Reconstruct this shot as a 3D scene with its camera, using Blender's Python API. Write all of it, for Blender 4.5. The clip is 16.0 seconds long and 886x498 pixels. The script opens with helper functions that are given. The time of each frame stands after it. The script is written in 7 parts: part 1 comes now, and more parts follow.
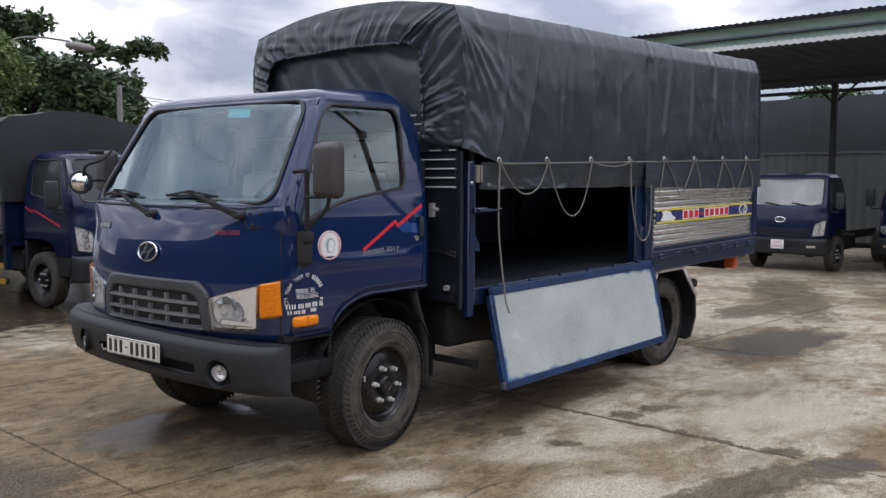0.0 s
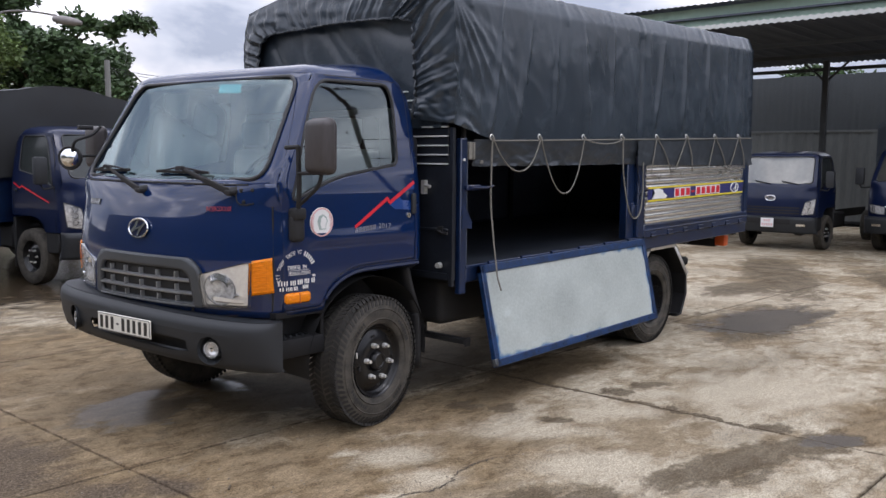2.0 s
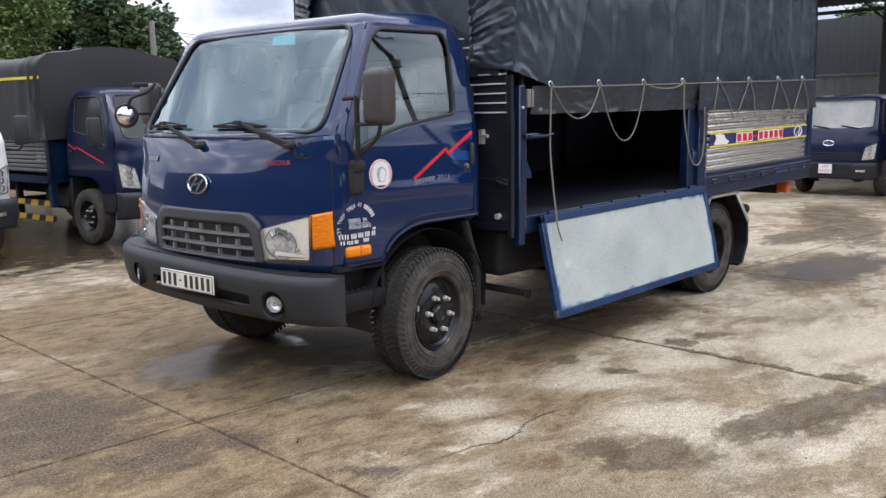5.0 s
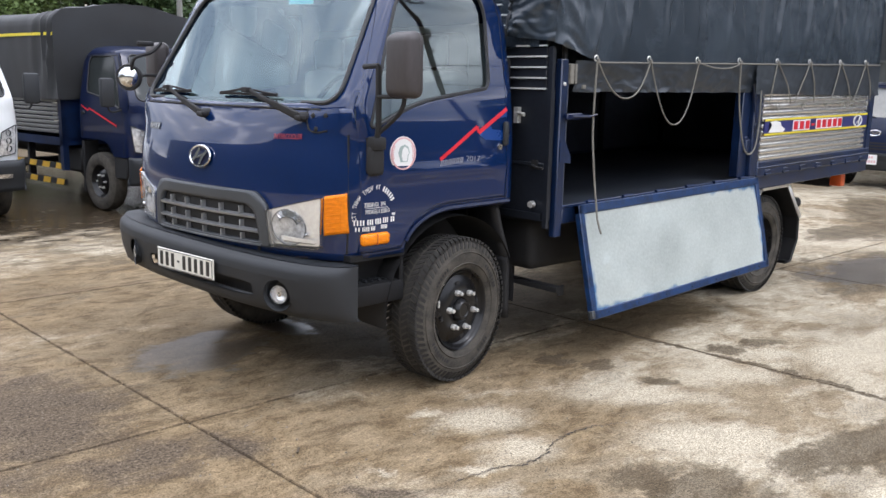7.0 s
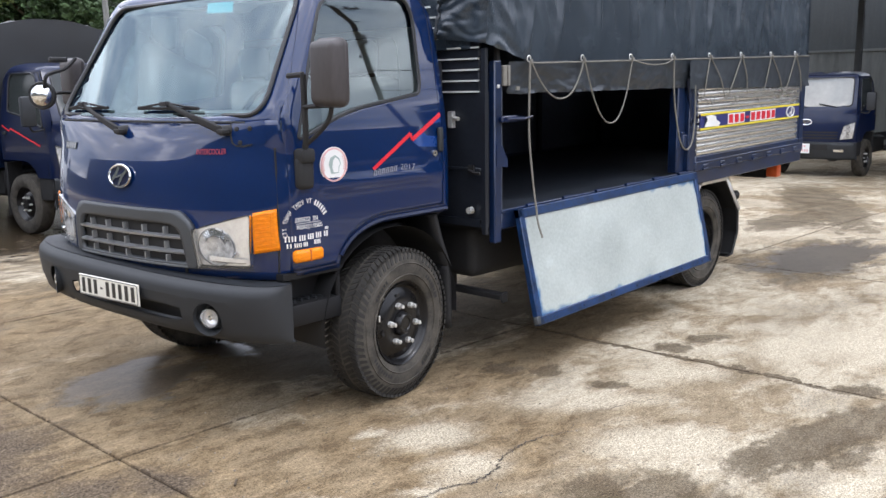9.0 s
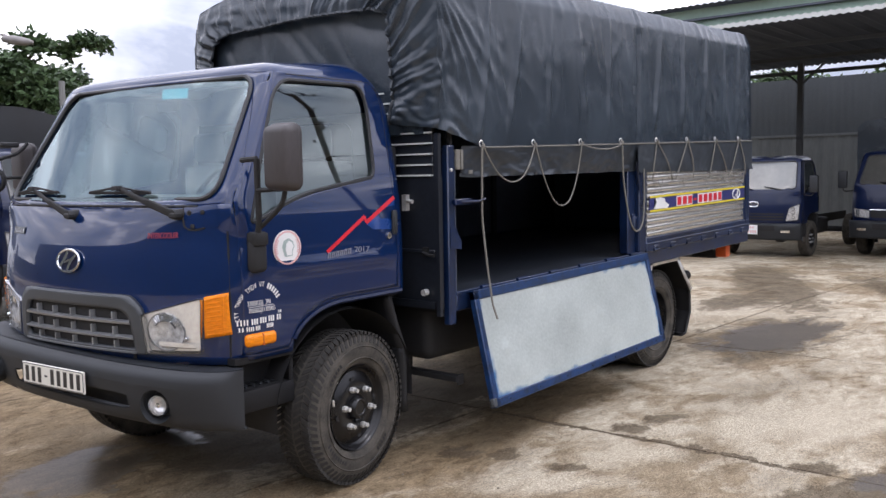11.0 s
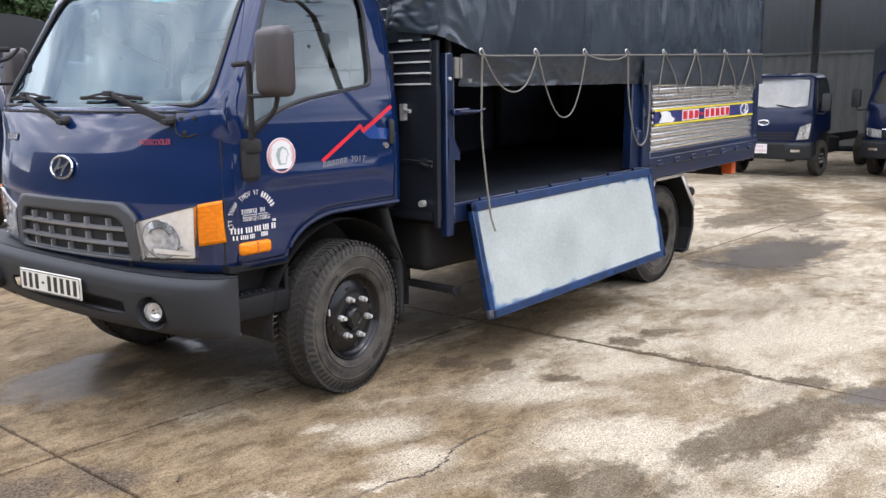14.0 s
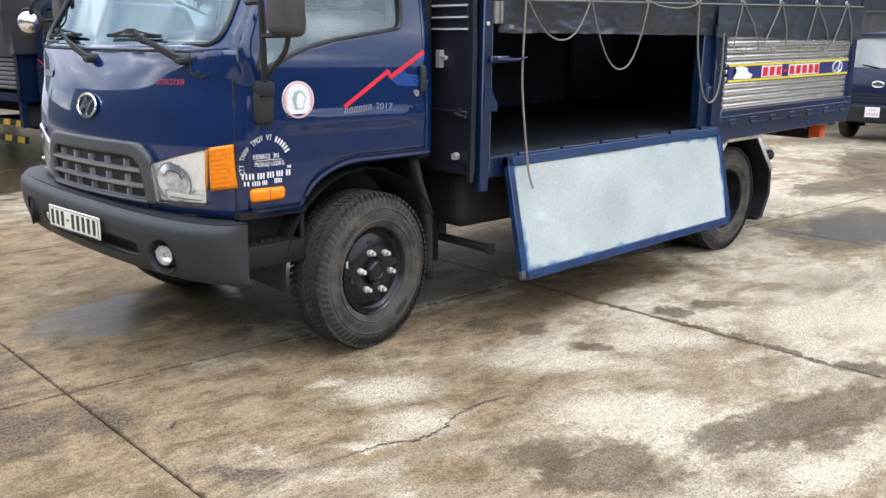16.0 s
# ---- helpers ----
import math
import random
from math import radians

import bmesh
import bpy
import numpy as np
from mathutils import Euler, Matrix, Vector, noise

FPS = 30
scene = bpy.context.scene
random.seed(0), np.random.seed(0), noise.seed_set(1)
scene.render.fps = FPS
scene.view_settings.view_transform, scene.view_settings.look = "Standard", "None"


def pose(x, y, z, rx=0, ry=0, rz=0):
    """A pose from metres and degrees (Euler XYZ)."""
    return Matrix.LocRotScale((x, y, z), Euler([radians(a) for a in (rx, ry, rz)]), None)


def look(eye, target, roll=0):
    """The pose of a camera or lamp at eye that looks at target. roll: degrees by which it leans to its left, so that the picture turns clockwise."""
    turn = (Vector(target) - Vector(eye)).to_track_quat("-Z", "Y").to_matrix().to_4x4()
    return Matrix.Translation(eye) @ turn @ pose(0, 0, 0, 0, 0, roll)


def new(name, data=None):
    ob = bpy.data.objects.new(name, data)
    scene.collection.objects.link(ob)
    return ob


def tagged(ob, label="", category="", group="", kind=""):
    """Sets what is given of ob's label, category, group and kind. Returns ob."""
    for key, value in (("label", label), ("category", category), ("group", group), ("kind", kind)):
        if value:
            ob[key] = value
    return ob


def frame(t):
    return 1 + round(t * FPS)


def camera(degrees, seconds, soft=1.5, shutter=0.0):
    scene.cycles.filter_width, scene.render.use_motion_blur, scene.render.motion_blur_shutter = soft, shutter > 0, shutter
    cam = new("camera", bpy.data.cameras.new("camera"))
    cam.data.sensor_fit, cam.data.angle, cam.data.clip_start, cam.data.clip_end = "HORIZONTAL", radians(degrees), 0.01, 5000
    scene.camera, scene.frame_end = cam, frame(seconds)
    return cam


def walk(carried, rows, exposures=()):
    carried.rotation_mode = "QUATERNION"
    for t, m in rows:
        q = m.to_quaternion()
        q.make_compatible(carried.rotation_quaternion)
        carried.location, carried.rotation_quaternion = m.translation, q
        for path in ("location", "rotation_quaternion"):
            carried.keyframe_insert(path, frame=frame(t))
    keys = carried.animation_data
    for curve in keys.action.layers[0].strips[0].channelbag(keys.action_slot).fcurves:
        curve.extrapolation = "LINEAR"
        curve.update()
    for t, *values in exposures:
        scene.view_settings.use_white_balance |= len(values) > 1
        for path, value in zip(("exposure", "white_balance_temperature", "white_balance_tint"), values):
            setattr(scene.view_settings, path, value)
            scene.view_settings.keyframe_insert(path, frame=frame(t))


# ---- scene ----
cam = camera(55.0, 16.0)
PATH = [
    (0, (-3.425, -4.62, 1.605), (-1.959, -3.269, 1.448), 0.4),
    (0.5, (-3.418, -4.627, 1.6), (-1.954, -3.275, 1.419), 0.4),
    (1, (-3.418, -4.618, 1.595), (-1.958, -3.267, 1.394), 0.5),
    (1.5, (-3.421, -4.615, 1.6), (-1.955, -3.271, 1.395), 0.9),
    (2, (-3.428, -4.608, 1.601), (-1.95, -3.277, 1.392), 0.6),
    (2.5, (-3.421, -4.616, 1.6), (-1.952, -3.279, 1.364), -0.3),
    (3, (-3.412, -4.613, 1.599), (-1.95, -3.273, 1.335), -0.7),
    (3.5, (-3.42, -4.609, 1.593), (-1.967, -3.263, 1.318), -0.7),
    (4, (-3.423, -4.606, 1.577), (-1.995, -3.236, 1.288), -0.6),
    (4.5, (-3.449, -4.596, 1.577), (-2.040, -3.207, 1.267), -0.3),
    (4.7, (-3.455, -4.556, 1.569), (-2.053, -3.164, 1.257), -0.8),
    (6.8, (-3.107, -4.162, 1.578), (-1.76, -2.726, 1.222), 1.2),
    (7, (-3.093, -4.11, 1.573), (-1.74, -2.685, 1.198), 1.3),
    (7.5, (-3.034, -4.064, 1.566), (-1.683, -2.653, 1.138), 0.5),
    (8, (-2.982, -4.034, 1.573), (-1.622, -2.641, 1.117), -0.1),
    (8.5, (-2.958, -4.038, 1.567), (-1.562, -2.674, 1.132), -0.5),
    (9, (-2.955, -4.04, 1.58), (-1.515, -2.701, 1.215), -0.8),
    (9.5, (-2.955, -4.031, 1.593), (-1.483, -2.708, 1.303), -0.7),
    (10, (-2.955, -4.038, 1.59), (-1.464, -2.725, 1.364), -0.8),
    (10.2, (-2.952, -4.043, 1.587), (-1.454, -2.734, 1.383), -0.9),
    (12.3, (-2.937, -4.071, 1.552), (-1.386, -2.819, 1.382), -1.4),
    (12.5, (-2.93, -4.064, 1.548), (-1.383, -2.812, 1.355), -1.4),
    (13, (-2.905, -4.066, 1.528), (-1.372, -2.809, 1.265), -1.1),
    (13.5, (-2.89, -4.071, 1.526), (-1.373, -2.808, 1.204), -0.7),
    (14, (-2.885, -4.082, 1.529), (-1.392, -2.801, 1.167), -0.5),
    (14.5, (-2.852, -4.131, 1.518), (-1.422, -2.787, 1.132), -1.1),
    (15, (-2.797, -4.19, 1.521), (-1.463, -2.762, 1.096), -1.4),
    (15.5, (-2.692, -4.202, 1.499), (-1.387, -2.755, 1.045), -0.8),
    (16, (-2.483, -4.209, 1.498), (-1.168, -2.777, 1.03), 0.8),
]
EXPOSURE = [
    (0, -0.79, 6000, 17), (0.5, -0.76, 6000, 17), (2, -0.62, 6030, 18), (3, -0.28, 6080, 20), (4.5, -0.30, 6030, 16), (7, -0.05, 6030, 15), (8, 0.05, 6010, 14),
    (9, 0.05, 6010, 15), (9.5, -0.09, 6010, 18), (10, -0.20, 6020, 20), (12.5, -0.34, 6070, 19), (13, -0.13, 6080, 20), (14, 0.05, 6040, 17), (16, 0.15, 5920, 13)]
walk(cam, [(t, look(eye, target, roll)) for t, eye, target, roll in PATH], EXPOSURE)


# ---- light ----
world = bpy.data.worlds.new("sky")
scene.world = world
world.use_nodes = True
wn, wl = world.node_tree.nodes, world.node_tree.links
sky = wn.new("ShaderNodeTexSky")
sky.sky_type, sky.sun_disc = "NISHITA", False
SUN_UP, SUN_TURN = 62.0, 150.0
sky.sun_elevation, sky.sun_rotation = radians(SUN_UP), radians(SUN_TURN)
coord = wn.new("ShaderNodeTexCoord")
flat = wn.new("ShaderNodeMapping")
flat.inputs["Scale"].default_value = (1.0, 1.0, 2.6)
flat.inputs["Location"].default_value = (8.64, -17.12, 10.14)
wl.new(coord.outputs["Generated"], flat.inputs[0])
cloud = wn.new("ShaderNodeTexNoise")
cloud.inputs["Scale"].default_value, cloud.inputs["Detail"].default_value = 4.6, 9.0
cloud.inputs["Roughness"].default_value, cloud.inputs["Distortion"].default_value = 0.56, 0.35
wl.new(flat.outputs[0], cloud.inputs["Vector"])
ramp = wn.new("ShaderNodeValToRGB")
ramp.color_ramp.elements[0].position, ramp.color_ramp.elements[0].color = 0.37, (0.52, 0.57, 0.65, 1)
ramp.color_ramp.elements[1].position, ramp.color_ramp.elements[1].color = 0.56, (1.0, 1.0, 1.0, 1)
sunlit = ramp.color_ramp.elements.new(0.64)
sunlit.color = (1.75, 1.72, 1.66, 1)
mid = ramp.color_ramp.elements.new(0.46)
mid.color = (0.76, 0.80, 0.85, 1)
wl.new(cloud.outputs["Fac"], ramp.inputs[0])
back_clouds, back_sky = wn["Background"], wn.new("ShaderNodeBackground")
wl.new(ramp.outputs[0], back_clouds.inputs[0])
# an overcast sky is brighter overhead than at its rim
height = wn.new("ShaderNodeSeparateXYZ")
wl.new(coord.outputs["Generated"], height.inputs[0])
above = wn.new("ShaderNodeMath")
above.operation = "MULTIPLY_ADD"
above.use_clamp = False
above.inputs[1].default_value, above.inputs[2].default_value = 2.5, 1.35
wl.new(height.outputs[2], above.inputs[0])
wl.new(above.outputs[0], back_clouds.inputs[1])
wl.new(sky.outputs[0], back_sky.inputs[0])
back_sky.inputs[1].default_value = 0.05
both = wn.new("ShaderNodeMixShader")
both.inputs[0].default_value = 0.86
wl.new(back_sky.outputs[0], both.inputs[1])
wl.new(back_clouds.outputs[0], both.inputs[2])
wl.new(both.outputs[0], wn["World Output"].inputs[0])

sun = new("sun", bpy.data.lights.new("sun", "SUN"))
sun.data.energy, sun.data.angle, sun.data.color = 0.7, radians(14), (1.0, 0.96, 0.90)
su, st = radians(SUN_UP), radians(SUN_TURN)
sun.matrix_world = look((0, 0, 0), (-math.cos(su) * math.sin(st), -math.cos(su) * math.cos(st), -math.sin(su)))


# ---- materials ----
def mat(name, col, rough=0.5, metal=0.0, var=0.18, scale=6.0, fine=90.0, bump=0.12, depth=0.002, coat=0.0, rvar=0.12,
        spec=0.5, tone=None, island=False, stretch=None, coat_ior=1.5):
    """A surface with a slow and a fine variation of colour, roughness and relief."""
    m = bpy.data.materials.new(name)
    m.use_nodes = True
    n, l = m.node_tree.nodes, m.node_tree.links
    b = n["Principled BSDF"]
    b.inputs["Metallic"].default_value = metal
    b.inputs["Specular IOR Level"].default_value = spec
    b.inputs["Coat Weight"].default_value = coat
    b.inputs["Coat Roughness"].default_value = 0.03
    b.inputs["Coat IOR"].default_value = coat_ior
    geo = n.new("ShaderNodeTexCoord")
    where = geo.outputs["Object"]
    if stretch:
        mp = n.new("ShaderNodeMapping")
        mp.inputs["Scale"].default_value = stretch
        l.new(where, mp.inputs[0])
        where = mp.outputs[0]
    slow, quick = n.new("ShaderNodeTexNoise"), n.new("ShaderNodeTexNoise")
    for t, s, d in ((slow, scale, 4.0), (quick, fine, 3.0)):
        t.inputs["Scale"].default_value, t.inputs["Detail"].default_value = s, d
        l.new(where, t.inputs["Vector"])
    mix = n.new("ShaderNodeMath")
    mix.operation = "MULTIPLY_ADD"
    mix.inputs[1].default_value = 0.65
    l.new(slow.outputs["Fac"], mix.inputs[0])
    half = n.new("ShaderNodeMath")
    half.operation = "MULTIPLY"
    half.inputs[1].default_value = 0.35
    l.new(quick.outputs["Fac"], half.inputs[0])
    l.new(half.outputs[0], mix.inputs[2])
    r = n.new("ShaderNodeValToRGB")
    tone = tone or col
    r.color_ramp.elements[0].position, r.color_ramp.elements[0].color = 0.30, (*[c * (1 - var) for c in tone], 1)
    r.color_ramp.elements[1].position, r.color_ramp.elements[1].color = 0.70, (*[min(1, c * (1 + var)) for c in col], 1)
    l.new(mix.outputs[0], r.inputs[0])
    out = r.outputs[0]
    if island:
        g = n.new("ShaderNodeNewGeometry")
        hs = n.new("ShaderNodeHueSaturation")
        mr = n.new("ShaderNodeMapRange")
        mr.inputs[3].default_value, mr.inputs[4].default_value = 0.55, 1.5
        l.new(g.outputs["Random Per Island"], mr.inputs[0])
        l.new(mr.outputs[0], hs.inputs["Value"])
        l.new(out, hs.inputs["Color"])
        out = hs.outputs[0]
    l.new(out, b.inputs["Base Color"])
    rr = n.new("ShaderNodeMapRange")
    rr.inputs[3].default_value, rr.inputs[4].default_value = max(0.02, rough - rvar), min(1, rough + rvar)
    l.new(mix.outputs[0], rr.inputs[0])
    l.new(rr.outputs[0], b.inputs["Roughness"])
    if bump:
        bp = n.new("ShaderNodeBump")
        bp.inputs["Strength"].default_value, bp.inputs["Distance"].default_value = bump, depth
        l.new(quick.outputs["Fac"], bp.inputs["Height"])
        l.new(bp.outputs[0], b.inputs["Normal"])
    return m


def glass(name, tint, bend=1.9, rough=0.0, sheen=(1, 1, 1)):
    """Thin glass: tinted and clear straight on, mirroring more at a slant."""
    m = bpy.data.materials.new(name)
    m.use_nodes = True
    n, l = m.node_tree.nodes, m.node_tree.links
    clear, gloss, mix, fres = (n.new(k) for k in ("ShaderNodeBsdfTransparent", "ShaderNodeBsdfGlossy", "ShaderNodeMixShader", "ShaderNodeFresnel"))
    clear.inputs[0].default_value = (*tint, 1)
    gloss.inputs["Color"].default_value, gloss.inputs["Roughness"].default_value = (*sheen, 1), rough
    fres.inputs["IOR"].default_value = bend
    l.new(fres.outputs[0], mix.inputs[0])
    l.new(clear.outputs[0], mix.inputs[1])
    l.new(gloss.outputs[0], mix.inputs[2])
    l.new(mix.outputs[0], n["Material Output"].inputs[0])
    return m


PAINT = mat("blue truck paint", (0.0008, 0.0140, 0.070), 0.30, 0.0, 0.12, 2.5, 60, 0.012, 0.001, coat=1.0, rvar=0.06, spec=0.08, coat_ior=1.60)
PAINT_DARK = mat("dark blue truck paint", (0.0018, 0.008, 0.040), 0.34, 0.0, 0.15, 2.5, 60, 0.03, 0.001, coat=0.35, rvar=0.08, spec=0.3)
PAINT_BOX = mat("blue paint of the load bed", (0.003, 0.016, 0.062), 0.38, 0.0, 0.3, 5, 60, 0.15, 0.002, coat=0.3, tone=(0.006, 0.012, 0.032))
PAINT_FLAP = mat("chipped brighter blue paint", (0.005, 0.029, 0.100), 0.42, 0.0, 0.5, 14, 70, 0.2, 0.002, tone=(0.005, 0.018, 0.055))
PAINT_WHITE = mat("white truck paint", (0.72, 0.74, 0.74), 0.3, 0.0, 0.06, 2.5, 50, 0.02, 0.001, coat=0.8)
INNER = mat("dull blue grey inside of the load bed", (0.085, 0.100, 0.135), 0.6, 0.0, 0.3, 3, 40, 0.08, 0.002)
BULK = mat("dark painted bulkhead sheet", (0.015, 0.018, 0.025), 0.38, 0.1, 0.4, 3, 40, 0.08, 0.002)
PLASTIC = mat("grey black bumper plastic", (0.021, 0.0235, 0.027), 0.55, 0.0, 0.15, 4, 300, 0.25, 0.0008)
WELL = mat("black moulded plastic", (0.010, 0.010, 0.011), 0.6, 0.0, 0.2, 6, 200, 0.2, 0.001, spec=0.3)
GRILLE = mat("dark grey grille plastic", (0.055, 0.06, 0.066), 0.42, 0.1, 0.12, 4, 200, 0.15, 0.0008)
SLAT = mat("satin grey grille bar", (0.36, 0.37, 0.38), 0.32, 0.6, 0.12, 5, 200, 0.1, 0.0006)
BLACK = mat("matt black underbody", (0.014, 0.014, 0.015), 0.7, 0.0, 0.4, 5, 60, 0.3, 0.003)
BED_FLOOR = mat("black steel floor", (0.022, 0.026, 0.034), 0.6, 0.0, 0.4, 3, 40, 0.2, 0.003, spec=0.2)
RIM = mat("gloss black wheel rim", (0.007, 0.007, 0.008), 0.30, 0.0, 0.3, 6, 80, 0.06, 0.001, coat=0.15, spec=0.35)
RUBBER = mat("dusty tyre rubber", (0.070, 0.062, 0.050), 0.85, 0.0, 0.5, 13, 120, 0.4, 0.002, tone=(0.034, 0.031, 0.027))
# tread set darker than the sidewall
TREAD = mat("dark tread rubber", (0.026, 0.024, 0.021), 0.8, 0.0, 0.5, 11, 120, 0.4, 0.002, tone=(0.012, 0.011, 0.010))
SEAL = mat("black rubber seal", (0.026, 0.027, 0.029), 0.5, 0.0, 0.2, 8, 90, 0.1)
MIRROR_PL = mat("weathered brown black mirror plastic", (0.044, 0.038, 0.038), 0.48, 0.0, 0.35, 7, 60, 0.15, stretch=(1, 1, 0.3))
CHROME = mat("chrome", (0.80, 0.81, 0.83), 0.12, 1.0, 0.06, 6, 90, 0.02)
STEEL = mat("brushed stainless steel", (0.78, 0.77, 0.745), 0.26, 0.80, 0.05, 1.5, 30, 0.0, 0.001, tone=(0.74, 0.73, 0.70), stretch=(0.2, 1, 1), rvar=0.06)
TARP_OLD = mat("weathered black tarpaulin", (0.024, 0.026, 0.029), 0.50, 0.0, 0.35, 1.6, 160, 0.15, 0.002, tone=(0.036, 0.036, 0.036), spec=0.35)
BOARD = mat("dull steel side board", (0.17, 0.17, 0.165), 0.45, 0.4, 0.3, 2.0, 30, 0.05, 0.001, stretch=(0.3, 1, 1))
ZINC = mat("worn bright steel", (0.72, 0.71, 0.68), 0.34, 0.45, 0.25, 9, 90, 0.2)
ORANGE = mat("orange lamp lens", (0.92, 0.25, 0.002), 0.22, 0.0, 0.22, 30, 160, 0.5, 0.003, coat=0.15, stretch=(1, 1, 3), spec=0.3)
LENS = glass("clear lamp lens", (0.97, 0.98, 0.99), 1.5, 0.01)
PALE_LAMP = mat("bright lamp behind a clear lens", (0.86, 0.86, 0.84), 0.12, 0.30, 0.4, 26, 60, 0.2, 0.003, coat=0.6, tone=(0.48, 0.47, 0.45))
LAMP_WHITE = mat("bright plated lamp bezel", (0.90, 0.88, 0.85), 0.08, 0.55, 0.10, 30, 60, 0.3, 0.004, coat=0.8)
BOWL = mat("bright lamp reflector", (0.94, 0.94, 0.94), 0.07, 0.96, 0.03, 14, 24, 0.35, 0.006, rvar=0.04)
LENS_GREY = mat("grey lamp trim", (0.42, 0.42, 0.42), 0.25, 0.7, 0.05, 9, 60, 0.05)
GLASS = glass("windscreen glass", (0.70, 0.86, 0.84), 2.15, 0.0, (0.78, 0.94, 1.0))
GLASS_SIDE = glass("side window glass", (0.56, 0.64, 0.62), 2.1, 0.0, (0.85, 0.97, 1.0))
# pale base and blotches stand in for cloud reflections on the glass
GLASS_FAR = mat("windscreen with painted cloud sheen", (0.15, 0.15, 0.135), 0.10, 0.45, 0.25, 1.6, 12, 0.02, spec=0.9, coat=1.0)
GLASS_DARK = mat("dark side glass", (0.03, 0.035, 0.035), 0.10, 0.0, 0.2, 3, 30, 0.02, spec=0.35)
SEAT = mat("grey cloth seat", (0.32, 0.33, 0.33), 0.9, 0.0, 0.15, 8, 200, 0.3)
DASH = mat("grey dashboard plastic", (0.36, 0.37, 0.36), 0.6, 0.0, 0.12, 6, 150, 0.15)
LINING = mat("pale cab lining", (0.5, 0.5, 0.48), 0.8, 0.0, 0.1, 5, 80, 0.1)
TARP = mat("dark grey coated tarpaulin", (0.038, 0.050, 0.065), 0.27, 0.0, 0.22, 2.2, 260, 0.10, 0.0012, rvar=0.10, tone=(0.030, 0.041, 0.054))
TARP_IN = mat("dull underside of the tarpaulin", (0.030, 0.037, 0.046), 0.42, 0.0, 0.3, 4, 160, 0.12)
ROPE = mat("pale grey nylon rope", (0.19, 0.18, 0.155), 0.85, 0.0, 0.2, 40, 400, 0.4)
WHITE = mat("white vinyl", (0.80, 0.80, 0.79), 0.4, 0.0, 0.05, 9, 90, 0.02)
PLATE_WHITE = mat("cream white plate", (0.74, 0.72, 0.64), 0.45, 0.0, 0.06, 9, 90, 0.02)
PINK = mat("faded pink vinyl", (0.70, 0.42, 0.42), 0.45, 0.0, 0.1, 9, 90, 0.02)
PALE_GREEN = mat("pale grey green vinyl", (0.36, 0.44, 0.42), 0.45, 0.0, 0.1, 9, 90, 0.02)
RED = mat("red vinyl", (0.62, 0.020, 0.035), 0.35, 0.0, 0.08, 9, 90, 0.02)
FADED_RED = mat("faded red vinyl", (0.36, 0.045, 0.06), 0.4, 0.0, 0.1, 9, 90, 0.02)
NAVY = mat("navy vinyl", (0.03, 0.035, 0.15), 0.4, 0.0, 0.1, 9, 90, 0.02)
YELLOW = mat("yellow vinyl", (0.72, 0.60, 0.03), 0.4, 0.0, 0.1, 9, 90, 0.02)
DARK_PRINT = mat("black print", (0.02, 0.02, 0.02), 0.4, 0.0, 0.1, 9, 90, 0.0)
GREY_PRINT = mat("grey vinyl", (0.22, 0.23, 0.29), 0.4, 0.0, 0.1, 9, 90, 0.0)
BLUE_VINYL = mat("bright blue vinyl", (0.004, 0.042, 0.21), 0.30, 0.0, 0.12, 9, 60, 0.01, coat=0.8)
CYAN = mat("pale cyan sticker", (0.10, 0.55, 0.60), 0.4, 0.0, 0.08, 9, 90, 0.0)
YELLOW_PAINT = mat("yellow safety paint", (0.60, 0.36, 0.03), 0.55, 0.0, 0.2, 9, 90, 0.1)
GREEN_SHEET = mat("pale green painted sheet", (0.33, 0.46, 0.37), 0.5, 0.0, 0.12, 0.6, 20, 0.05)
ROOF_EDGE = mat("white painted roof edge", (0.62, 0.64, 0.62), 0.5, 0.0, 0.12, 1.5, 20, 0.05)
ROOF_SHEET = mat("dull grey roofing sheet", (0.105, 0.118, 0.145), 0.55, 0.3, 0.2, 0.8, 20, 0.05)
WALL_SHEET = mat("grey green wall sheet", (0.140, 0.152, 0.152), 0.6, 0.1, 0.25, 0.7, 20, 0.06, stretch=(1, 1, 0.2))
POST = mat("dark painted steel post", (0.05, 0.055, 0.06), 0.5, 0.2, 0.2, 3, 60, 0.1)
CREAM = mat("cream rendered wall", (0.62, 0.58, 0.47), 0.85, 0.0, 0.14, 0.5, 20, 0.15, 0.004)
YARD_WALL = mat("weathered grey rendered wall", (0.10, 0.105, 0.09), 0.9, 0.0, 0.3, 0.4, 12, 0.2, 0.006)
CONCRETE_POLE = mat("grey concrete pole", (0.21, 0.21, 0.20), 0.85, 0.0, 0.15, 2, 60, 0.2)
LAMP_GREY = mat("grey lamp casing", (0.24, 0.22, 0.21), 0.45, 0.2, 0.12, 4, 60, 0.05)
BARK = mat("brown bark", (0.10, 0.075, 0.05), 0.95, 0.0, 0.4, 4, 40, 0.6, 0.02)
LEAF = mat("dark green leaf", (0.062, 0.103, 0.040), 0.5, 0.0, 0.3, 0.8, 8, 0.0, island=True, spec=0.4)
LEAF_PALE = mat("grey green leaf", (0.105, 0.155, 0.045), 0.6, 0.0, 0.3, 0.8, 8, 0.0, island=True, spec=0.3)
CABLE = mat("black cable", (0.015, 0.015, 0.015), 0.6, 0.0, 0.1, 4, 40, 0.0)


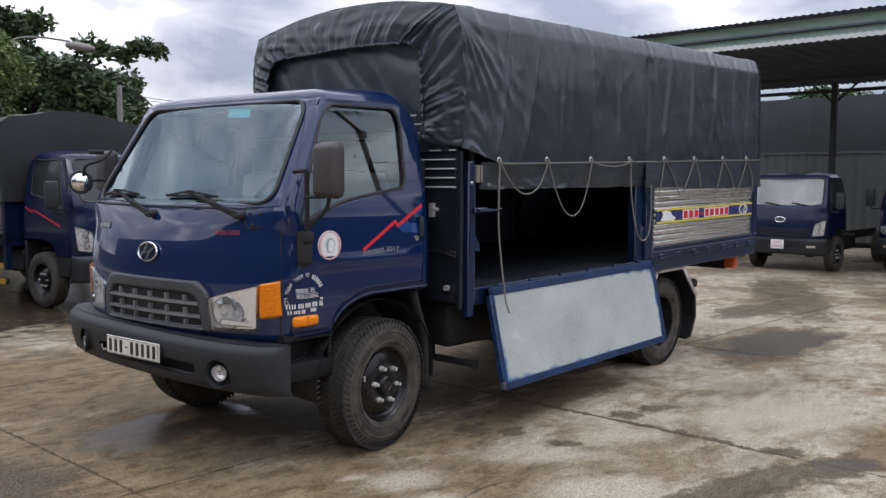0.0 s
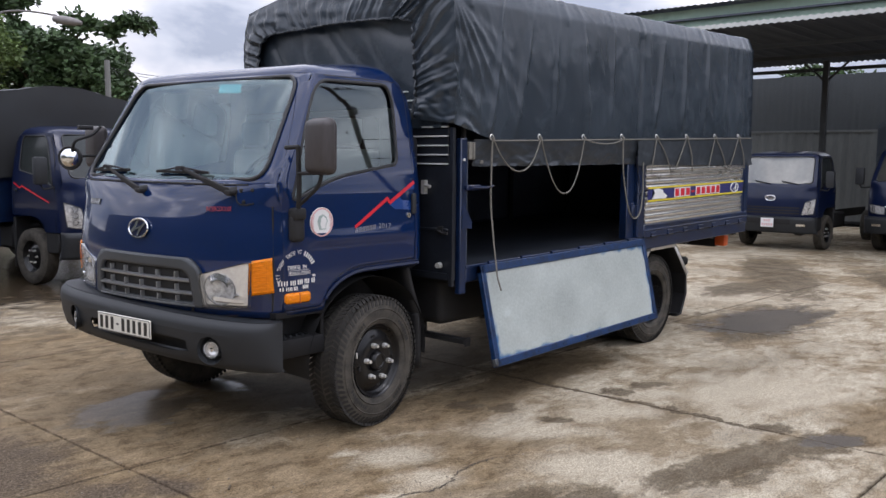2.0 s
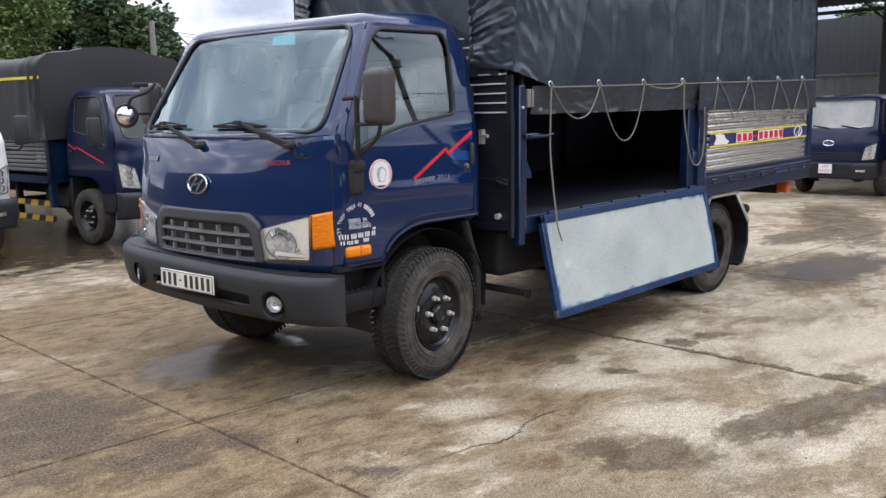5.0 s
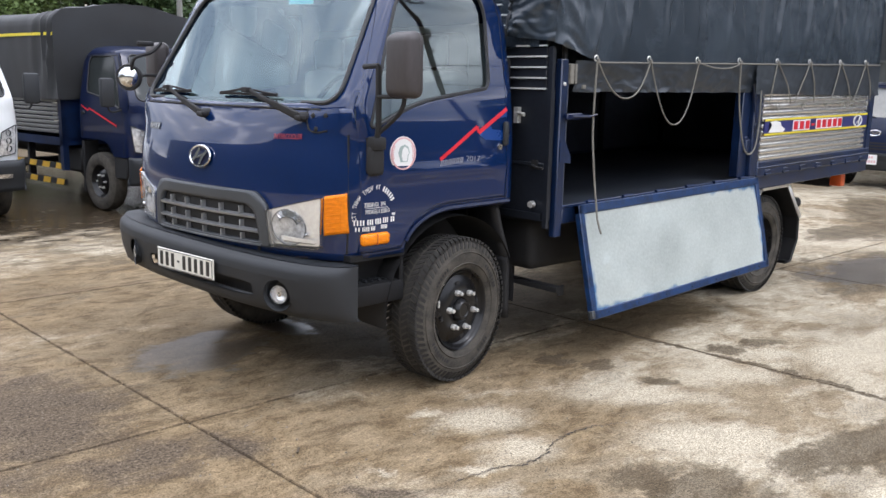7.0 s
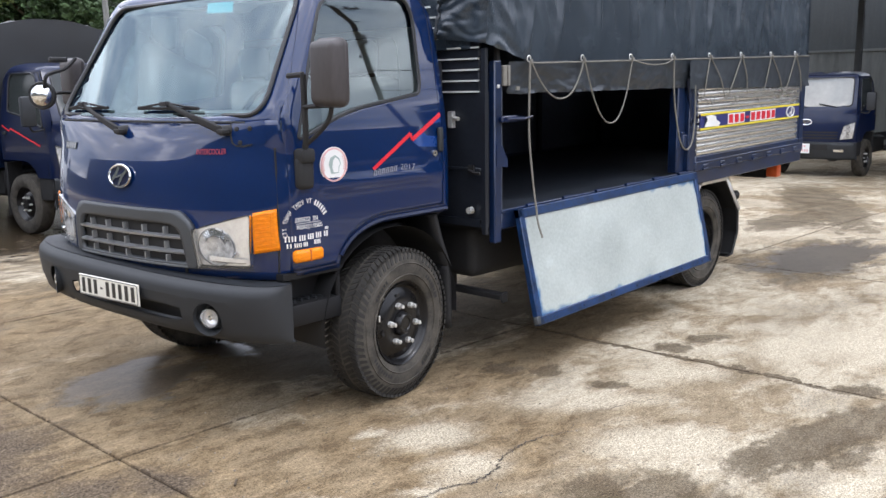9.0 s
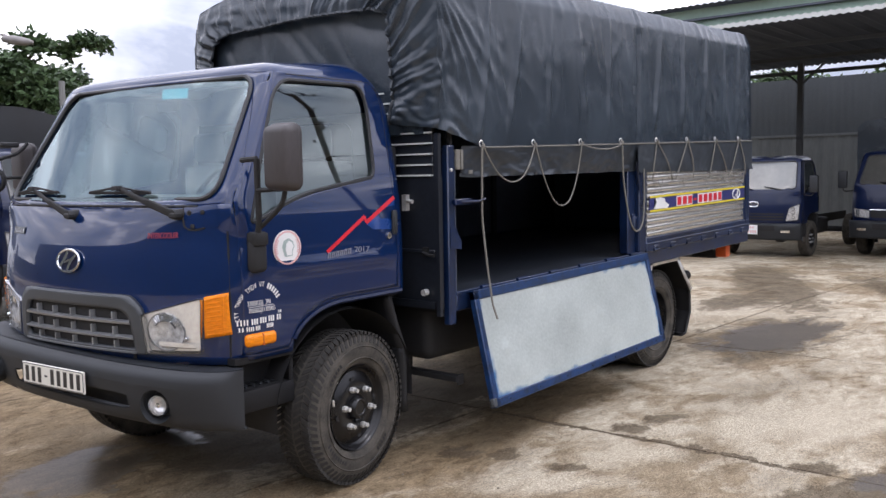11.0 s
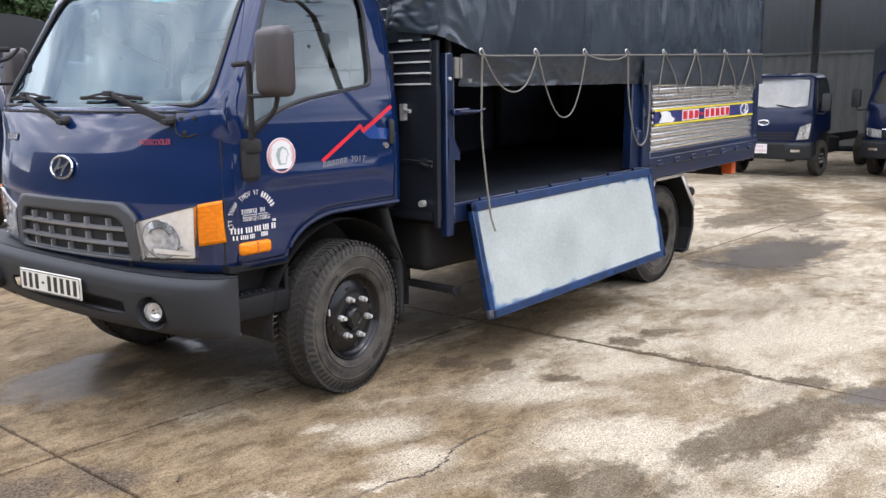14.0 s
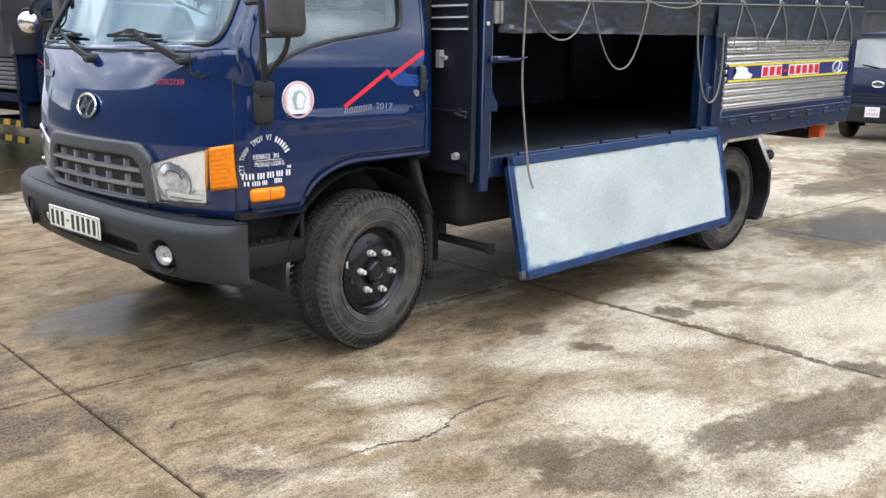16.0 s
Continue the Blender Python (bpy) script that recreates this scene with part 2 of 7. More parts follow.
def primer_sheet():
    """The inside of the lowered side: pale undercoat, blue overspray along its edges, dents and runs."""
    m = mat("pale undercoat with blue edges", (0.460, 0.500, 0.475), 0.40, 0.0, 0.13, 2.0, 60, 0.08, 0.002, tone=(0.380, 0.415, 0.393))
    n, l = m.node_tree.nodes, m.node_tree.links
    b = n["Principled BSDF"]
    src = b.inputs["Base Color"].links[0].from_socket
    g = n.new("ShaderNodeTexCoord")
    xyz = n.new("ShaderNodeSeparateXYZ")
    l.new(g.outputs["Generated"], xyz.inputs[0])
    noi = n.new("ShaderNodeTexNoise")
    noi.inputs["Scale"].default_value, noi.inputs["Detail"].default_value = 9.0, 6.0
    l.new(g.outputs["Object"], noi.inputs["Vector"])
    edge = None
    for axis, width in ((0, 3.3), (2, 1.0)):
        a = n.new("ShaderNodeMath")
        a.operation = "PINGPONG"
        a.inputs[1].default_value = 0.5
        l.new(xyz.outputs[axis], a.inputs[0])
        s = n.new("ShaderNodeMath")
        s.operation = "MULTIPLY"
        s.inputs[1].default_value = width
        l.new(a.outputs[0], s.inputs[0])
        if edge is None:
            edge = s.outputs[0]
        else:
            mn = n.new("ShaderNodeMath")
            mn.operation = "MINIMUM"
            l.new(edge, mn.inputs[0])
            l.new(s.outputs[0], mn.inputs[1])
            edge = mn.outputs[0]
    add = n.new("ShaderNodeMath")
    add.operation = "MULTIPLY_ADD"
    add.inputs[1].default_value = 0.16
    l.new(noi.outputs["Fac"], add.inputs[0])
    l.new(edge, add.inputs[2])
    mr = n.new("ShaderNodeMapRange")
    mr.inputs[1].default_value, mr.inputs[2].default_value = 0.105, 0.155
    mr.inputs[3].default_value, mr.inputs[4].default_value = 1.0, 0.0
    l.new(add.outputs[0], mr.inputs[0])
    mx = n.new("ShaderNodeMix")
    mx.data_type = "RGBA"
    mx.inputs[7].default_value = (0.035, 0.13, 0.29, 1)
    l.new(mr.outputs[0], mx.inputs[0])
    l.new(src, mx.inputs[6])
    l.new(mx.outputs[2], b.inputs["Base Color"])
    return m


FLAP_SHEET = primer_sheet()

# the yard's stains and truck shade: middle x, y, half lengths, turn in degrees
DARK = [
    (0.88, -2.82, 0.64, 0.18, 169), (-0.14, -2.49, 0.35, 0.21, 133), (1.65, -2.74, 0.12, 0.1, 125), (0.69, -1.07, 0.13, 0.09, 144), (0.84, -1.29, 0.11, 0.09, 13), (0.86, -1.71, 0.12, 0.06, 144), (1.73, -1.61, 0.14, 0.09, 156), (2.01, -1.69, 0.16, 0.08, 147),
    # at (2.1, 0.0), (0.15, 0.1), (1.0, 11.5): damp plus truck shade put into colour
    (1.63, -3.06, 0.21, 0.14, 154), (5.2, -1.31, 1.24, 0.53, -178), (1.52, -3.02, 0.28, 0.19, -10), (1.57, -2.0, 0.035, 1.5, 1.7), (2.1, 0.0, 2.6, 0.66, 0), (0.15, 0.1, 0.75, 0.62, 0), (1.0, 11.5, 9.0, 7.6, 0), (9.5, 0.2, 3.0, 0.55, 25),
    # last entry: unseen ground behind the view, darkened to dim the door's reflections
    (9.0, -1.9, 2.6, 0.45, 30), (7.2, -0.2, 0.8, 0.4, 0), (2.0, -9.5, 14.0, 4.6, 0),
]
PALE = [
    (2.27, -2.2, 0.61, 0.36, 6), (0.39, -2.31, 0.36, 0.16, 143), (-0.97, -1.59, 0.07, 0.03, 137), (-0.46, -1.21, 0.08, 0.05, 135), (-0.66, -1.78, 0.12, 0.04, 158), (-0.37, -1.78, 0.2, 0.13, 174), (0.43, -3.09, 0.26, 0.08, 161), (-0.26, -1.45, 0.23, 0.18, 137),
    (0.63, -1.75, 0.39, 0.15, 142), (1.25, -1.85, 0.34, 0.21, 150), (2.51, -2.48, 0.64, 0.4, 5), (6.54, -0.28, 1.05, 0.7, -3),
]
BROWN = [
    (-1.0, -0.94, 0.32, 0.29, 50), (-0.31, -0.75, 0.27, 0.16, 180), (-0.69, 1.53, 0.64, 0.33, 80), (-1.08, -0.54, 0.34, 0.18, 174), (-1.11, 1.63, 0.63, 0.4, 85), (-0.57, -2.19, 0.14, 0.12, 145), (-0.55, -1.35, 1.1, 0.55, -30), (0.5, -1.0, 0.75, 0.35, 0), (1.9, -0.9, 0.8, 0.3, 0), (-1.9, -1.0, 1.0, 1.2, 0), (-1.25, 0.3, 1.3, 1.0, 0),
    (-0.6, 2.2, 2.2, 1.2, 0), (-2.5, 2.0, 1.4, 1.2, 0), (2.5, -3.3, 1.0, 0.38, 0),
]
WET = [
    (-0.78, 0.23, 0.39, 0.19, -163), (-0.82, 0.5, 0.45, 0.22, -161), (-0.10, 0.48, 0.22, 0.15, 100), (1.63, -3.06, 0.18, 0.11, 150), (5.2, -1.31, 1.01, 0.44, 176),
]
WET_SHADE = [
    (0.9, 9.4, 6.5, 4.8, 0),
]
GRAVEL = [
    (-1.61, -0.85, 0.23, 0.15, 106), (-1.35, -0.9, 0.18, 0.12, 109), (-1.15, -1.69, 0.22, 0.07, 138), (-1.94, 0.00, 0.80, 0.42, 87), (-1.82, -0.83, 0.26, 0.15, 129),
]


def concrete():
    m = bpy.data.materials.new("stained wet concrete with truck shade")
    m.use_nodes = True
    n, l = m.node_tree.nodes, m.node_tree.links
    b = n["Principled BSDF"]
    pos = n.new("ShaderNodeNewGeometry").outputs["Position"]

    def noise_of(scale, detail=6.0, rough=0.6, vec=pos, dist=0.0):
        t = n.new("ShaderNodeTexNoise")
        t.inputs["Scale"].default_value, t.inputs["Detail"].default_value = scale, detail
        t.inputs["Roughness"].default_value, t.inputs["Distortion"].default_value = rough, dist
        l.new(vec, t.inputs["Vector"])
        return t.outputs["Fac"]

    def math_of(op, a, c=None, d=None):
        t = n.new("ShaderNodeMath")
        t.operation = op
        for k, v in enumerate((a, c, d)):
            if v is None:
                continue
            if isinstance(v, (int, float)):
                t.inputs[k].default_value = v
            else:
                l.new(v, t.inputs[k])
        return t.outputs[0]

    def range_of(v, a, c, lo=0.0, hi=1.0):
        t = n.new("ShaderNodeMapRange")
        t.interpolation_type = "SMOOTHSTEP"
        for k, w in ((1, a), (2, c), (3, lo), (4, hi)):
            t.inputs[k].default_value = w
        l.new(v, t.inputs[0])
        return t.outputs[0]

    warp = n.new("ShaderNodeTexNoise")
    warp.inputs["Scale"].default_value, warp.inputs["Detail"].default_value, warp.inputs["Roughness"].default_value = 3.4, 8.0, 0.68
    l.new(pos, warp.inputs["Vector"])
    shift = n.new("ShaderNodeVectorMath")
    shift.operation = "MULTIPLY_ADD"
    shift.inputs[1].default_value = (0.42, 0.42, 0.0)
    l.new(warp.outputs["Color"], shift.inputs[0])
    l.new(pos, shift.inputs[2])
    bent = shift.outputs[0]

    def field(patches):
        """How far a place lies inside the nearest of the patches: 1 in the middle, 0 at the rim, below it outside."""
        out = None
        for x, y, p, q, turn in patches:
            mp = n.new("ShaderNodeMapping")
            mp.vector_type = "TEXTURE"
            mp.inputs["Location"].default_value = (x + 0.21, y + 0.21, 0)
            mp.inputs["Rotation"].default_value = (0, 0, radians(turn))
            mp.inputs["Scale"].default_value = (p, q, 1000)
            l.new(bent, mp.inputs[0])
            ln = n.new("ShaderNodeVectorMath")
            ln.operation = "LENGTH"
            l.new(mp.outputs[0], ln.inputs[0])
            one = math_of("SUBTRACT", 1.0, ln.outputs["Value"])
            out = one if out is None else math_of("MAXIMUM", out, one)
        return math_of("MAXIMUM", out, -1.2)

    def blend(fac, under, over):
        t = n.new("ShaderNodeMix")
        t.data_type = "RGBA"
        l.new(fac, t.inputs[0])
        for k, v in ((6, under), (7, over)):
            if isinstance(v, tuple):
                t.inputs[k].default_value = (*v, 1)
            else:
                l.new(v, t.inputs[k])
        return t.outputs[2]

    def ramp_of(v, a, col_a, c, col_c):
        t = n.new("ShaderNodeValToRGB")
        t.color_ramp.elements[0].position, t.color_ramp.elements[0].color = a, (*col_a, 1)
        t.color_ramp.elements[1].position, t.color_ramp.elements[1].color = c, (*col_c, 1)
        l.new(v, t.inputs[0])
        return t.outputs[0]

    streak = n.new("ShaderNodeMapping")
    streak.inputs["Rotation"].default_value = (0, 0, radians(42))
    streak.inputs["Scale"].default_value = (1.0, 1.9, 1.0)
    l.new(pos, streak.inputs[0])
    broad = noise_of(0.8, 9.0, 0.66, dist=0.3)
    rag = noise_of(2.6, 10.0, 0.70, streak.outputs[0], 0.35)
    runs = noise_of(4.6, 9.0, 0.72, streak.outputs[0], 0.5)
    grain = noise_of(105.0, 5.0, 0.75)
    pits = noise_of(230.0, 2.0, 0.6)
    torn = math_of("SUBTRACT", rag, 0.5)

    tan = ramp_of(runs, 0.38, (0.205, 0.154, 0.096), 0.62, (0.365, 0.292, 0.192))
    cream = ramp_of(runs, 0.36, (0.330, 0.272, 0.185), 0.60, (0.570, 0.500, 0.380))
    base = blend(range_of(math_of("MULTIPLY_ADD", torn, 0.55, broad), 0.42, 0.56), tan, cream)
    brown_f = range_of(math_of("MULTIPLY_ADD", torn, 2.6, field(BROWN)), -0.28, 0.30, 0.0, 0.90)
    base = blend(brown_f, base, ramp_of(runs, 0.37, (0.125, 0.086, 0.046), 0.63, (0.310, 0.228, 0.132)))
    pale_f = range_of(math_of("MULTIPLY_ADD", torn, 2.2, field(PALE)), -0.55, 0.75, 0.0, 0.88)
    base = blend(pale_f, base, ramp_of(grain, 0.38, (0.430, 0.368, 0.268), 0.60, (0.590, 0.518, 0.392)))
    # worn places where the gravel shows, damp ones, and shade painted under trucks
    rough_f = range_of(math_of("MULTIPLY_ADD", math_of("SUBTRACT", runs, 0.5), 0.6, noise_of(0.62, 8.0, 0.64, streak.outputs[0], 0.2)), 0.54, 0.66, 0.0, 0.42)
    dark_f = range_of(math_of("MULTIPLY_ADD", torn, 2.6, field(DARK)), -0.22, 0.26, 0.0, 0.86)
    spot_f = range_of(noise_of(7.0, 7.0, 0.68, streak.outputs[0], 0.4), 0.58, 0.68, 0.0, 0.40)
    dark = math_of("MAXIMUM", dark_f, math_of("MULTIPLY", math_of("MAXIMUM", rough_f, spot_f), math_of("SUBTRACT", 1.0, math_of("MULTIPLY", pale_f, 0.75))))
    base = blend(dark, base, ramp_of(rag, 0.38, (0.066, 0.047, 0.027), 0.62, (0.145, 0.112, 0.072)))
    gravel = range_of(math_of("MULTIPLY_ADD", torn, 2.8, field(GRAVEL)), -0.50, 0.60, 0.0, 0.80)
    base = blend(gravel, base, ramp_of(noise_of(62.0, 6.0, 0.75), 0.42, (0.032, 0.024, 0.018), 0.60, (0.180, 0.142, 0.106)))
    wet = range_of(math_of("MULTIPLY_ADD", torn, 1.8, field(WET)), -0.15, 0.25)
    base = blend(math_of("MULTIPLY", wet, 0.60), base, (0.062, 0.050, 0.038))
    # standing wet under the row of parked trucks, their shade added to its colour
    wet_shade = range_of(math_of("MULTIPLY_ADD", torn, 0.9, field(WET_SHADE)), -0.06, 0.10)
    base = blend(math_of("MULTIPLY", wet_shade, 0.92), base, ramp_of(runs, 0.40, (0.022, 0.016, 0.010), 0.62, (0.075, 0.055, 0.034)))
    # dirt lying along the joints
    xyz = n.new("ShaderNodeSeparateXYZ")
    l.new(pos, xyz.inputs[0])
    gap_y = math_of("PINGPONG", math_of("ADD", math_of("MULTIPLY_ADD", xyz.outputs[0], 0.02, xyz.outputs[1]), 0.60 + 28.4), 1.42)
    gap_x = math_of("PINGPONG", math_of("ADD", math_of("MULTIPLY_ADD", xyz.outputs[1], 0.03, xyz.outputs[0]), 1.35 + 0.018 + 28.7), 1.435)
    edge = math_of("MULTIPLY_ADD", math_of("SUBTRACT", noise_of(11.0, 6.0, 0.7), 0.5), 0.07, math_of("MINIMUM", gap_y, math_of("ADD", gap_x, 0.003)))
    base = blend(range_of(edge, 0.018, 0.003, 0.0, 0.75), base, (0.075, 0.056, 0.038))
    stones = range_of(grain, 0.57, 0.66, 0.0, 0.55)
    base = blend(math_of("MULTIPLY", math_of("MULTIPLY", stones, dark), math_of("SUBTRACT", 1.0, wet_shade)), base, (0.30, 0.26, 0.195))
    speck = math_of("MULTIPLY", math_of("MULTIPLY", range_of(noise_of(38.0, 6.0, 0.75), 0.38, 0.58, 0.80, 1.10), range_of(grain, 0.38, 0.56, 0.54, 1.14)), range_of(pits, 0.36, 0.48, 0.66, 1.0))
    fin = n.new("ShaderNodeMix")
    fin.data_type, fin.blend_type = "RGBA", "MULTIPLY"
    fin.inputs[0].default_value = 1.0
    l.new(base, fin.inputs[6])
    cc = n.new("ShaderNodeCombineColor")
    for k in range(3):
        l.new(speck, cc.inputs[k])
    l.new(cc.outputs[0], fin.inputs[7])
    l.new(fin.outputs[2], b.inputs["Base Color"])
    l.new(math_of("SUBTRACT", math_of("SUBTRACT", 0.80, math_of("MULTIPLY_ADD", wet, 0.42, math_of("MULTIPLY", dark, 0.10))), math_of("MULTIPLY", wet_shade, 0.50)), b.inputs["Roughness"])
    bp = n.new("ShaderNodeBump")
    bp.inputs["Distance"].default_value = 0.005
    l.new(math_of("SUBTRACT", 0.45, math_of("MULTIPLY", math_of("MAXIMUM", wet, wet_shade), 0.38)), bp.inputs["Strength"])
    l.new(math_of("MULTIPLY_ADD", pits, 0.5, grain), bp.inputs["Height"])
    l.new(bp.outputs[0], b.inputs["Normal"])
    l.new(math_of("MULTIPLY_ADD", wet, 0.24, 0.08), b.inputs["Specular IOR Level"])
    return m


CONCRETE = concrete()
JOINT = mat("dark joint filler", (0.060, 0.050, 0.040), 0.9, 0.0, 0.4, 4, 60, 0.4, 0.004)


# ---- building helpers ----
def part(name, bm, material, parent=None, label="", angle=35, m=None, recalc=True):
    """Links a bmesh as one mesh object under a thing or a part."""
    if m is not None:
        bm.transform(m)
    if recalc:
        bmesh.ops.recalc_face_normals(bm, faces=bm.faces)
    me = bpy.data.meshes.new(name)
    bm.to_mesh(me)
    bm.free()
    me.materials.append(material)
    me.shade_smooth()
    me.set_sharp_from_angle(angle=radians(angle))
    ob = new(name, me)
    if parent:
        ob.parent = parent
    if label:
        ob["label"] = label
    return ob


def thing(name, label, category, m=None, group="", kind=""):
    ob = tagged(new(name), label, category, group, kind)
    if m is not None:
        ob.matrix_basis = m
    return ob


def box(x0, x1, y0, y1, z0, z1, bevel=0.0, seg=1, bm=None):
    own = bmesh.new()
    bmesh.ops.create_cube(own, size=1)
    for v in own.verts:
        v.co = ((x0 + x1) / 2 + v.co.x * (x1 - x0), (y0 + y1) / 2 + v.co.y * (y1 - y0), (z0 + z1) / 2 + v.co.z * (z1 - z0))
    if bevel:
        bmesh.ops.bevel(own, geom=own.edges[:], offset=bevel, segments=seg, profile=0.5, affect="EDGES")
    if bm is None:
        return own
    me = bpy.data.meshes.new("joined")
    own.to_mesh(me)
    own.free()
    bm.from_mesh(me)
    bpy.data.meshes.remove(me)
    return bm


def join(*bms):
    out = bmesh.new()
    for b in bms:
        me = bpy.data.meshes.new("joined")
        b.to_mesh(me)
        b.free()
        out.from_mesh(me)
        bpy.data.meshes.remove(me)
    return out


def lathe(profile, seg=48, axis="y", at=(0, 0, 0)):
    """A body of revolution about an axis; profile: (along, radius)."""
    bm = bmesh.new()
    rings = []
    for a, r in profile:
        ring = []
        for k in range(seg):
            t = 2 * math.pi * k / seg
            u, v = r * math.cos(t), r * math.sin(t)
            co = {"y": (u, a, v), "x": (a, u, v), "z": (u, v, a)}[axis]
            ring.append(bm.verts.new(Vector(co) + Vector(at)))
        rings.append(ring)
    for p, q in zip(rings, rings[1:]):
        for k in range(seg):
            bm.faces.new((p[k], p[(k + 1) % seg], q[(k + 1) % seg], q[k]))
    return bm


def tube(pts, r, seg=6, closed=False, r2=None):
    """A round bar along points."""
    bm = bmesh.new()
    pts = [Vector(p) for p in pts]
    rings, count = [], len(pts)
    side = None
    for k, p in enumerate(pts):
        if closed:
            d = pts[(k + 1) % count] - pts[k - 1]
        else:
            d = pts[min(k + 1, count - 1)] - pts[max(k - 1, 0)]
        d.normalize()
        if side is None:
            side = d.orthogonal().normalized()
        side = (side - d * side.dot(d)).normalized()
        up = d.cross(side)
        rr = r if r2 is None else r + (r2 - r) * k / max(1, count - 1)
        rings.append([bm.verts.new(p + rr * (math.cos(2 * math.pi * j / seg) * side + math.sin(2 * math.pi * j / seg) * up)) for j in range(seg)])
    pairs = list(zip(rings, rings[1:])) + ([(rings[-1], rings[0])] if closed else [])
    for a, b in pairs:
        for j in range(seg):
            bm.faces.new((a[j], a[(j + 1) % seg], b[(j + 1) % seg], b[j]))
    if not closed:
        bm.faces.new(rings[0][::-1])
        bm.faces.new(rings[-1])
    return bm


def smooth_line(pts, n=8):
    """A soft line through points (Catmull-Rom)."""
    pts = [Vector(p) for p in pts]
    out = []
    for k in range(len(pts) - 1):
        p0, p1, p2, p3 = pts[max(k - 1, 0)], pts[k], pts[k + 1], pts[min(k + 2, len(pts) - 1)]
        for j in range(n):
            t = j / n
            out.append(0.5 * ((2 * p1) + (p2 - p0) * t + (2 * p0 - 5 * p1 + 4 * p2 - p3) * t * t + (3 * p1 - p0 - 3 * p2 + p3) * t**3))
    return out + [pts[-1]]


def grid(fn, us, vs, flip=False):
    bm = bmesh.new()
    rows = [[bm.verts.new(fn(u, v)) for u in us] for v in vs]
    for a, b in zip(rows, rows[1:]):
        for k in range(len(us) - 1):
            q = (a[k], a[k + 1], b[k + 1], b[k])
            bm.faces.new(q[::-1] if flip else q)
    return bm


def span(a, b, n):
    return [a + (b - a) * k / n for k in range(n + 1)]


def round_poly(pts, r, n=6):
    out = []
    pts = [Vector((p[0], p[1])) for p in pts]
    for k, p in enumerate(pts):
        a, b = pts[k - 1] - p, pts[(k + 1) % len(pts)] - p
        d = min(r, a.length * 0.45, b.length * 0.45)
        s, e = p + a.normalized() * d, p + b.normalized() * d
        for j in range(n + 1):
            t = j / n
            out.append((1 - t) ** 2 * s + 2 * t * (1 - t) * p + t * t * e)
    return out


def ray_poly(c, d, poly):
    best = None
    for k in range(len(poly)):
        a, b = Vector(poly[k - 1][:2]), Vector(poly[k][:2])
        e = b - a
        den = d.x * e.y - d.y * e.x
        if abs(den) < 1e-12:
            continue
        w = a - c
        t, s = (w.x * e.y - w.y * e.x) / den, (w.x * d.y - w.y * d.x) / den
        if t > 0 and -1e-6 <= s <= 1 + 1e-6 and (best is None or t < best):
            best = t
    return c + d * (best or 0.0)


def ring_patch(outer, inner, fn, seg=120, rings=6):
    """A panel between an outer and an inner outline, laid on the surface fn(u, v)."""
    c = sum((Vector(p[:2]) for p in inner), Vector((0, 0))) / len(inner)
    ways = [math.atan2(p[1] - c.y, p[0] - c.x) for p in outer] + [2 * math.pi * k / seg for k in range(seg)]
    ways = sorted({round(w % (2 * math.pi), 4) for w in ways})
    bm = bmesh.new()
    rows = []
    for w in ways:
        d = Vector((math.cos(w), math.sin(w)))
        o, i = ray_poly(c, d, outer), ray_poly(c, d, inner)
        rows.append([bm.verts.new(fn(*(i + (o - i) * k / rings))) for k in range(rings + 1)])
    for k in range(len(rows)):
        a, b = rows[k - 1], rows[k]
        for j in range(rings):
            bm.faces.new((a[j], a[j + 1], b[j + 1], b[j]))
    return bm


def quad_patch(c, fn, nu=8, nv=8):
    """Four corners (u, v), in order round, laid on the surface fn."""
    def at(u, v):
        p = [(1 - u) * (1 - v), u * (1 - v), u * v, (1 - u) * v]
        return fn(sum(w * q[0] for w, q in zip(p, c)), sum(w * q[1] for w, q in zip(p, c)))
    return grid(at, span(0, 1, nu), span(0, 1, nv))


def disc(c, rx, rz, facing, n=32, depth=0.003):
    """A thin flat disc; facing is a 3x3 of its right, up and outward directions."""
    bm = bmesh.new()
    right, up, out = (Vector(v) for v in facing)
    c = Vector(c)
    top = [bm.verts.new(c + out * depth + right * rx * math.cos(2 * math.pi * k / n) + up * rz * math.sin(2 * math.pi * k / n)) for k in range(n)]
    low = [bm.verts.new(v.co - out * depth) for v in top]
    bm.faces.new(top)
    for k in range(n):
        bm.faces.new((low[k], low[(k + 1) % n], top[(k + 1) % n], top[k]))
    return bm


def flat_shape(pts, c, facing, depth=0.002):
    """A thin plate with an outline given in its own plane."""
    right, up, out = (Vector(v) for v in facing)
    bm = bmesh.new()
    top = [bm.verts.new(Vector(c) + right * p[0] + up * p[1] + out * depth) for p in pts]
    low = [bm.verts.new(v.co - out * depth) for v in top]
    bm.faces.new(top)
    for k in range(len(pts)):
        bm.faces.new((low[k - 1], low[k], top[k], top[k - 1]))
    bmesh.ops.triangulate(bm, faces=[f for f in bm.faces if len(f.verts) > 4])
    return bm


def lettering(name, text, size, c, facing, material, parent, squeeze=1.0):
    right, up, out = (Vector(v).normalized() for v in facing)
    cu = bpy.data.curves.new(name, "FONT")
    cu.body, cu.size, cu.extrude, cu.align_x, cu.align_y = text, size, 0.0006, "CENTER", "CENTER"
    cu.materials.append(material)
    ob = new(name, cu)
    ob.parent = parent
    ob.matrix_basis = Matrix.Translation(c) @ Matrix((right, up, out)).transposed().to_4x4() @ Matrix.Diagonal((squeeze, 1, 1, 1))
    return ob


NEAR = ((1, 0, 0), (0, 0, 1), (0, -1, 0))
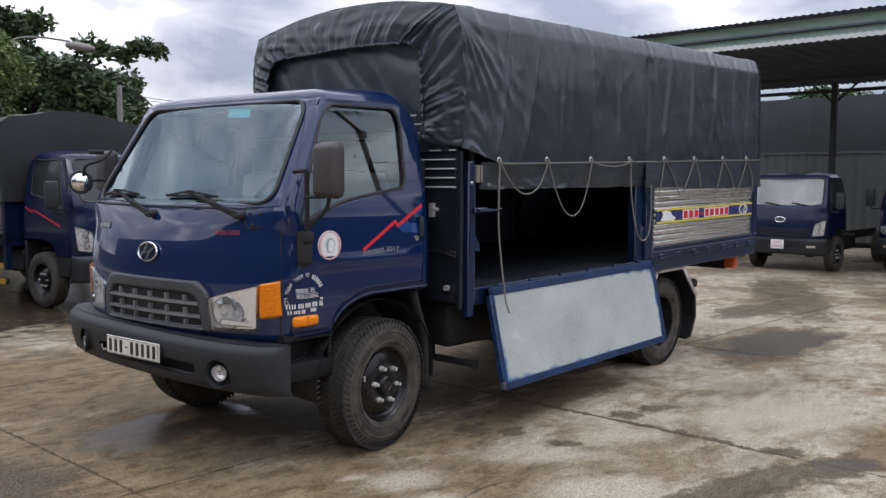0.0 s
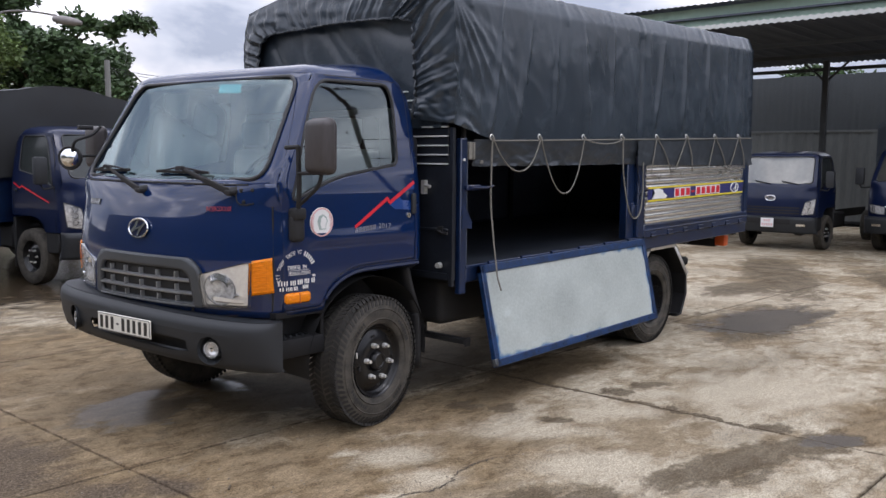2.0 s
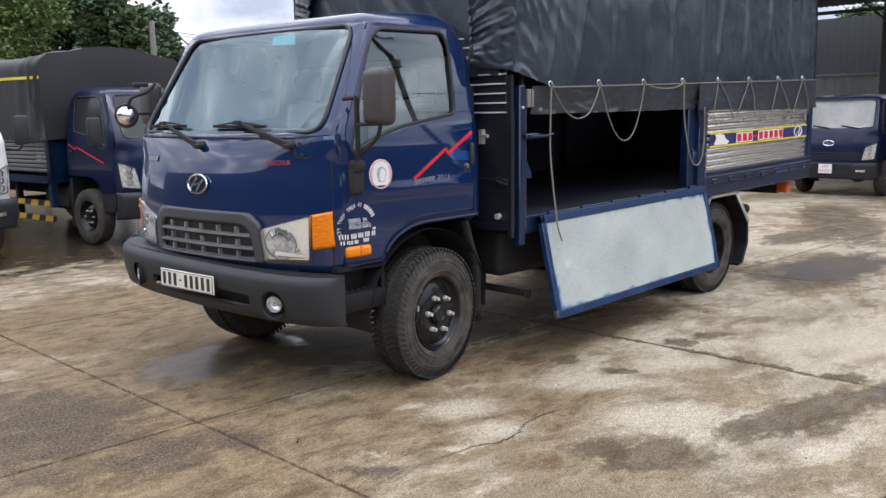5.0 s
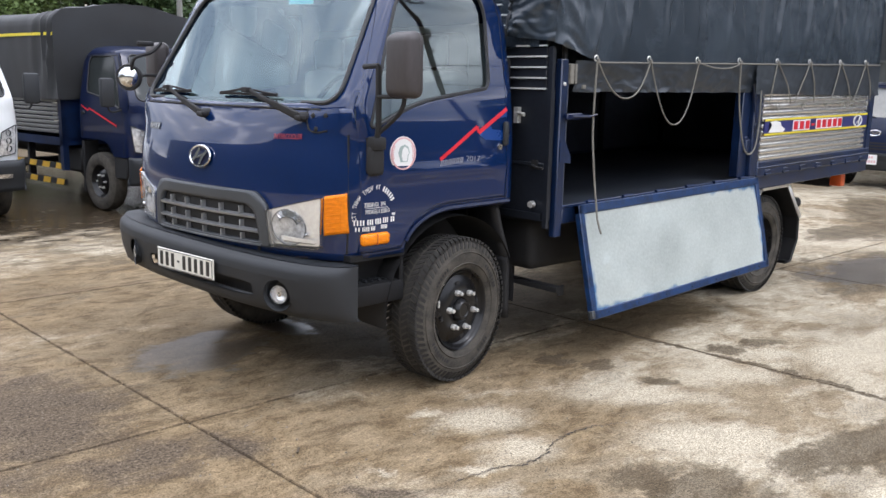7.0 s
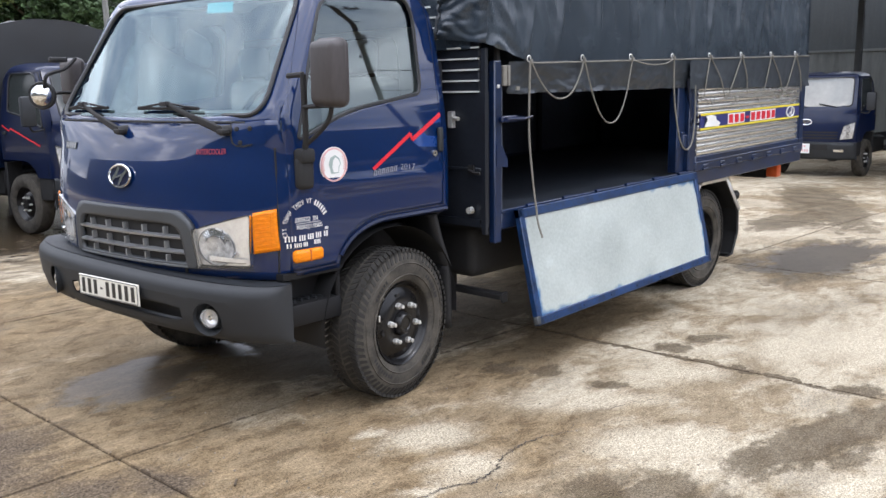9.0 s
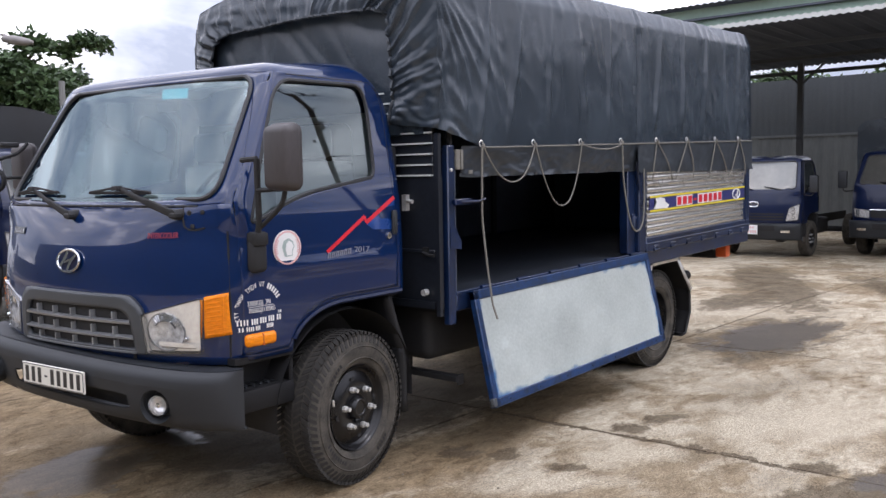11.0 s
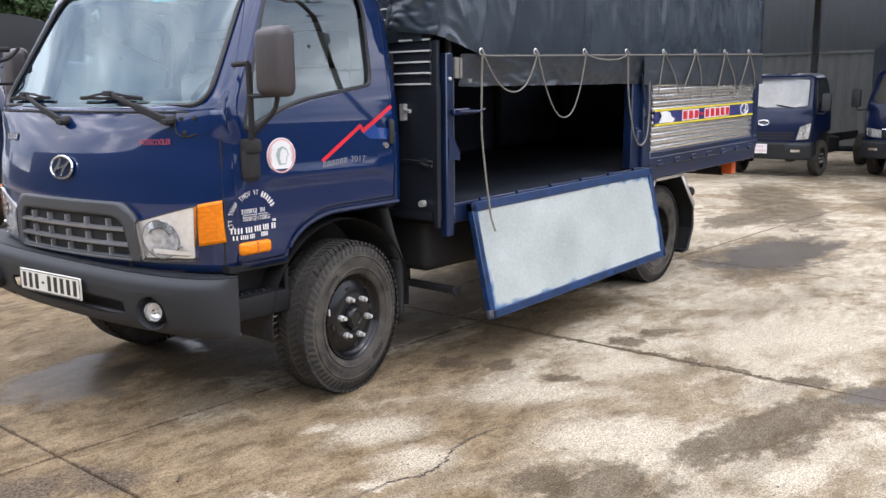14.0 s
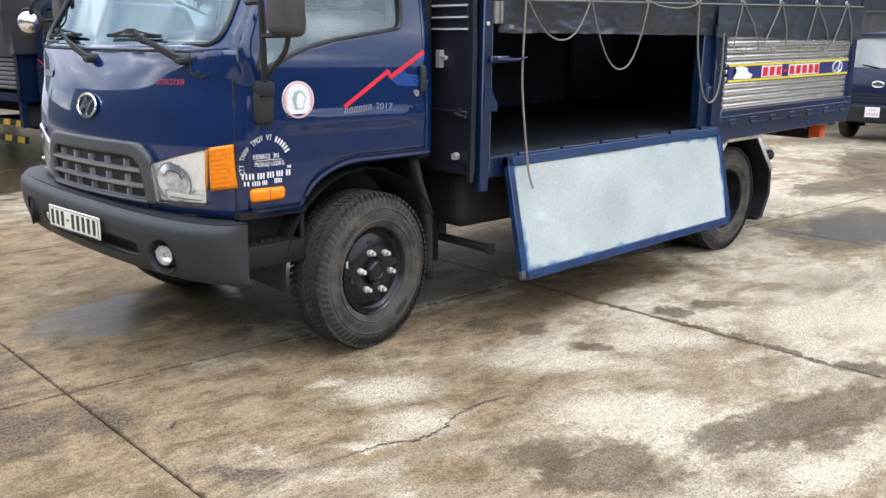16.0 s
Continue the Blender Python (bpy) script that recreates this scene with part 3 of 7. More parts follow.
AHEAD = ((0, -1, 0), (0, 0, 1), (-1, 0, 0))


# ---- the yard ----
def fall(x, y):
    """The yard drops away a little towards the shed."""
    t = min(1.0, max(0.0, (x - 5.5) / 13.5))
    return -0.26 * t * t * (3 - 2 * t)


def joint_y(k, x):
    return -0.60 + 2.84 * k - 0.02 * x


def joint_x(k, y):
    return -1.35 + 2.87 * k - 0.03 * (y + 0.6)


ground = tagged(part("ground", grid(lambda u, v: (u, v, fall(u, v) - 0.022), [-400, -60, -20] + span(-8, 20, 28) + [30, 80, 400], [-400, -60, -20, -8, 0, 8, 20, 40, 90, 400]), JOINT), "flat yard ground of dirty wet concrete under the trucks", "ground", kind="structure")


def slab(i, j):
    gap = 0.0035
    a, b = joint_x(i, 0), joint_x(i + 1, 0)
    c = [(joint_x(i, joint_y(j, a)) + gap, joint_y(j, a) + gap), (joint_x(i + 1, joint_y(j, b)) - gap, joint_y(j, b) + gap),
         (joint_x(i + 1, joint_y(j + 1, b)) - gap, joint_y(j + 1, b) - gap), (joint_x(i, joint_y(j + 1, a)) + gap, joint_y(j + 1, a) - gap)]
    bm = bmesh.new()
    e = 0.005
    mx, my = sum(p[0] for p in c) / 4, sum(p[1] for p in c) / 4
    low = [bm.verts.new((x, y, fall(x, y) - 0.03)) for x, y in c]
    rim = [bm.verts.new((x, y, fall(x, y) - 0.006)) for x, y in c]
    top = [bm.verts.new((x + math.copysign(e, mx - x), y + math.copysign(e, my - y), fall(x, y))) for x, y in c]
    bm.faces.new(top)
    for p, q in ((low, rim), (rim, top)):
        for k in range(4):
            bm.faces.new((p[k - 1], p[k], q[k], q[k - 1]))
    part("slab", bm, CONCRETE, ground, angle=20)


def crack(pts, wide=0.007):
    """A ragged crack: a thin dark line lying in the slab."""
    line = []
    for a, b in zip(pts, pts[1:]):
        for k in range(9):
            t = k / 9
            line.append((a[0] + (b[0] - a[0]) * t + random.uniform(-0.012, 0.012), a[1] + (b[1] - a[1]) * t + random.uniform(-0.012, 0.012)))
    bm = bmesh.new()
    rows = []
    for k, (x, y) in enumerate(line):
        w = wide * random.uniform(0.25, 1.0) * (1 - abs(2 * k / len(line) - 1) ** 3)
        rows.append((bm.verts.new((x - w * 0.4, y - w, 0.0035)), bm.verts.new((x + w * 0.4, y + w, 0.0035))))
    for p, q in zip(rows, rows[1:]):
        bm.faces.new((p[0], p[1], q[1], q[0]))
    part("crack", bm, JOINT, ground)


crack([(-1.06, -1.92), (-0.82, -1.84), (-0.7, -1.84), (-0.59, -1.86), (-0.5, -1.91), (-0.4, -1.91), (-0.32, -1.89), (-0.24, -1.84), (-0.13, -1.83), (-0.03, -1.82), (0.08, -1.85), (0.2, -1.9), (0.37, -1.85)], 0.006)
crack([(-0.4, -1.91), (-0.49, -2.04), (-0.6, -2.17)], 0.003)
crack([(0.37, -1.85), (0.65, -1.91), (1.01, -2.05)], 0.002)

# ---- the open shed behind ----
shed = thing("open_shed", "long open vehicle shed with pale green fascia and grey sheet roof", "shed", kind="structure")
SHED_END = 11.0
ripple = lambda y, a=0.014, p=0.15: a * math.sin(2 * math.pi * y / p)
ys = span(-14, SHED_END, 560)
part("fascia", grid(lambda y, z: (14.0 + 0.25 * ripple(y, 0.03, 0.24), y, z), ys, [4.44, 4.86]), GREEN_SHEET, shed, "pale green ribbed sheet")
part("upper_roof", join(grid(lambda y, x: (x, y, 4.90 + 0.02 * (x - 13.9) + ripple(y)), ys, [13.75, 14.6]), grid(lambda y, x: (x, y, 4.885 + 0.02 * (x - 13.9) + ripple(y)), ys, [13.75, 14.6])), ROOF_SHEET, shed)
part("eave_edge", grid(lambda y, z: (13.72, y, z + ripple(y)), ys, [4.36, 4.445]), ROOF_EDGE, shed, "white painted corrugated eave")
part("roof", join(grid(lambda y, x: (x, y, 4.40 + 0.004 * (x - 13.72) + ripple(y, 0.03)), ys, span(13.73, 22.0, 6)), box(13.9, 22.0, -14, SHED_END, 4.62, 4.66)), ROOF_SHEET, shed)
POST_SHIFT = -0.46
for y in span(-14 + POST_SHIFT, 9.33 + POST_SHIFT, 4):
    bm = join(box(19.75, 19.87, y - 0.07, y + 0.07, -0.32, 4.24), tube([(19.8, y, 3.7), (19.8, y + 0.55, 4.2)], 0.03), tube([(19.8, y, 3.7), (19.8, y - 0.55, 4.2)], 0.03))
    part("post", bm, POST, shed)
for x in (15.2, 17.5, 20.6):
    part("purlin", box(x - 0.04, x + 0.04, -14, SHED_END, 4.06, 4.15), POST, shed)
part("back_wall", join(grid(lambda y, z: (24.0 + ripple(y, 0.02, 0.3), y, z), span(-14, 24, 500), [-0.4, 2.55]), box(23.97, 24.2, -14, 24, 2.55, 2.62)), WALL_SHEET, shed)
part("upper_wall", grid(lambda y, z: (24.12 + ripple(y, 0.012, 0.2), y, z), span(-14, 24, 760), [2.62, 4.30]), mat("dark grey wall sheet", (0.062, 0.070, 0.075), 0.65, 0.1, 0.2, 0.6, 20, 0.05), shed)
part("side_wall", box(14.0, 24.2, -14.2, -14.0, -0.4, 4.6), WALL_SHEET, shed)

# plain walls added to close the yard; unseen west and south ones darken reflections
for nm, b in (("wall_west", (-22.2, -22, -30, 45, 0, 8.5)), ("wall_south", (-22, 30, -30.2, -30, 0, 5.0)), ("wall_north", (-22, 45, 36, 36.2, 0, 2.2)), ("wall_east", (45, 45.2, -30, 36, -0.4, 2.2))):
    tagged(part(nm, box(*b), YARD_WALL), "plain weathered rendered wall added round the yard", "wall", kind="structure")

# ---- the cab's outer form, shared by its panels ----
ZX = (0.74, 0.9, 1.05, 1.19, 1.30, 1.40, 1.47, 1.50, 2.08, 2.12)
XF = (-0.955, -0.965, -0.962, -0.946, -0.919, -0.882, -0.845, -0.825, -0.455, -0.41)
ZD, DD = (0.74, 1.30, 1.47, 2.08), (0.31, 0.28, 0.145, 0.055)
ZW, WW = (0.74, 1.0, 1.25, 1.40, 1.5, 2.0, 2.08), (0.935, 0.945, 0.945, 0.937, 0.925, 0.845, 0.825)
BEND = 2.1
# the nose stands a little askew to the flanks
SKEW = -0.108
BACK = 0.42
zz = np.linspace(0.5, 2.2, 341)


def soft(z, xs, vs, w=9):
    v = np.interp(zz, xs, vs)
    pad = np.pad(v, w, mode="edge")
    return np.convolve(pad, np.ones(2 * w + 1) / (2 * w + 1), "valid")


XS, DS, WS = soft(zz, ZX, XF), soft(zz, ZD, DD), soft(zz, ZW, WW)
face_x = lambda z: float(np.interp(z, zz, XS))
corner = lambda z: float(np.interp(z, zz, DS))
half_w = lambda z: float(np.interp(z, zz, WS))


def front_at(y, z, off=0.0):
    """A point of the cab's face."""
    w = half_w(z)
    r = min(abs(y) / w, 0.9999)
    x = face_x(z) + corner(z) * (1 - (1 - r**BEND) ** (1 / BEND)) + SKEW * y
    if off:
        a, b, c, d = (Vector(front_at(y + e, z + g)) for e, g in ((-0.01, 0), (0.01, 0), (0, -0.01), (0, 0.01)))
        nrm = (b - a).cross(d - c).normalized()
        if nrm.x > 0:
            nrm.negate()
        return Vector((x, y, z)) + nrm * off
    return Vector((x, y, z))


def side_at(x, z, off=0.0, s=-1):
    """A point of the cab's flank; s: -1 the driver's side, 1 the other."""
    w, d, f = half_w(z), corner(z), face_x(z)
    y = w
    for _ in range(5):
        u = x - SKEW * s * y
        y = w if u >= f + d else w * max(0.0, 1 - min(1.0, max(0.0, 1 - (u - f) / d)) ** BEND) ** (1 / BEND)
    return Vector((x, s * (y + off), z))


def pillar_x(z, s=-1):
    return face_x(z) + 0.734 * corner(z) + SKEW * s * 0.97 * half_w(z)


def sill(x):
    """The lower edge of the cab's side, with the wheel arch."""
    if x < -0.36:
        return 0.75
    t = min(1.0, (x + 0.36) / 0.34)
    return 0.75 + 0.205 * math.sqrt(max(0.0, 1 - (1 - t) ** 2)) + (0.0 if x < 0.0 else 0.012 * x)


WIN = [(-0.575, 1.370), (-0.50, 1.395), (-0.34, 1.465), (-0.20, 1.505), (0.235, 1.570), (0.250, 1.62), (0.258, 1.96), (0.225, 2.048), (-0.275, 2.042), (-0.352, 1.975), (-0.455, 1.72)]

# the unladen load bed stands a little higher at its tail
RISE = Matrix(((1, 0, 0, 0), (0, 1, 0, 0), (0.020, 0, 1, -0.012), (0, 0, 0, 1)))

truck = thing("truck", "dark blue light truck with an open dropped side and tarpaulin cover", "truck")


def cab_column(phi):
    """Plan position of a column of the lower cab: -1..1 over the nose, beyond it the flanks."""
    def at(z):
        f, d, w = face_x(z), corner(z), half_w(z)
        if abs(phi) <= 1:
            a = phi * math.pi / 2
            y = w * math.copysign(abs(math.sin(a)) ** (2 / BEND), phi)
            return f + d * (1 - abs(math.cos(a)) ** (2 / BEND)) + SKEW * y, y
        t, y = abs(phi) - 1, math.copysign(w, phi)
        x = f + d + SKEW * y
        return x + t * (BACK - x), y
    return at


def lower_cab():
    cols = span(-2, -1, 40)[:-1] + span(-1, -0.84, 6)[:-1] + span(-0.84, 0.84, 44) + span(0.84, 1, 6)[1:] + span(1, 2, 40)[1:]

    def at(phi, v):
        c = cab_column(phi)
        x, _ = c(0.9)
        low = sill(x) if abs(phi) > 0.82 else 0.735
        z = low + (1.33 - low) * v
        x, y = c(z)
        return (x, y, z)
    return grid(at, cols, span(0, 1, 16))


def roof_dome():
    edge = []
    for k in range(41):
        y = 0.97 * half_w(2.08) * (k / 20 - 1)
        edge.append(front_at(y, 2.08))
    w = half_w(2.08)
    edge = [side_at(x, 2.08) for x in span(BACK - 0.16, pillar_x(2.08, -1), 14)][:-1] + edge
    edge += [side_at(x, 2.08, 0, 1) for x in span(pillar_x(2.08, 1), BACK - 0.16, 14)][1:]
    arc = [(BACK - 0.16, 2.08), (BACK - 0.13, 2.075), (BACK - 0.07, 2.04), (BACK - 0.03, 1.98), (BACK - 0.01, 1.90)]
    edge += [Vector((x, half_w(z), z)) for x, z in arc[1:]]
    edge += [Vector((BACK - 0.01, y, 1.90)) for y in span(half_w(1.9), -half_w(1.9), 16)[1:-1]]
    edge += [Vector((x, -half_w(z), z)) for x, z in arc[:0:-1]]
    bm, c = bmesh.new(), Vector((0.0, 0, 2.08))
    rings = []
    for r in (1.0, 0.985, 0.96, 0.92, 0.86, 0.78, 0.66, 0.5, 0.3, 0.12):
        h = 0.094 * (1 - r**7.0) ** 0.62
        rings.append([bm.verts.new(c + (p - c) * r + Vector((0, 0, (h if p.z > 2.07 else h * (1 - (2.08 - p.z) * 2.0)) * (1 + 0.28 * max(-1.0, min(1.0, p.x / 0.4)))))) for p in edge])
    for a, b in zip(rings, rings[1:]):
        for k in range(len(edge)):
            bm.faces.new((a[k - 1], a[k], b[k], b[k - 1]))
    bm.faces.new(rings[-1])
    return bm


def screen_outline(inset, r):
    """The windscreen's outline in (share of half width, height)."""
    return round_poly([(-0.915 + inset, 1.472 + inset * 0.6), (0.895 - inset, 1.472 + inset * 0.6), (0.885 - inset, 2.080 - inset * 0.8), (-0.915 + inset, 2.080 - inset * 0.8)], r, 8)


def screen_at(u, z, off=0.0):
    k = max(0.0, min(1.0, (z - 1.46) / 0.62))
    z2 = z - 0.02 * (1 - u * u) * (1 - k) + 0.012 * (1 - u * u) * k
    return front_at(u * half_w(z2), z2, off)


upper = []
for s in (-1, 1):
    outer = [(pillar_x(1.33, s), 1.33), (BACK, 1.33), (BACK, 1.6), (BACK - 0.01, 1.90), (BACK - 0.03, 1.98), (BACK - 0.07, 2.04), (BACK - 0.13, 2.075), (BACK - 0.16, 2.08)] + [(pillar_x(z, s), z) for z in (2.08, 1.9, 1.75, 1.6, 1.48, 1.4)]
    upper.append(ring_patch(outer, round_poly(WIN, 0.07), lambda x, z, s=s: side_at(x, z, 0, s), 120, 6))
nose_u = lambda p: math.copysign(abs(math.sin(p * math.pi / 2)) ** (2 / BEND), p)
upper.append(grid(lambda p, z: front_at(nose_u(p) * half_w(z), z), span(-0.84, 0.84, 44), span(1.33, 1.462, 6)))
rect = [(-0.97, 1.46), (0.97, 1.46), (0.97, 2.08), (-0.97, 2.08)]
upper.append(ring_patch(rect, screen_outline(0.03, 0.10), screen_at, 140, 3))
REAR = [(-0.62, 1.50), (0.62, 1.50), (0.62, 1.88), (-0.62, 1.88)]
upper.append(ring_patch([(-0.93, 0.95), (0.93, 0.95), (0.93, 1.4), (0.855, 1.905), (-0.855, 1.905), (-0.93, 1.4)], round_poly(REAR, 0.1), lambda y, z: Vector((BACK - 0.01, y, z)), 80, 3))
shell_bm = join(lower_cab(), *upper)
bmesh.ops.remove_doubles(shell_bm, verts=shell_bm.verts, dist=0.004)
cab = part("cab", shell_bm, PAINT, truck, "blue painted cab shell", 50)
part("roof", roof_dome(), PAINT, cab, "", 60)
bmesh_fix = cab.modifiers.new("skin", "SOLIDIFY")
bmesh_fix.thickness, bmesh_fix.offset = 0.006, -1

part("floor_pan", join(box(-0.60, 0.40, -0.86, 0.86, 0.98, 1.02), box(-0.72, -0.66, -0.70, 0.70, 0.98, 1.40), box(-0.80, -0.40, -0.50, 0.50, 0.70, 0.98)), BLACK, cab)
part("rear_lining", ring_patch([(-0.90, 1.02), (0.90, 1.02), (0.90, 1.4), (0.83, 1.92), (-0.83, 1.92), (-0.90, 1.4)], round_poly(REAR, 0.1), lambda y, z: Vector((BACK - 0.035, y, z)), 60, 2), LINING, cab, "pale lining behind the seats")
part("headliner", grid(lambda u, v: (v, u, 2.10 - 0.03 * (u / 0.8) ** 2), span(-0.66, 0.66, 8), span(-0.28, 0.38, 4)), LINING, cab)

# glass
pane = part("windscreen", grid(lambda u, z: screen_at(u, z, -0.006), span(-0.93, 0.92, 36), span(1.465, 2.075, 14)), GLASS, cab, "clear windscreen")
pane.visible_shadow = False
seal = [screen_at(p[0], p[1], 0.003) for p in screen_outline(0.028, 0.10)]
part("windscreen_seal", tube(seal, 0.011, 6, True), SEAL, cab)
part("sun_band", quad_patch([(-0.80, 2.02), (0.80, 2.02), (0.80, 2.062), (-0.80, 2.062)], lambda u, z: screen_at(u, z, -0.012), 30, 2), mat("tinted band", (0.03, 0.05, 0.06), 0.4), cab)
part("sticker", quad_patch([(-0.395, 1.976), (-0.165, 1.980), (-0.125, 2.034), (-0.360, 2.030)], lambda u, z: screen_at(u, z, -0.009), 6, 2), CYAN, cab, "pale cyan inspection sticker")
for s, nm in ((-1, "door"), (1, "passenger_door")):
    door_out = [(x, sill(x) + 0.025) for x in span(-0.628, 0.375, 24)] + [(0.375, 1.33), (0.372, 1.7), (0.365, 1.95), (0.345, 2.02), (0.30, 2.066), (-0.30, 2.068), (-0.385, 2.01), (-0.520, 1.72), (-0.60, 1.52), (-0.625, 1.42)]
    crease = lambda x, z: 0.005 + 0.010 * math.exp(-((z - 1.155) / 0.035) ** 2) * (1 if x > -0.45 else max(0, (x + 0.6) / 0.15))
    dn = part(nm, ring_patch(door_out, round_poly(WIN, 0.07), lambda x, z, s=s: side_at(x, z, crease(x, z), s), 140, 30),
        PAINT, truck, "blue painted cab door", 50)
    sk = dn.modifiers.new("skin", "SOLIDIFY")
    sk.thickness, sk.offset = 0.004, -1
    g = part("door_window", ring_patch(round_poly([(p[0], p[1]) for p in WIN], 0.07), [(-0.12 + 0.01 * math.cos(a), 1.75 + 0.01 * math.sin(a)) for a in span(0, 6.0, 8)], lambda x, z, s=s: side_at(x, z, -0.012, s), 60, 4), GLASS_SIDE, dn, "side window pane")
    g.visible_shadow = False
    part("window_seal", tube([side_at(p.x, p.y, 0.003, s) for p in round_poly(WIN, 0.07)], 0.010, 6, True), SEAL, dn)
    gap = [(-0.655, 1.34), (-0.668, 1.0), (-0.665, 0.77)]
    part("shut_line", tube([side_at(x, z, 0.001, s) for x, z in gap], 0.005, 5), BLACK, dn)
    part("shut_line", tube([side_at(x, z, 0.001, s) for x, z in ((0.378, 0.98), (0.378, 1.33), (0.375, 1.7), (0.368, 1.95), (0.348, 2.025), (0.30, 2.066), (-0.25, 2.069))], 0.004, 5), BLACK, dn)
    part("door_handle", box(0.334, 0.372, *sorted((s * 0.945, s * 0.968)), 1.265, 1.395, 0.012, 2), PLASTIC, dn, "black pull handle")
    part("lock", lathe([(s * 0.944, 0.017), (s * 0.957, 0.016), (s * 0.957, 0.004)], 20, "y", (0.313, 0, 1.260)), CHROME, dn, "round door lock")
    part("arch_trim", tube([side_at(x, sill(x) - 0.0, 0.004, s) for x in span(-0.345, 0.40, 40)], 0.014, 6), PAINT_DARK, truck)

# nose details
FR = lambda off: (lambda y, z: front_at(y, z, off))
gout = [(-0.545, 0.778), (0.425, 0.778), (0.405, 0.985), (0.350, 1.045), (-0.445, 1.045), (-0.515, 0.985)]
gin = [(-0.475, 0.800), (0.365, 0.800), (0.350, 0.950), (0.315, 0.982), (-0.395, 0.982), (-0.452, 0.945)]
grille = part("grille", join(ring_patch(round_poly(gout, 0.03), round_poly(gin, 0.03), FR(0.030), 90, 4), ring_patch(round_poly(gout, 0.03), round_poly([(-0.06 + (p[0] + 0.06) * 0.995, 0.91 + (p[1] - 0.91) * 0.995) for p in gout], 0.03), lambda y, z: front_at(y, z, 0.0), 90, 1)), GRILLE, truck, "dark grey plastic grille", 60)
sk = grille.modifiers.new("skin", "SOLIDIFY")
sk.thickness, sk.offset = 0.034, -1
part("grille_back", quad_patch([(-0.52, 0.79), (0.40, 0.79), (0.36, 1.01), (-0.46, 1.01)], FR(0.004), 24, 4), BLACK, grille)
for z in (0.927, 0.857, 0.792):
    w = 0.400 + (0.93 - z) * 0.20
    part("grille_bar", join(grid(lambda y, v, z=z: front_at(y, z + 0.007 * (0.5 - v), 0.008 + 0.026 * v), span(-0.052 - w, -0.052 + w, 30), (0, 1)), grid(lambda y, v, z=z: front_at(y, z - 0.0035 - 0.010 * v, 0.034 - 0.004 * v), span(-0.052 - w, -0.052 + w, 30), (0, 1)), grid(lambda y, v, z=z: front_at(y, z - 0.0135, 0.030 - 0.026 * v), span(-0.052 - w, -0.052 + w, 30), (0, 1))), SLAT, grille)
    for y in span(-0.35, 0.24, 4):
        c = front_at(y, z, 0.0)
        part("grille_post", box(c.x - 0.030, c.x + 0.002, y - 0.004, y + 0.004, z + 0.002, z + 0.040, 0.0015), SLAT, grille)

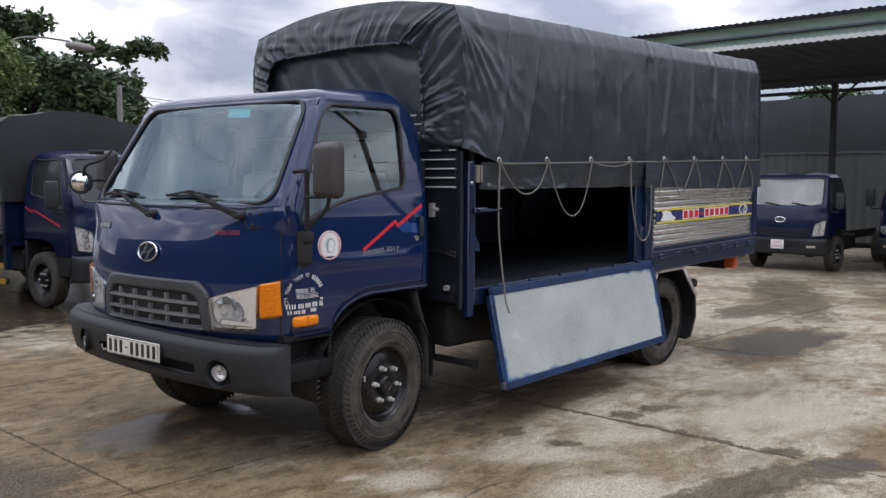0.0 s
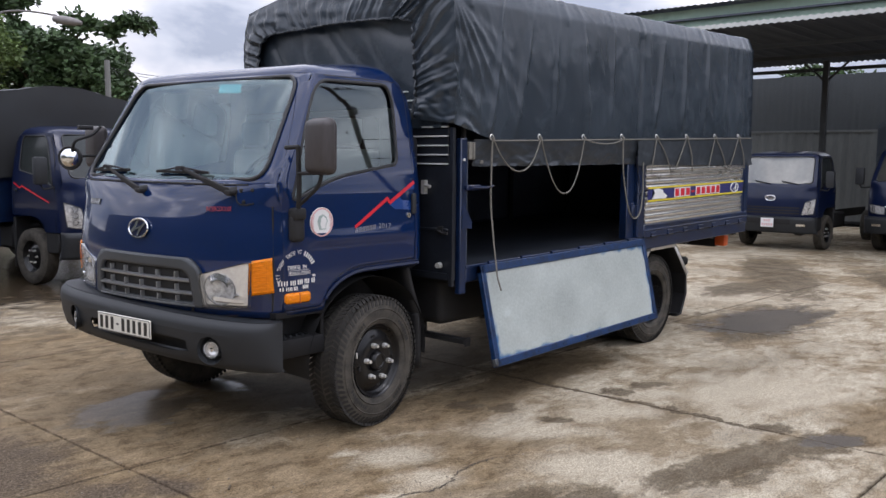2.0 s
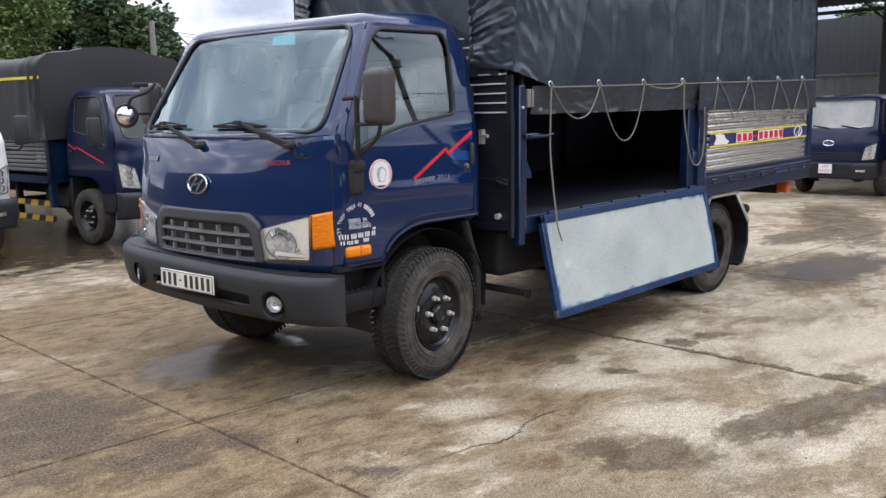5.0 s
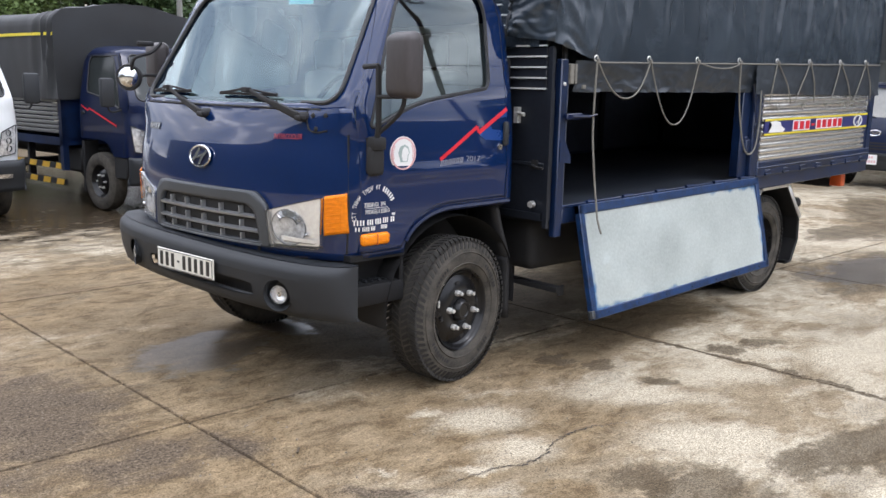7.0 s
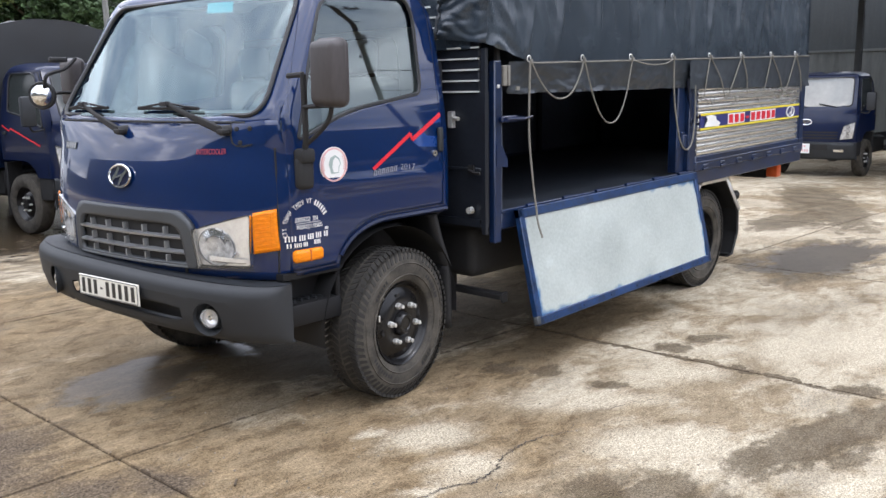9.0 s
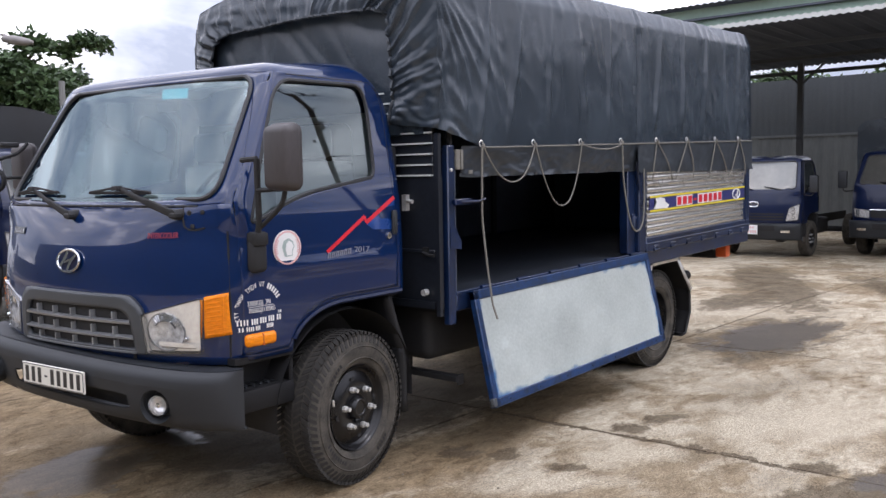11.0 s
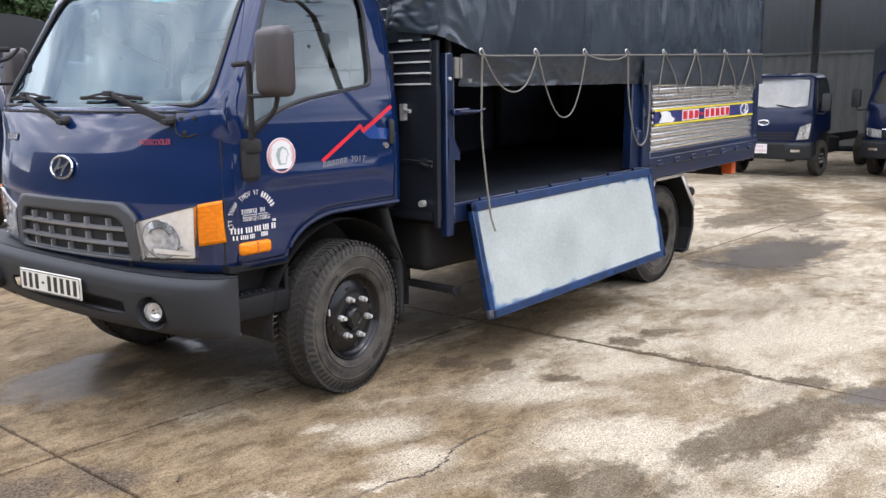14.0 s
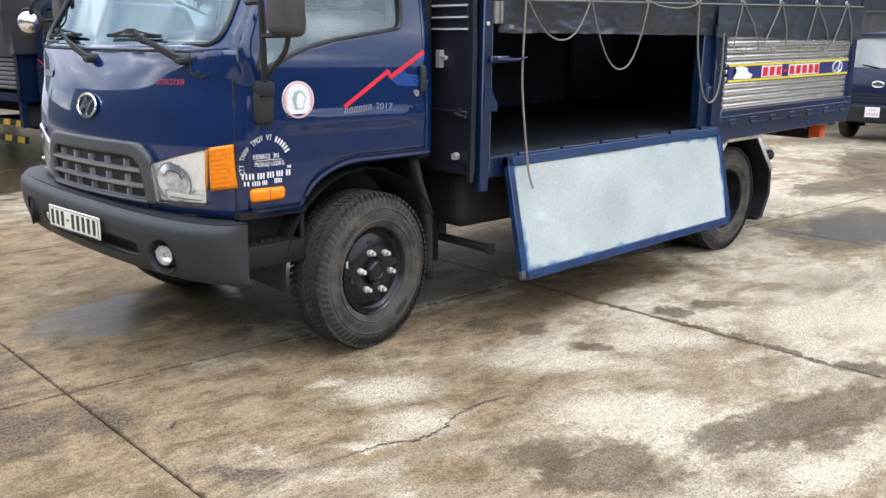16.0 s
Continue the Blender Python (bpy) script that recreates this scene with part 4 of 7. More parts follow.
HEAD = [(-0.498, 0.788), (-0.745, 0.798), (-0.761, 1.046), (-0.472, 0.963)]
IND = [(-0.758, 0.860), (-0.852, 0.878), (-0.850, 1.067), (-0.764, 1.048)]
MID = -0.045
across = lambda s, y: MID - s * y + (0.045 if s > 0 else 0.0)
for s in (-1, 1):
    hc = [(across(s, y), z) for y, z in HEAD]
    FR = lambda off, k=(1.0 if s < 0 else 0.3): (lambda y, z: front_at(y, z, off * k))
    in_at = lambda y, z, off, k=(1.0 if s < 0 else 0.3): front_at(y, z, off * k)
    lamp = part("headlight", quad_patch(hc, FR(0.003), 12, 12), GRILLE, truck, "clear headlight with bright reflector")
    # the housing's walls, deepest at the inner end
    wall = [in_at(across(s, y), z, 0.034) for y, z in round_poly(HEAD, 0.015)]
    deep = [in_at(across(s, y), z, 0.0) for y, z in round_poly(HEAD, 0.015)]
    bm = bmesh.new()
    a, b = [bm.verts.new(p) for p in wall], [bm.verts.new(p) for p in deep]
    for k in range(len(a)):
        bm.faces.new((a[k - 1], a[k], b[k], b[k - 1]))
    part("lamp_housing", bm, BOWL, lamp)
    # bright bezel with a large round dish, a fluted brow, swept shelves and a dark gap along its foot
    DY, DZ, RY_, RZ_ = -0.592, 0.888, 0.090, 0.086
    dish = [(DY + RY_ * math.cos(t), DZ + RZ_ * math.sin(t)) for t in span(0, 2 * math.pi, 40)[:-1]]
    part("bezel", ring_patch([(across(s, y), z) for y, z in round_poly([(-0.505, 0.800), (-0.738, 0.806), (-0.754, 1.038), (-0.482, 0.960)], 0.012)], [(across(s, y), z) for y, z in dish], lambda y, z: in_at(y, z, 0.022 + 0.005 * math.sin(9 * z + 4 * y)), 60, 3), LAMP_WHITE, lamp)
    def bowl(r, t):
        y, z = DY + RY_ * r * math.cos(t), DZ + RZ_ * r * math.sin(t)
        return in_at(across(s, y), z, 0.021 - 0.014 * math.cos(r * math.pi / 2) + 0.003 * math.sin(3 * t) * r)
    part("reflector_bowl", grid(bowl, span(0.02, 0.99, 9), span(0, 2 * math.pi, 60)), PALE_LAMP, lamp)
    part("dish_rim", tube([in_at(across(s, y), z, 0.022) for y, z in dish], 0.0035, 5, True), LENS_GREY, lamp)
    fan = bmesh.new()
    for k in range(14):
        u0, u1 = radians(38 + 8.4 * k), radians(38 + 8.4 * (k + 1))
        um = (u0 + u1) / 2
        for p, q, e, f in ((u0, um, 0.020, 0.030), (um, u1, 0.030, 0.020)):
            fan.faces.new([fan.verts.new(in_at(across(s, DY + RY_ * r * math.cos(w)), DZ + RZ_ * r * math.sin(w), o)) for w, r, o in ((p, 0.62, e), (q, 0.62, f), (q, 0.97, f - 0.004), (p, 0.97, e - 0.004))])
    part("fluted_reflector", fan, CHROME, lamp, angle=5)
    part("brow_gap", tube([in_at(across(s, DY + 0.60 * RY_ * math.cos(w)), DZ + 0.60 * RZ_ * math.sin(w), 0.024) for w in span(radians(30), radians(162), 14)], 0.0025, 5), GRILLE, lamp)
    for z0, z1, y0, y1 in ((0.850, 0.838, -0.560, -0.728),):
        part("facet", quad_patch([(across(s, y0), z0), (across(s, y1), z1), (across(s, y1), z1 - 0.016), (across(s, y0), z0 - 0.024)], FR(0.030), 8, 2), LAMP_WHITE, lamp)
        part("facet", quad_patch([(across(s, y0), z0 - 0.024), (across(s, y1), z1 - 0.016), (across(s, y1 + 0.01), z1 - 0.024), (across(s, y0 - 0.01), z0 - 0.034)], FR(0.022), 8, 2), LENS_GREY, lamp)
    c = in_at(across(s, -0.690), 0.862, 0.026)
    part("bulb_shield", lathe([(-0.014, 0.002), (-0.012, 0.008), (-0.004, 0.011), (0.006, 0.011)], 18, "x"), CHROME, lamp, m=Matrix.Translation(c) @ Matrix.Rotation(-s * radians(24), 4, "Z"))
    part("inner_trim", quad_patch([(across(s, y), z) for y, z in ((-0.500, 0.800), (-0.514, 0.801), (-0.500, 0.962), (-0.480, 0.950))], FR(0.030), 3, 6), LENS_GREY, lamp)
    lens = part("lens", quad_patch(hc, FR(0.040), 12, 12), LENS, lamp, "clear lens")
    lens.visible_shadow = False
    outer_y = lambda y, s=s: across(s, y) + (0.075 if s > 0 else 0.0)
    ind = part("indicator", join(quad_patch([(outer_y(y), z) for y, z in IND], FR(0.010), 10, 10), ring_patch(round_poly([(outer_y(y), z) for y, z in IND], 0.008), [(outer_y(-0.806 + (y + 0.806) * 0.97), 0.962 + (z - 0.962) * 0.97) for y, z in round_poly(IND, 0.008)], FR(0.008), 60, 1)), ORANGE, truck, "orange front indicator lamp")
    sk = ind.modifiers.new("skin", "SOLIDIFY")
    sk.thickness, sk.offset = 0.02, -1
    for k in range(9):
        t = (k + 0.7) / 9.4
        ends = [(IND[0][0] + (IND[3][0] - IND[0][0]) * t, IND[0][1] + (IND[3][1] - IND[0][1]) * t), (IND[1][0] + (IND[2][0] - IND[1][0]) * t, IND[1][1] + (IND[2][1] - IND[1][1]) * t)]
        part("lens_rib", tube([front_at(outer_y(ends[0][0] + (ends[1][0] - ends[0][0]) * v), ends[0][1] + (ends[1][1] - ends[0][1]) * v, 0.0105) for v in span(0.10, 0.70, 5)], 0.003, 5), ORANGE, ind)
    part("lens_rib", tube([front_at(outer_y(IND[0][0] + (IND[1][0] - IND[0][0]) * 0.74 + (IND[3][0] - IND[0][0]) * v), 0.873 + 0.180 * v, 0.0105) for v in span(0.05, 0.95, 6)], 0.003, 5), ORANGE, ind)
    mk = part("side_marker", box(-0.628, -0.456, *sorted((s * 0.925, s * 0.962)), 0.812, 0.872, 0.018, 3), ORANGE, truck, "orange side marker lamp")
    part("marker_seam", box(-0.542, -0.536, *sorted((s * 0.955, s * 0.9635)), 0.815, 0.869), mat("dark orange seam", (0.5, 0.1, 0.01)), mk)

FR = lambda off: (lambda y, z: front_at(y, z, off))
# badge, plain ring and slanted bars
bc = front_at(0, 1.187, 0.0)
b_right = (front_at(-0.06, 1.187) - front_at(0.06, 1.187)).normalized()
b_up = (front_at(0, 1.23) - front_at(0, 1.14)).normalized()
b_out = b_right.cross(b_up).normalized()
tilt_b = Matrix.Translation(bc) @ Matrix((-b_out, -b_right, b_out.cross(b_right))).transposed().to_4x4()
badge = part("badge", tube([(-0.012, 0.090 * math.cos(a), 0.054 * math.sin(a)) for a in span(0, 2 * math.pi, 40)[:-1]], 0.0065, 6, True), CHROME, truck, "chrome oval badge", m=tilt_b)
part("badge_back", disc((-0.004, 0, 0), 0.086, 0.051, AHEAD, 36, 0.004), PAINT_DARK, badge, m=tilt_b)
for shape in ([(-0.067, -0.025), (-0.051, -0.034), (-0.018, 0.000), (0.002, 0.042), (-0.014, 0.045), (-0.037, 0.007)], [(-0.004, -0.045), (0.012, -0.042), (0.035, -0.005), (0.067, 0.025), (0.053, 0.034), (0.016, 0.002)], [(-0.031, -0.007), (-0.022, -0.013), (0.031, 0.005), (0.022, 0.012)]):
    part("badge_bar", flat_shape(shape, (-0.009, 0, 0), AHEAD, 0.008), CHROME, badge, m=tilt_b)
name_strip = part("model_plate", quad_patch([(0.66, 1.302), (0.50, 1.302), (0.50, 1.338), (0.66, 1.338)], FR(0.004), 8, 1), GRILLE, truck, "small grey name strip")
for k in range(5):
    y = 0.645 - 0.030 * k
    part("name_bar", quad_patch([(y, 1.306), (y - 0.018, 1.306), (y - 0.018, 1.334), (y, 1.334)], FR(0.006), 1, 1), LENS_GREY, name_strip)
nrm = (Vector(front_at(-0.59, 1.318, 0.01)) - Vector(front_at(-0.59, 1.318, 0.0001))).normalized()
rt = (Vector(front_at(-0.66, 1.320)) - Vector(front_at(-0.52, 1.316))).normalized()
lettering("hood_lettering", "INTERCOOLER", 0.036, front_at(-0.590, 1.318, 0.006), (rt, nrm.cross(rt), nrm), FADED_RED, truck, 0.72)
# bonnet hinge cover with studs
part("cover_groove", tube([front_at(y, z, 0.002) for y, z in ((-0.672, 1.448), (-0.682, 1.395), (-0.694, 1.362), (-0.715, 1.348), (-0.750, 1.345), (-0.790, 1.356))], 0.0045, 5), BLACK, truck)
part("hinge_cover", quad_patch([(-0.705, 1.352), (-0.850, 1.360), (-0.838, 1.462), (-0.675, 1.446)], FR(0.003), 6, 6), PAINT, truck)
for y, z in ((-0.709, 1.423), (-0.776, 1.426), (-0.734, 1.363)):
    c = front_at(y, z, 0.0)
    part("stud", lathe([(-0.012, 0.002), (-0.010, 0.010), (0.004, 0.012)], 14, "x"), BLACK, truck, m=Matrix.Translation(c) @ Matrix.Rotation(radians(40), 4, "Z"))
part("bonnet_seam", tube([front_at(u * half_w(1.452), 1.452, 0.001) for u in span(-0.80, 0.80, 40)], 0.006, 5), BLACK, truck)

# wipers
for pivot, tip, b0, b1 in (((-0.655, 1.409), (-0.234, 1.520), (-0.005, 1.508), (-0.452, 1.506)), ((0.055, 1.397), (0.504, 1.520), (0.696, 1.506), (0.274, 1.510))):
    p, q = front_at(*pivot, 0.03), front_at(*tip, 0.035)
    way = (q - p).normalized()
    flat_arm = tube(smooth_line([p, p.lerp(q, 0.40) + Vector((-0.014, 0, 0.006)), p.lerp(q, 0.46) + Vector((-0.014, 0, 0.006)), q], 5), 0.021, 8, r2=0.012)
    for v in flat_arm.verts:
        k = max(0.0, min(1.0, (v.co - p).dot(way) / (q - p).length))
        mid_p = p.lerp(q, k)
        v.co.x = mid_p.x - 0.012 * math.sin(k * math.pi) + (v.co.x - mid_p.x) * 0.45
    wiper = part("wiper", flat_arm, BLACK, truck, "black windscreen wiper")
    e, g = front_at(*b0, 0.014), front_at(*b1, 0.014)
    hump = [e.lerp(g, t) + Vector((-0.010 * math.sin(t * math.pi), 0, 0.004 + 0.020 * math.sin(t * math.pi) ** 2)) for t in span(0, 1, 10)]
    part("wiper_blade", join(tube([e, g], 0.0085, 5), tube(hump, 0.006, 5), *[tube([e.lerp(g, a), hump[int(10 * a)]], 0.005, 4) for a in (0.2, 0.8)], box(q.x - 0.02, q.x + 0.012, q.y - 0.03, q.y + 0.03, q.z - 0.014, q.z + 0.010, 0.004)), BLACK, wiper)
    part("wiper_pivot", join(lathe([(-0.03, 0.004), (-0.03, 0.022), (0.03, 0.026)], 14, "x", p + Vector((0.02, 0, 0))), box(p.x - 0.015, p.x + 0.02, p.y - 0.028, p.y + 0.030, p.z - 0.016, p.z + 0.008, 0.005)), BLACK, wiper)

# bumper
ZB, XB = (0.493, 0.515, 0.60, 0.70, 0.740, 0.765), (-0.990, -1.02, -1.045, -1.058, -1.05, -1.018)
BW, BD = 0.965, 0.25


def bump_x(z):
    return float(np.interp(z, ZB, XB))


def lean(y):
    """The bumper hangs a little lower on the driver's side."""
    return 0.03 * (y - 0.4)


def bumper_at(y, z, off=0.0):
    r = min(abs(y) / BW, 0.9999)
    x = bump_x(z) + BD * (1 - (1 - r**2.5) ** (1 / 2.5)) + SKEW * y
    p = Vector((x, y, z + lean(y)))
    if off:
        a, b = bumper_at(y - 0.01, z), bumper_at(y + 0.01, z)
        t = (b - a).normalized()
        p += Vector((-t.y, t.x, 0)) * off if t.y > 0 else Vector((t.y, -t.x, 0)) * off
    return p


def bumper_loop(phi, z):
    if abs(phi) <= 1:
        a = phi * math.pi / 2
        y = BW * math.copysign(abs(math.sin(a)) ** (2 / 2.5), phi)
        return Vector((bump_x(z) + BD * (1 - abs(math.cos(a)) ** (2 / 2.5)) + SKEW * y, y, z + lean(y)))
    y = math.copysign(BW, phi)
    x, end = bump_x(z) + BD + SKEW * y, -1.045 + BD + SKEW * y + 0.030
    return Vector((x + (end - x) * min(1.0, (abs(phi) - 1) / 0.08), y, z + lean(y)))


MZ = -0.068
mouth = round_poly([(MZ - 0.445, 0.556), (MZ + 0.445, 0.556), (MZ + 0.445, 0.643), (MZ - 0.445, 0.643)], 0.02)
RIM_Z = [0.69, 0.715, 0.735, 0.750, 0.765]
ledge = lambda y, v: bumper_at(y, 0.765) + Vector((v, 0, 0.004))
shell = join(
    ring_patch([(MZ - 0.50, 0.493), (MZ + 0.50, 0.493), (MZ + 0.50, 0.69), (MZ - 0.50, 0.69)], mouth, bumper_at, 90, 3),
    grid(bumper_at, span(MZ - 0.50, MZ + 0.50, 30), RIM_Z), grid(ledge, span(MZ - 0.50, MZ + 0.50, 30), [0, 0.12]))
FOG_Y, FOG_Z = 0.627, 0.602
for s in (-1, 1):
    fy, y_in, y_out = -0.052 + s * FOG_Y, MZ + s * 0.50, s * 0.80
    fr = [(fy + s * 0.066 * math.cos(a), FOG_Z + 0.074 * math.sin(a)) for a in span(0, 2 * math.pi, 30)[:-1]]
    shell = join(shell, ring_patch([(y_in, 0.493), (y_out, 0.493), (y_out, 0.69), (y_in, 0.69)], fr, bumper_at, 60, 3),
                 grid(bumper_at, span(y_in, y_out, 12), RIM_Z), grid(ledge, span(y_in, y_out, 12), [0, 0.10]))

    def wing(t, z, s=s):
        a0 = math.asin((0.80 / BW) ** (2.5 / 2)) / (math.pi / 2)
        return bumper_loop(s * (a0 + (1.08 - a0) * t), z)
    shell = join(shell, grid(wing, span(0, 1, 24), [0.493, 0.515, 0.55, 0.6, 0.65] + RIM_Z),
                 grid(lambda t, v: wing(t, 0.765) + Vector((0.10 * v * (1 - t), -s * 0.12 * v, 0.003)), span(0, 1, 24), [0, 1]),
                 grid(lambda v, z: wing(1, z) + Vector((0.012 * math.sin(v * math.pi / 2), -s * 0.05 * v, 0)), span(0, 1, 4), [0.493, 0.515, 0.6] + RIM_Z))
bmesh.ops.remove_doubles(shell, verts=shell.verts, dist=0.0015)
bumper = part("bumper", shell, PLASTIC, truck, "dark grey plastic front bumper", 40)
sk = bumper.modifiers.new("skin", "SOLIDIFY")
sk.thickness, sk.offset, sk.use_rim = 0.008, -1, False
part("mouth_back", grid(lambda y, z: bumper_at(y, z) + Vector((0.07, 0, 0)), span(MZ - 0.50, MZ + 0.50, 20), [0.53, 0.67]), BLACK, bumper)
part("mouth_lip", join(*[tube([bumper_at(y, z) + Vector((0.018, 0, d)) for y in span(MZ - 0.445, MZ + 0.445, 24)], 0.012, 6) for z, d in ((0.556, 0.003), (0.643, -0.003))]), PLASTIC, bumper)
for s in (-1, 1):
    c = bumper_at(-0.052 + s * FOG_Y, FOG_Z)
    turn = Matrix.Translation(c) @ Matrix.Rotation(-s * radians(20 if s > 0 else 26), 4, "Z")
    part("fog_recess", lathe([(-0.004, 0.080), (0.01, 0.074), (0.05, 0.058), (0.06, 0.0)], 32, "x"), PLASTIC, bumper, m=turn)
    fog = part("fog_lamp", lathe([(0.045, 0.050), (0.012, 0.050), (0.004, 0.046), (0.012, 0.042)], 32, "x"), CHROME, bumper, "round fog lamp", m=turn)
    part("fog_reflector", lathe([(0.010, 0.042), (0.03, 0.036), (0.042, 0.018), (0.044, 0.002)], 28, "x"), LAMP_WHITE, fog, m=turn)
    part("bulb_shield", lathe([(0.006, 0.002), (0.008, 0.012), (0.03, 0.014)], 14, "x"), CHROME, fog, m=turn)
    fl = part("fog_lens", lathe([(0.010, 0.043), (-0.002, 0.036), (-0.008, 0.020), (-0.009, 0.0005)], 28, "x"), LENS, fog, m=turn)
    fl.visible_shadow = False
plate_m = Matrix.Translation((bump_x(0.64) - 0.020, -0.018, 0.636)) @ Matrix.Rotation(math.atan(-SKEW), 4, "Z")
plate = part("number_plate", box(-0.005, 0.006, -0.255, 0.255, -0.053, 0.053, 0.003), PLATE_WHITE, bumper, "white number plate with dark bars", m=plate_m)
part("plate_rim", tube([(-0.005, y, z) for y, z in round_poly([(-0.250, -0.048), (0.250, -0.048), (0.250, 0.048), (-0.250, 0.048)], 0.012)], 0.0022, 5, True), DARK_PRINT, plate, m=plate_m)
for k in range(9):
    y = 0.212 - 0.053 * k
    if k == 3:
        part("plate_bar", box(-0.0065, -0.004, y - 0.010, y + 0.010, -0.006, 0.004), DARK_PRINT, plate, m=plate_m)
    else:
        part("plate_bar", box(-0.0065, -0.004, y - 0.0135, y + 0.0135, -0.037, 0.037), DARK_PRINT, plate, m=plate_m)

# step and skirts under the doors
for s in (-1, 1):
    a, b = sorted((s * 0.60, s * 0.925))
    front = -0.675 if s < 0 else -0.86
    out = lambda y0, y1, s=s: sorted((s * y0, s * y1))
    part("step_well", join(box(front, -0.335, *out(0.885, 0.925), 0.505, 0.610, 0.010, 2), box(front, -0.335, *out(0.78, 0.905), 0.590, 0.612), box(front, -0.335, *out(0.775, 0.800), 0.50, 0.80), box(-0.360, -0.335, *out(0.79, 0.920), 0.505, 0.775, 0.006), box(front, -0.335, *out(0.79, 0.925), 0.735, 0.765)), WELL, truck, "black cab step")
    part("step_tread", join(*[box(front + 0.02 + 0.021 * k, front + 0.032 + 0.021 * k, *out(0.815 + 0.03 * (k % 2), 0.855 + 0.03 * (k % 2)), 0.611, 0.617) for k in range(14)]), PLASTIC, truck)
    arch = []
    for ang in span(-8, 188, 22):
        t = radians(ang)
        arch.append((0.02 + 0.475 * math.cos(t), 0.43 + 0.475 * math.sin(t)))
    part("wheel_arch", grid(lambda k, y: (arch[int(k)][0], s * y, min(arch[int(k)][1], 0.935)), list(range(len(arch))), [0.55, 0.93]), BLACK, truck, "black wheel arch liner")
    flap_pts = [(0.36, 0.93), (0.40, 0.80), (0.455, 0.66), (0.47, 0.60), (0.47, 0.27)]
    mud = bmesh.new()
    rows = [[mud.verts.new((p.x, s * y, p.y)) for p in smooth_line([(q[0], q[1], 0) for q in flap_pts], 4)] for y in (0.68, 0.74, 0.86, 0.915)]
    for p, q in zip(rows, rows[1:]):
        for k in range(len(p) - 1):
            mud.faces.new((p[k], p[k + 1], q[k + 1], q[k]))
    mg = part("mudguard", mud, BLACK, truck, "black rubber mudguard")
    sk = mg.modifiers.new("skin", "SOLIDIFY")
    sk.thickness = 0.03


# wheels
def wheel(x, y, s, dual=False, steer=0.0):
    """A road wheel: dusty tyre, black rim, bright nuts. s: the side its face looks to."""
    R, W2 = 0.392, 0.105
    root = Matrix.Translation((x, y, R)) @ Matrix.Rotation(radians(steer), 4, "Z") @ (Matrix.Identity(4) if s < 0 else Matrix.Rotation(math.pi, 4, "Z"))
    rim = part("wheel", lathe([(-0.085, 0.222), (-0.098, 0.219), (-0.094, 0.212)] +
                              ([(-0.080, 0.206), (-0.066, 0.198), (-0.062, 0.188), (-0.072, 0.168), (-0.084, 0.145), (-0.088, 0.125), (-0.088, 0.072), (-0.080, 0.062), (-0.112, 0.056), (-0.120, 0.048), (-0.118, 0.036), (-0.112, 0.032), (-0.112, 0.0)] if not dual else
                               [(-0.060, 0.205), (-0.040, 0.196), (0.02, 0.185), (0.06, 0.16), (0.075, 0.12), (0.075, 0.09), (0.02, 0.085), (0.01, 0.06), (0.01, 0.0)]), 56), RIM, truck, "black steel wheel", 40, root)
    prof = []
    for a, r in ((-0.088, 0.222), (-0.104, 0.235), (-0.110, 0.27), (-0.112, 0.30), (-0.107, 0.335), (-0.098, 0.358), (-0.086, 0.378), (-0.07, 0.386), (-0.035, 0.391), (0, 0.392), (0.035, 0.391), (0.07, 0.386), (0.086, 0.378), (0.107, 0.335), (0.112, 0.29), (0.1, 0.235), (0.088, 0.222)):
        prof.append((a, r))
    tyre = lathe(prof, 72)
    part("tyre", tyre, RUBBER, rim, "dusty worn tyre", 50, root)
    tread = bmesh.new()
    for k in range(72):
        t = 2 * math.pi * k / 72
        for a0, a1, sk_ in ((-0.099, -0.058, 0.03), (-0.050, -0.008, -0.03), (0.006, 0.048, 0.03), (0.056, 0.098, -0.03)):
            c = []
            for a, dt in ((a0, sk_), (a1, -sk_), (a1, -sk_ + 0.058), (a0, sk_ + 0.058)):
                r0 = 0.392 - 0.20 * max(0, abs(a) - 0.06) ** 1.2
                for rr in (r0 - 0.012, r0 + 0.003):
                    c.append(tread.verts.new((rr * math.cos(t + dt), a, rr * math.sin(t + dt))))
            tread.faces.new((c[1], c[3], c[5], c[7]))
            for i in range(4):
                j = (i + 1) % 4
                tread.faces.new((c[2 * i], c[2 * j], c[2 * j + 1], c[2 * i + 1]))
    # shoulder blocks
    for k in range(64):
        t = 2 * math.pi * k / 64
        lo, hi = [], []
        for r, a in ((0.338, -0.105), (0.377, -0.086)):
            for dt in (0.0, 0.052):
                w = t + dt + (0.377 - r) * 1.2
                lo.append(tread.verts.new((r * math.cos(w), a + 0.004, r * math.sin(w))))
                hi.append(tread.verts.new((r * math.cos(w), a - 0.0045, r * math.sin(w))))
        tread.faces.new((hi[0], hi[1], hi[3], hi[2]))
        for i, j in ((0, 1), (1, 3), (3, 2), (2, 0)):
            tread.faces.new((lo[i], lo[j], hi[j], hi[i]))
    part("tread", tread, TREAD, rim, m=root)
    marks = bmesh.new()
    for start, count in ((0.3, 8), (2.1, 6), (3.6, 9), (5.2, 5)):
        for k in range(count):
            t, hgt = start + 0.075 * k, 0.009 if k % 3 else 0.011
            v = []
            for dt in (0.0, 0.048):
                for r in (0.287 - hgt, 0.287 + hgt):
                    v.append(marks.verts.new((r * math.cos(t + dt), -0.1135, r * math.sin(t + dt))))
            marks.faces.new((v[0], v[1], v[3], v[2]))
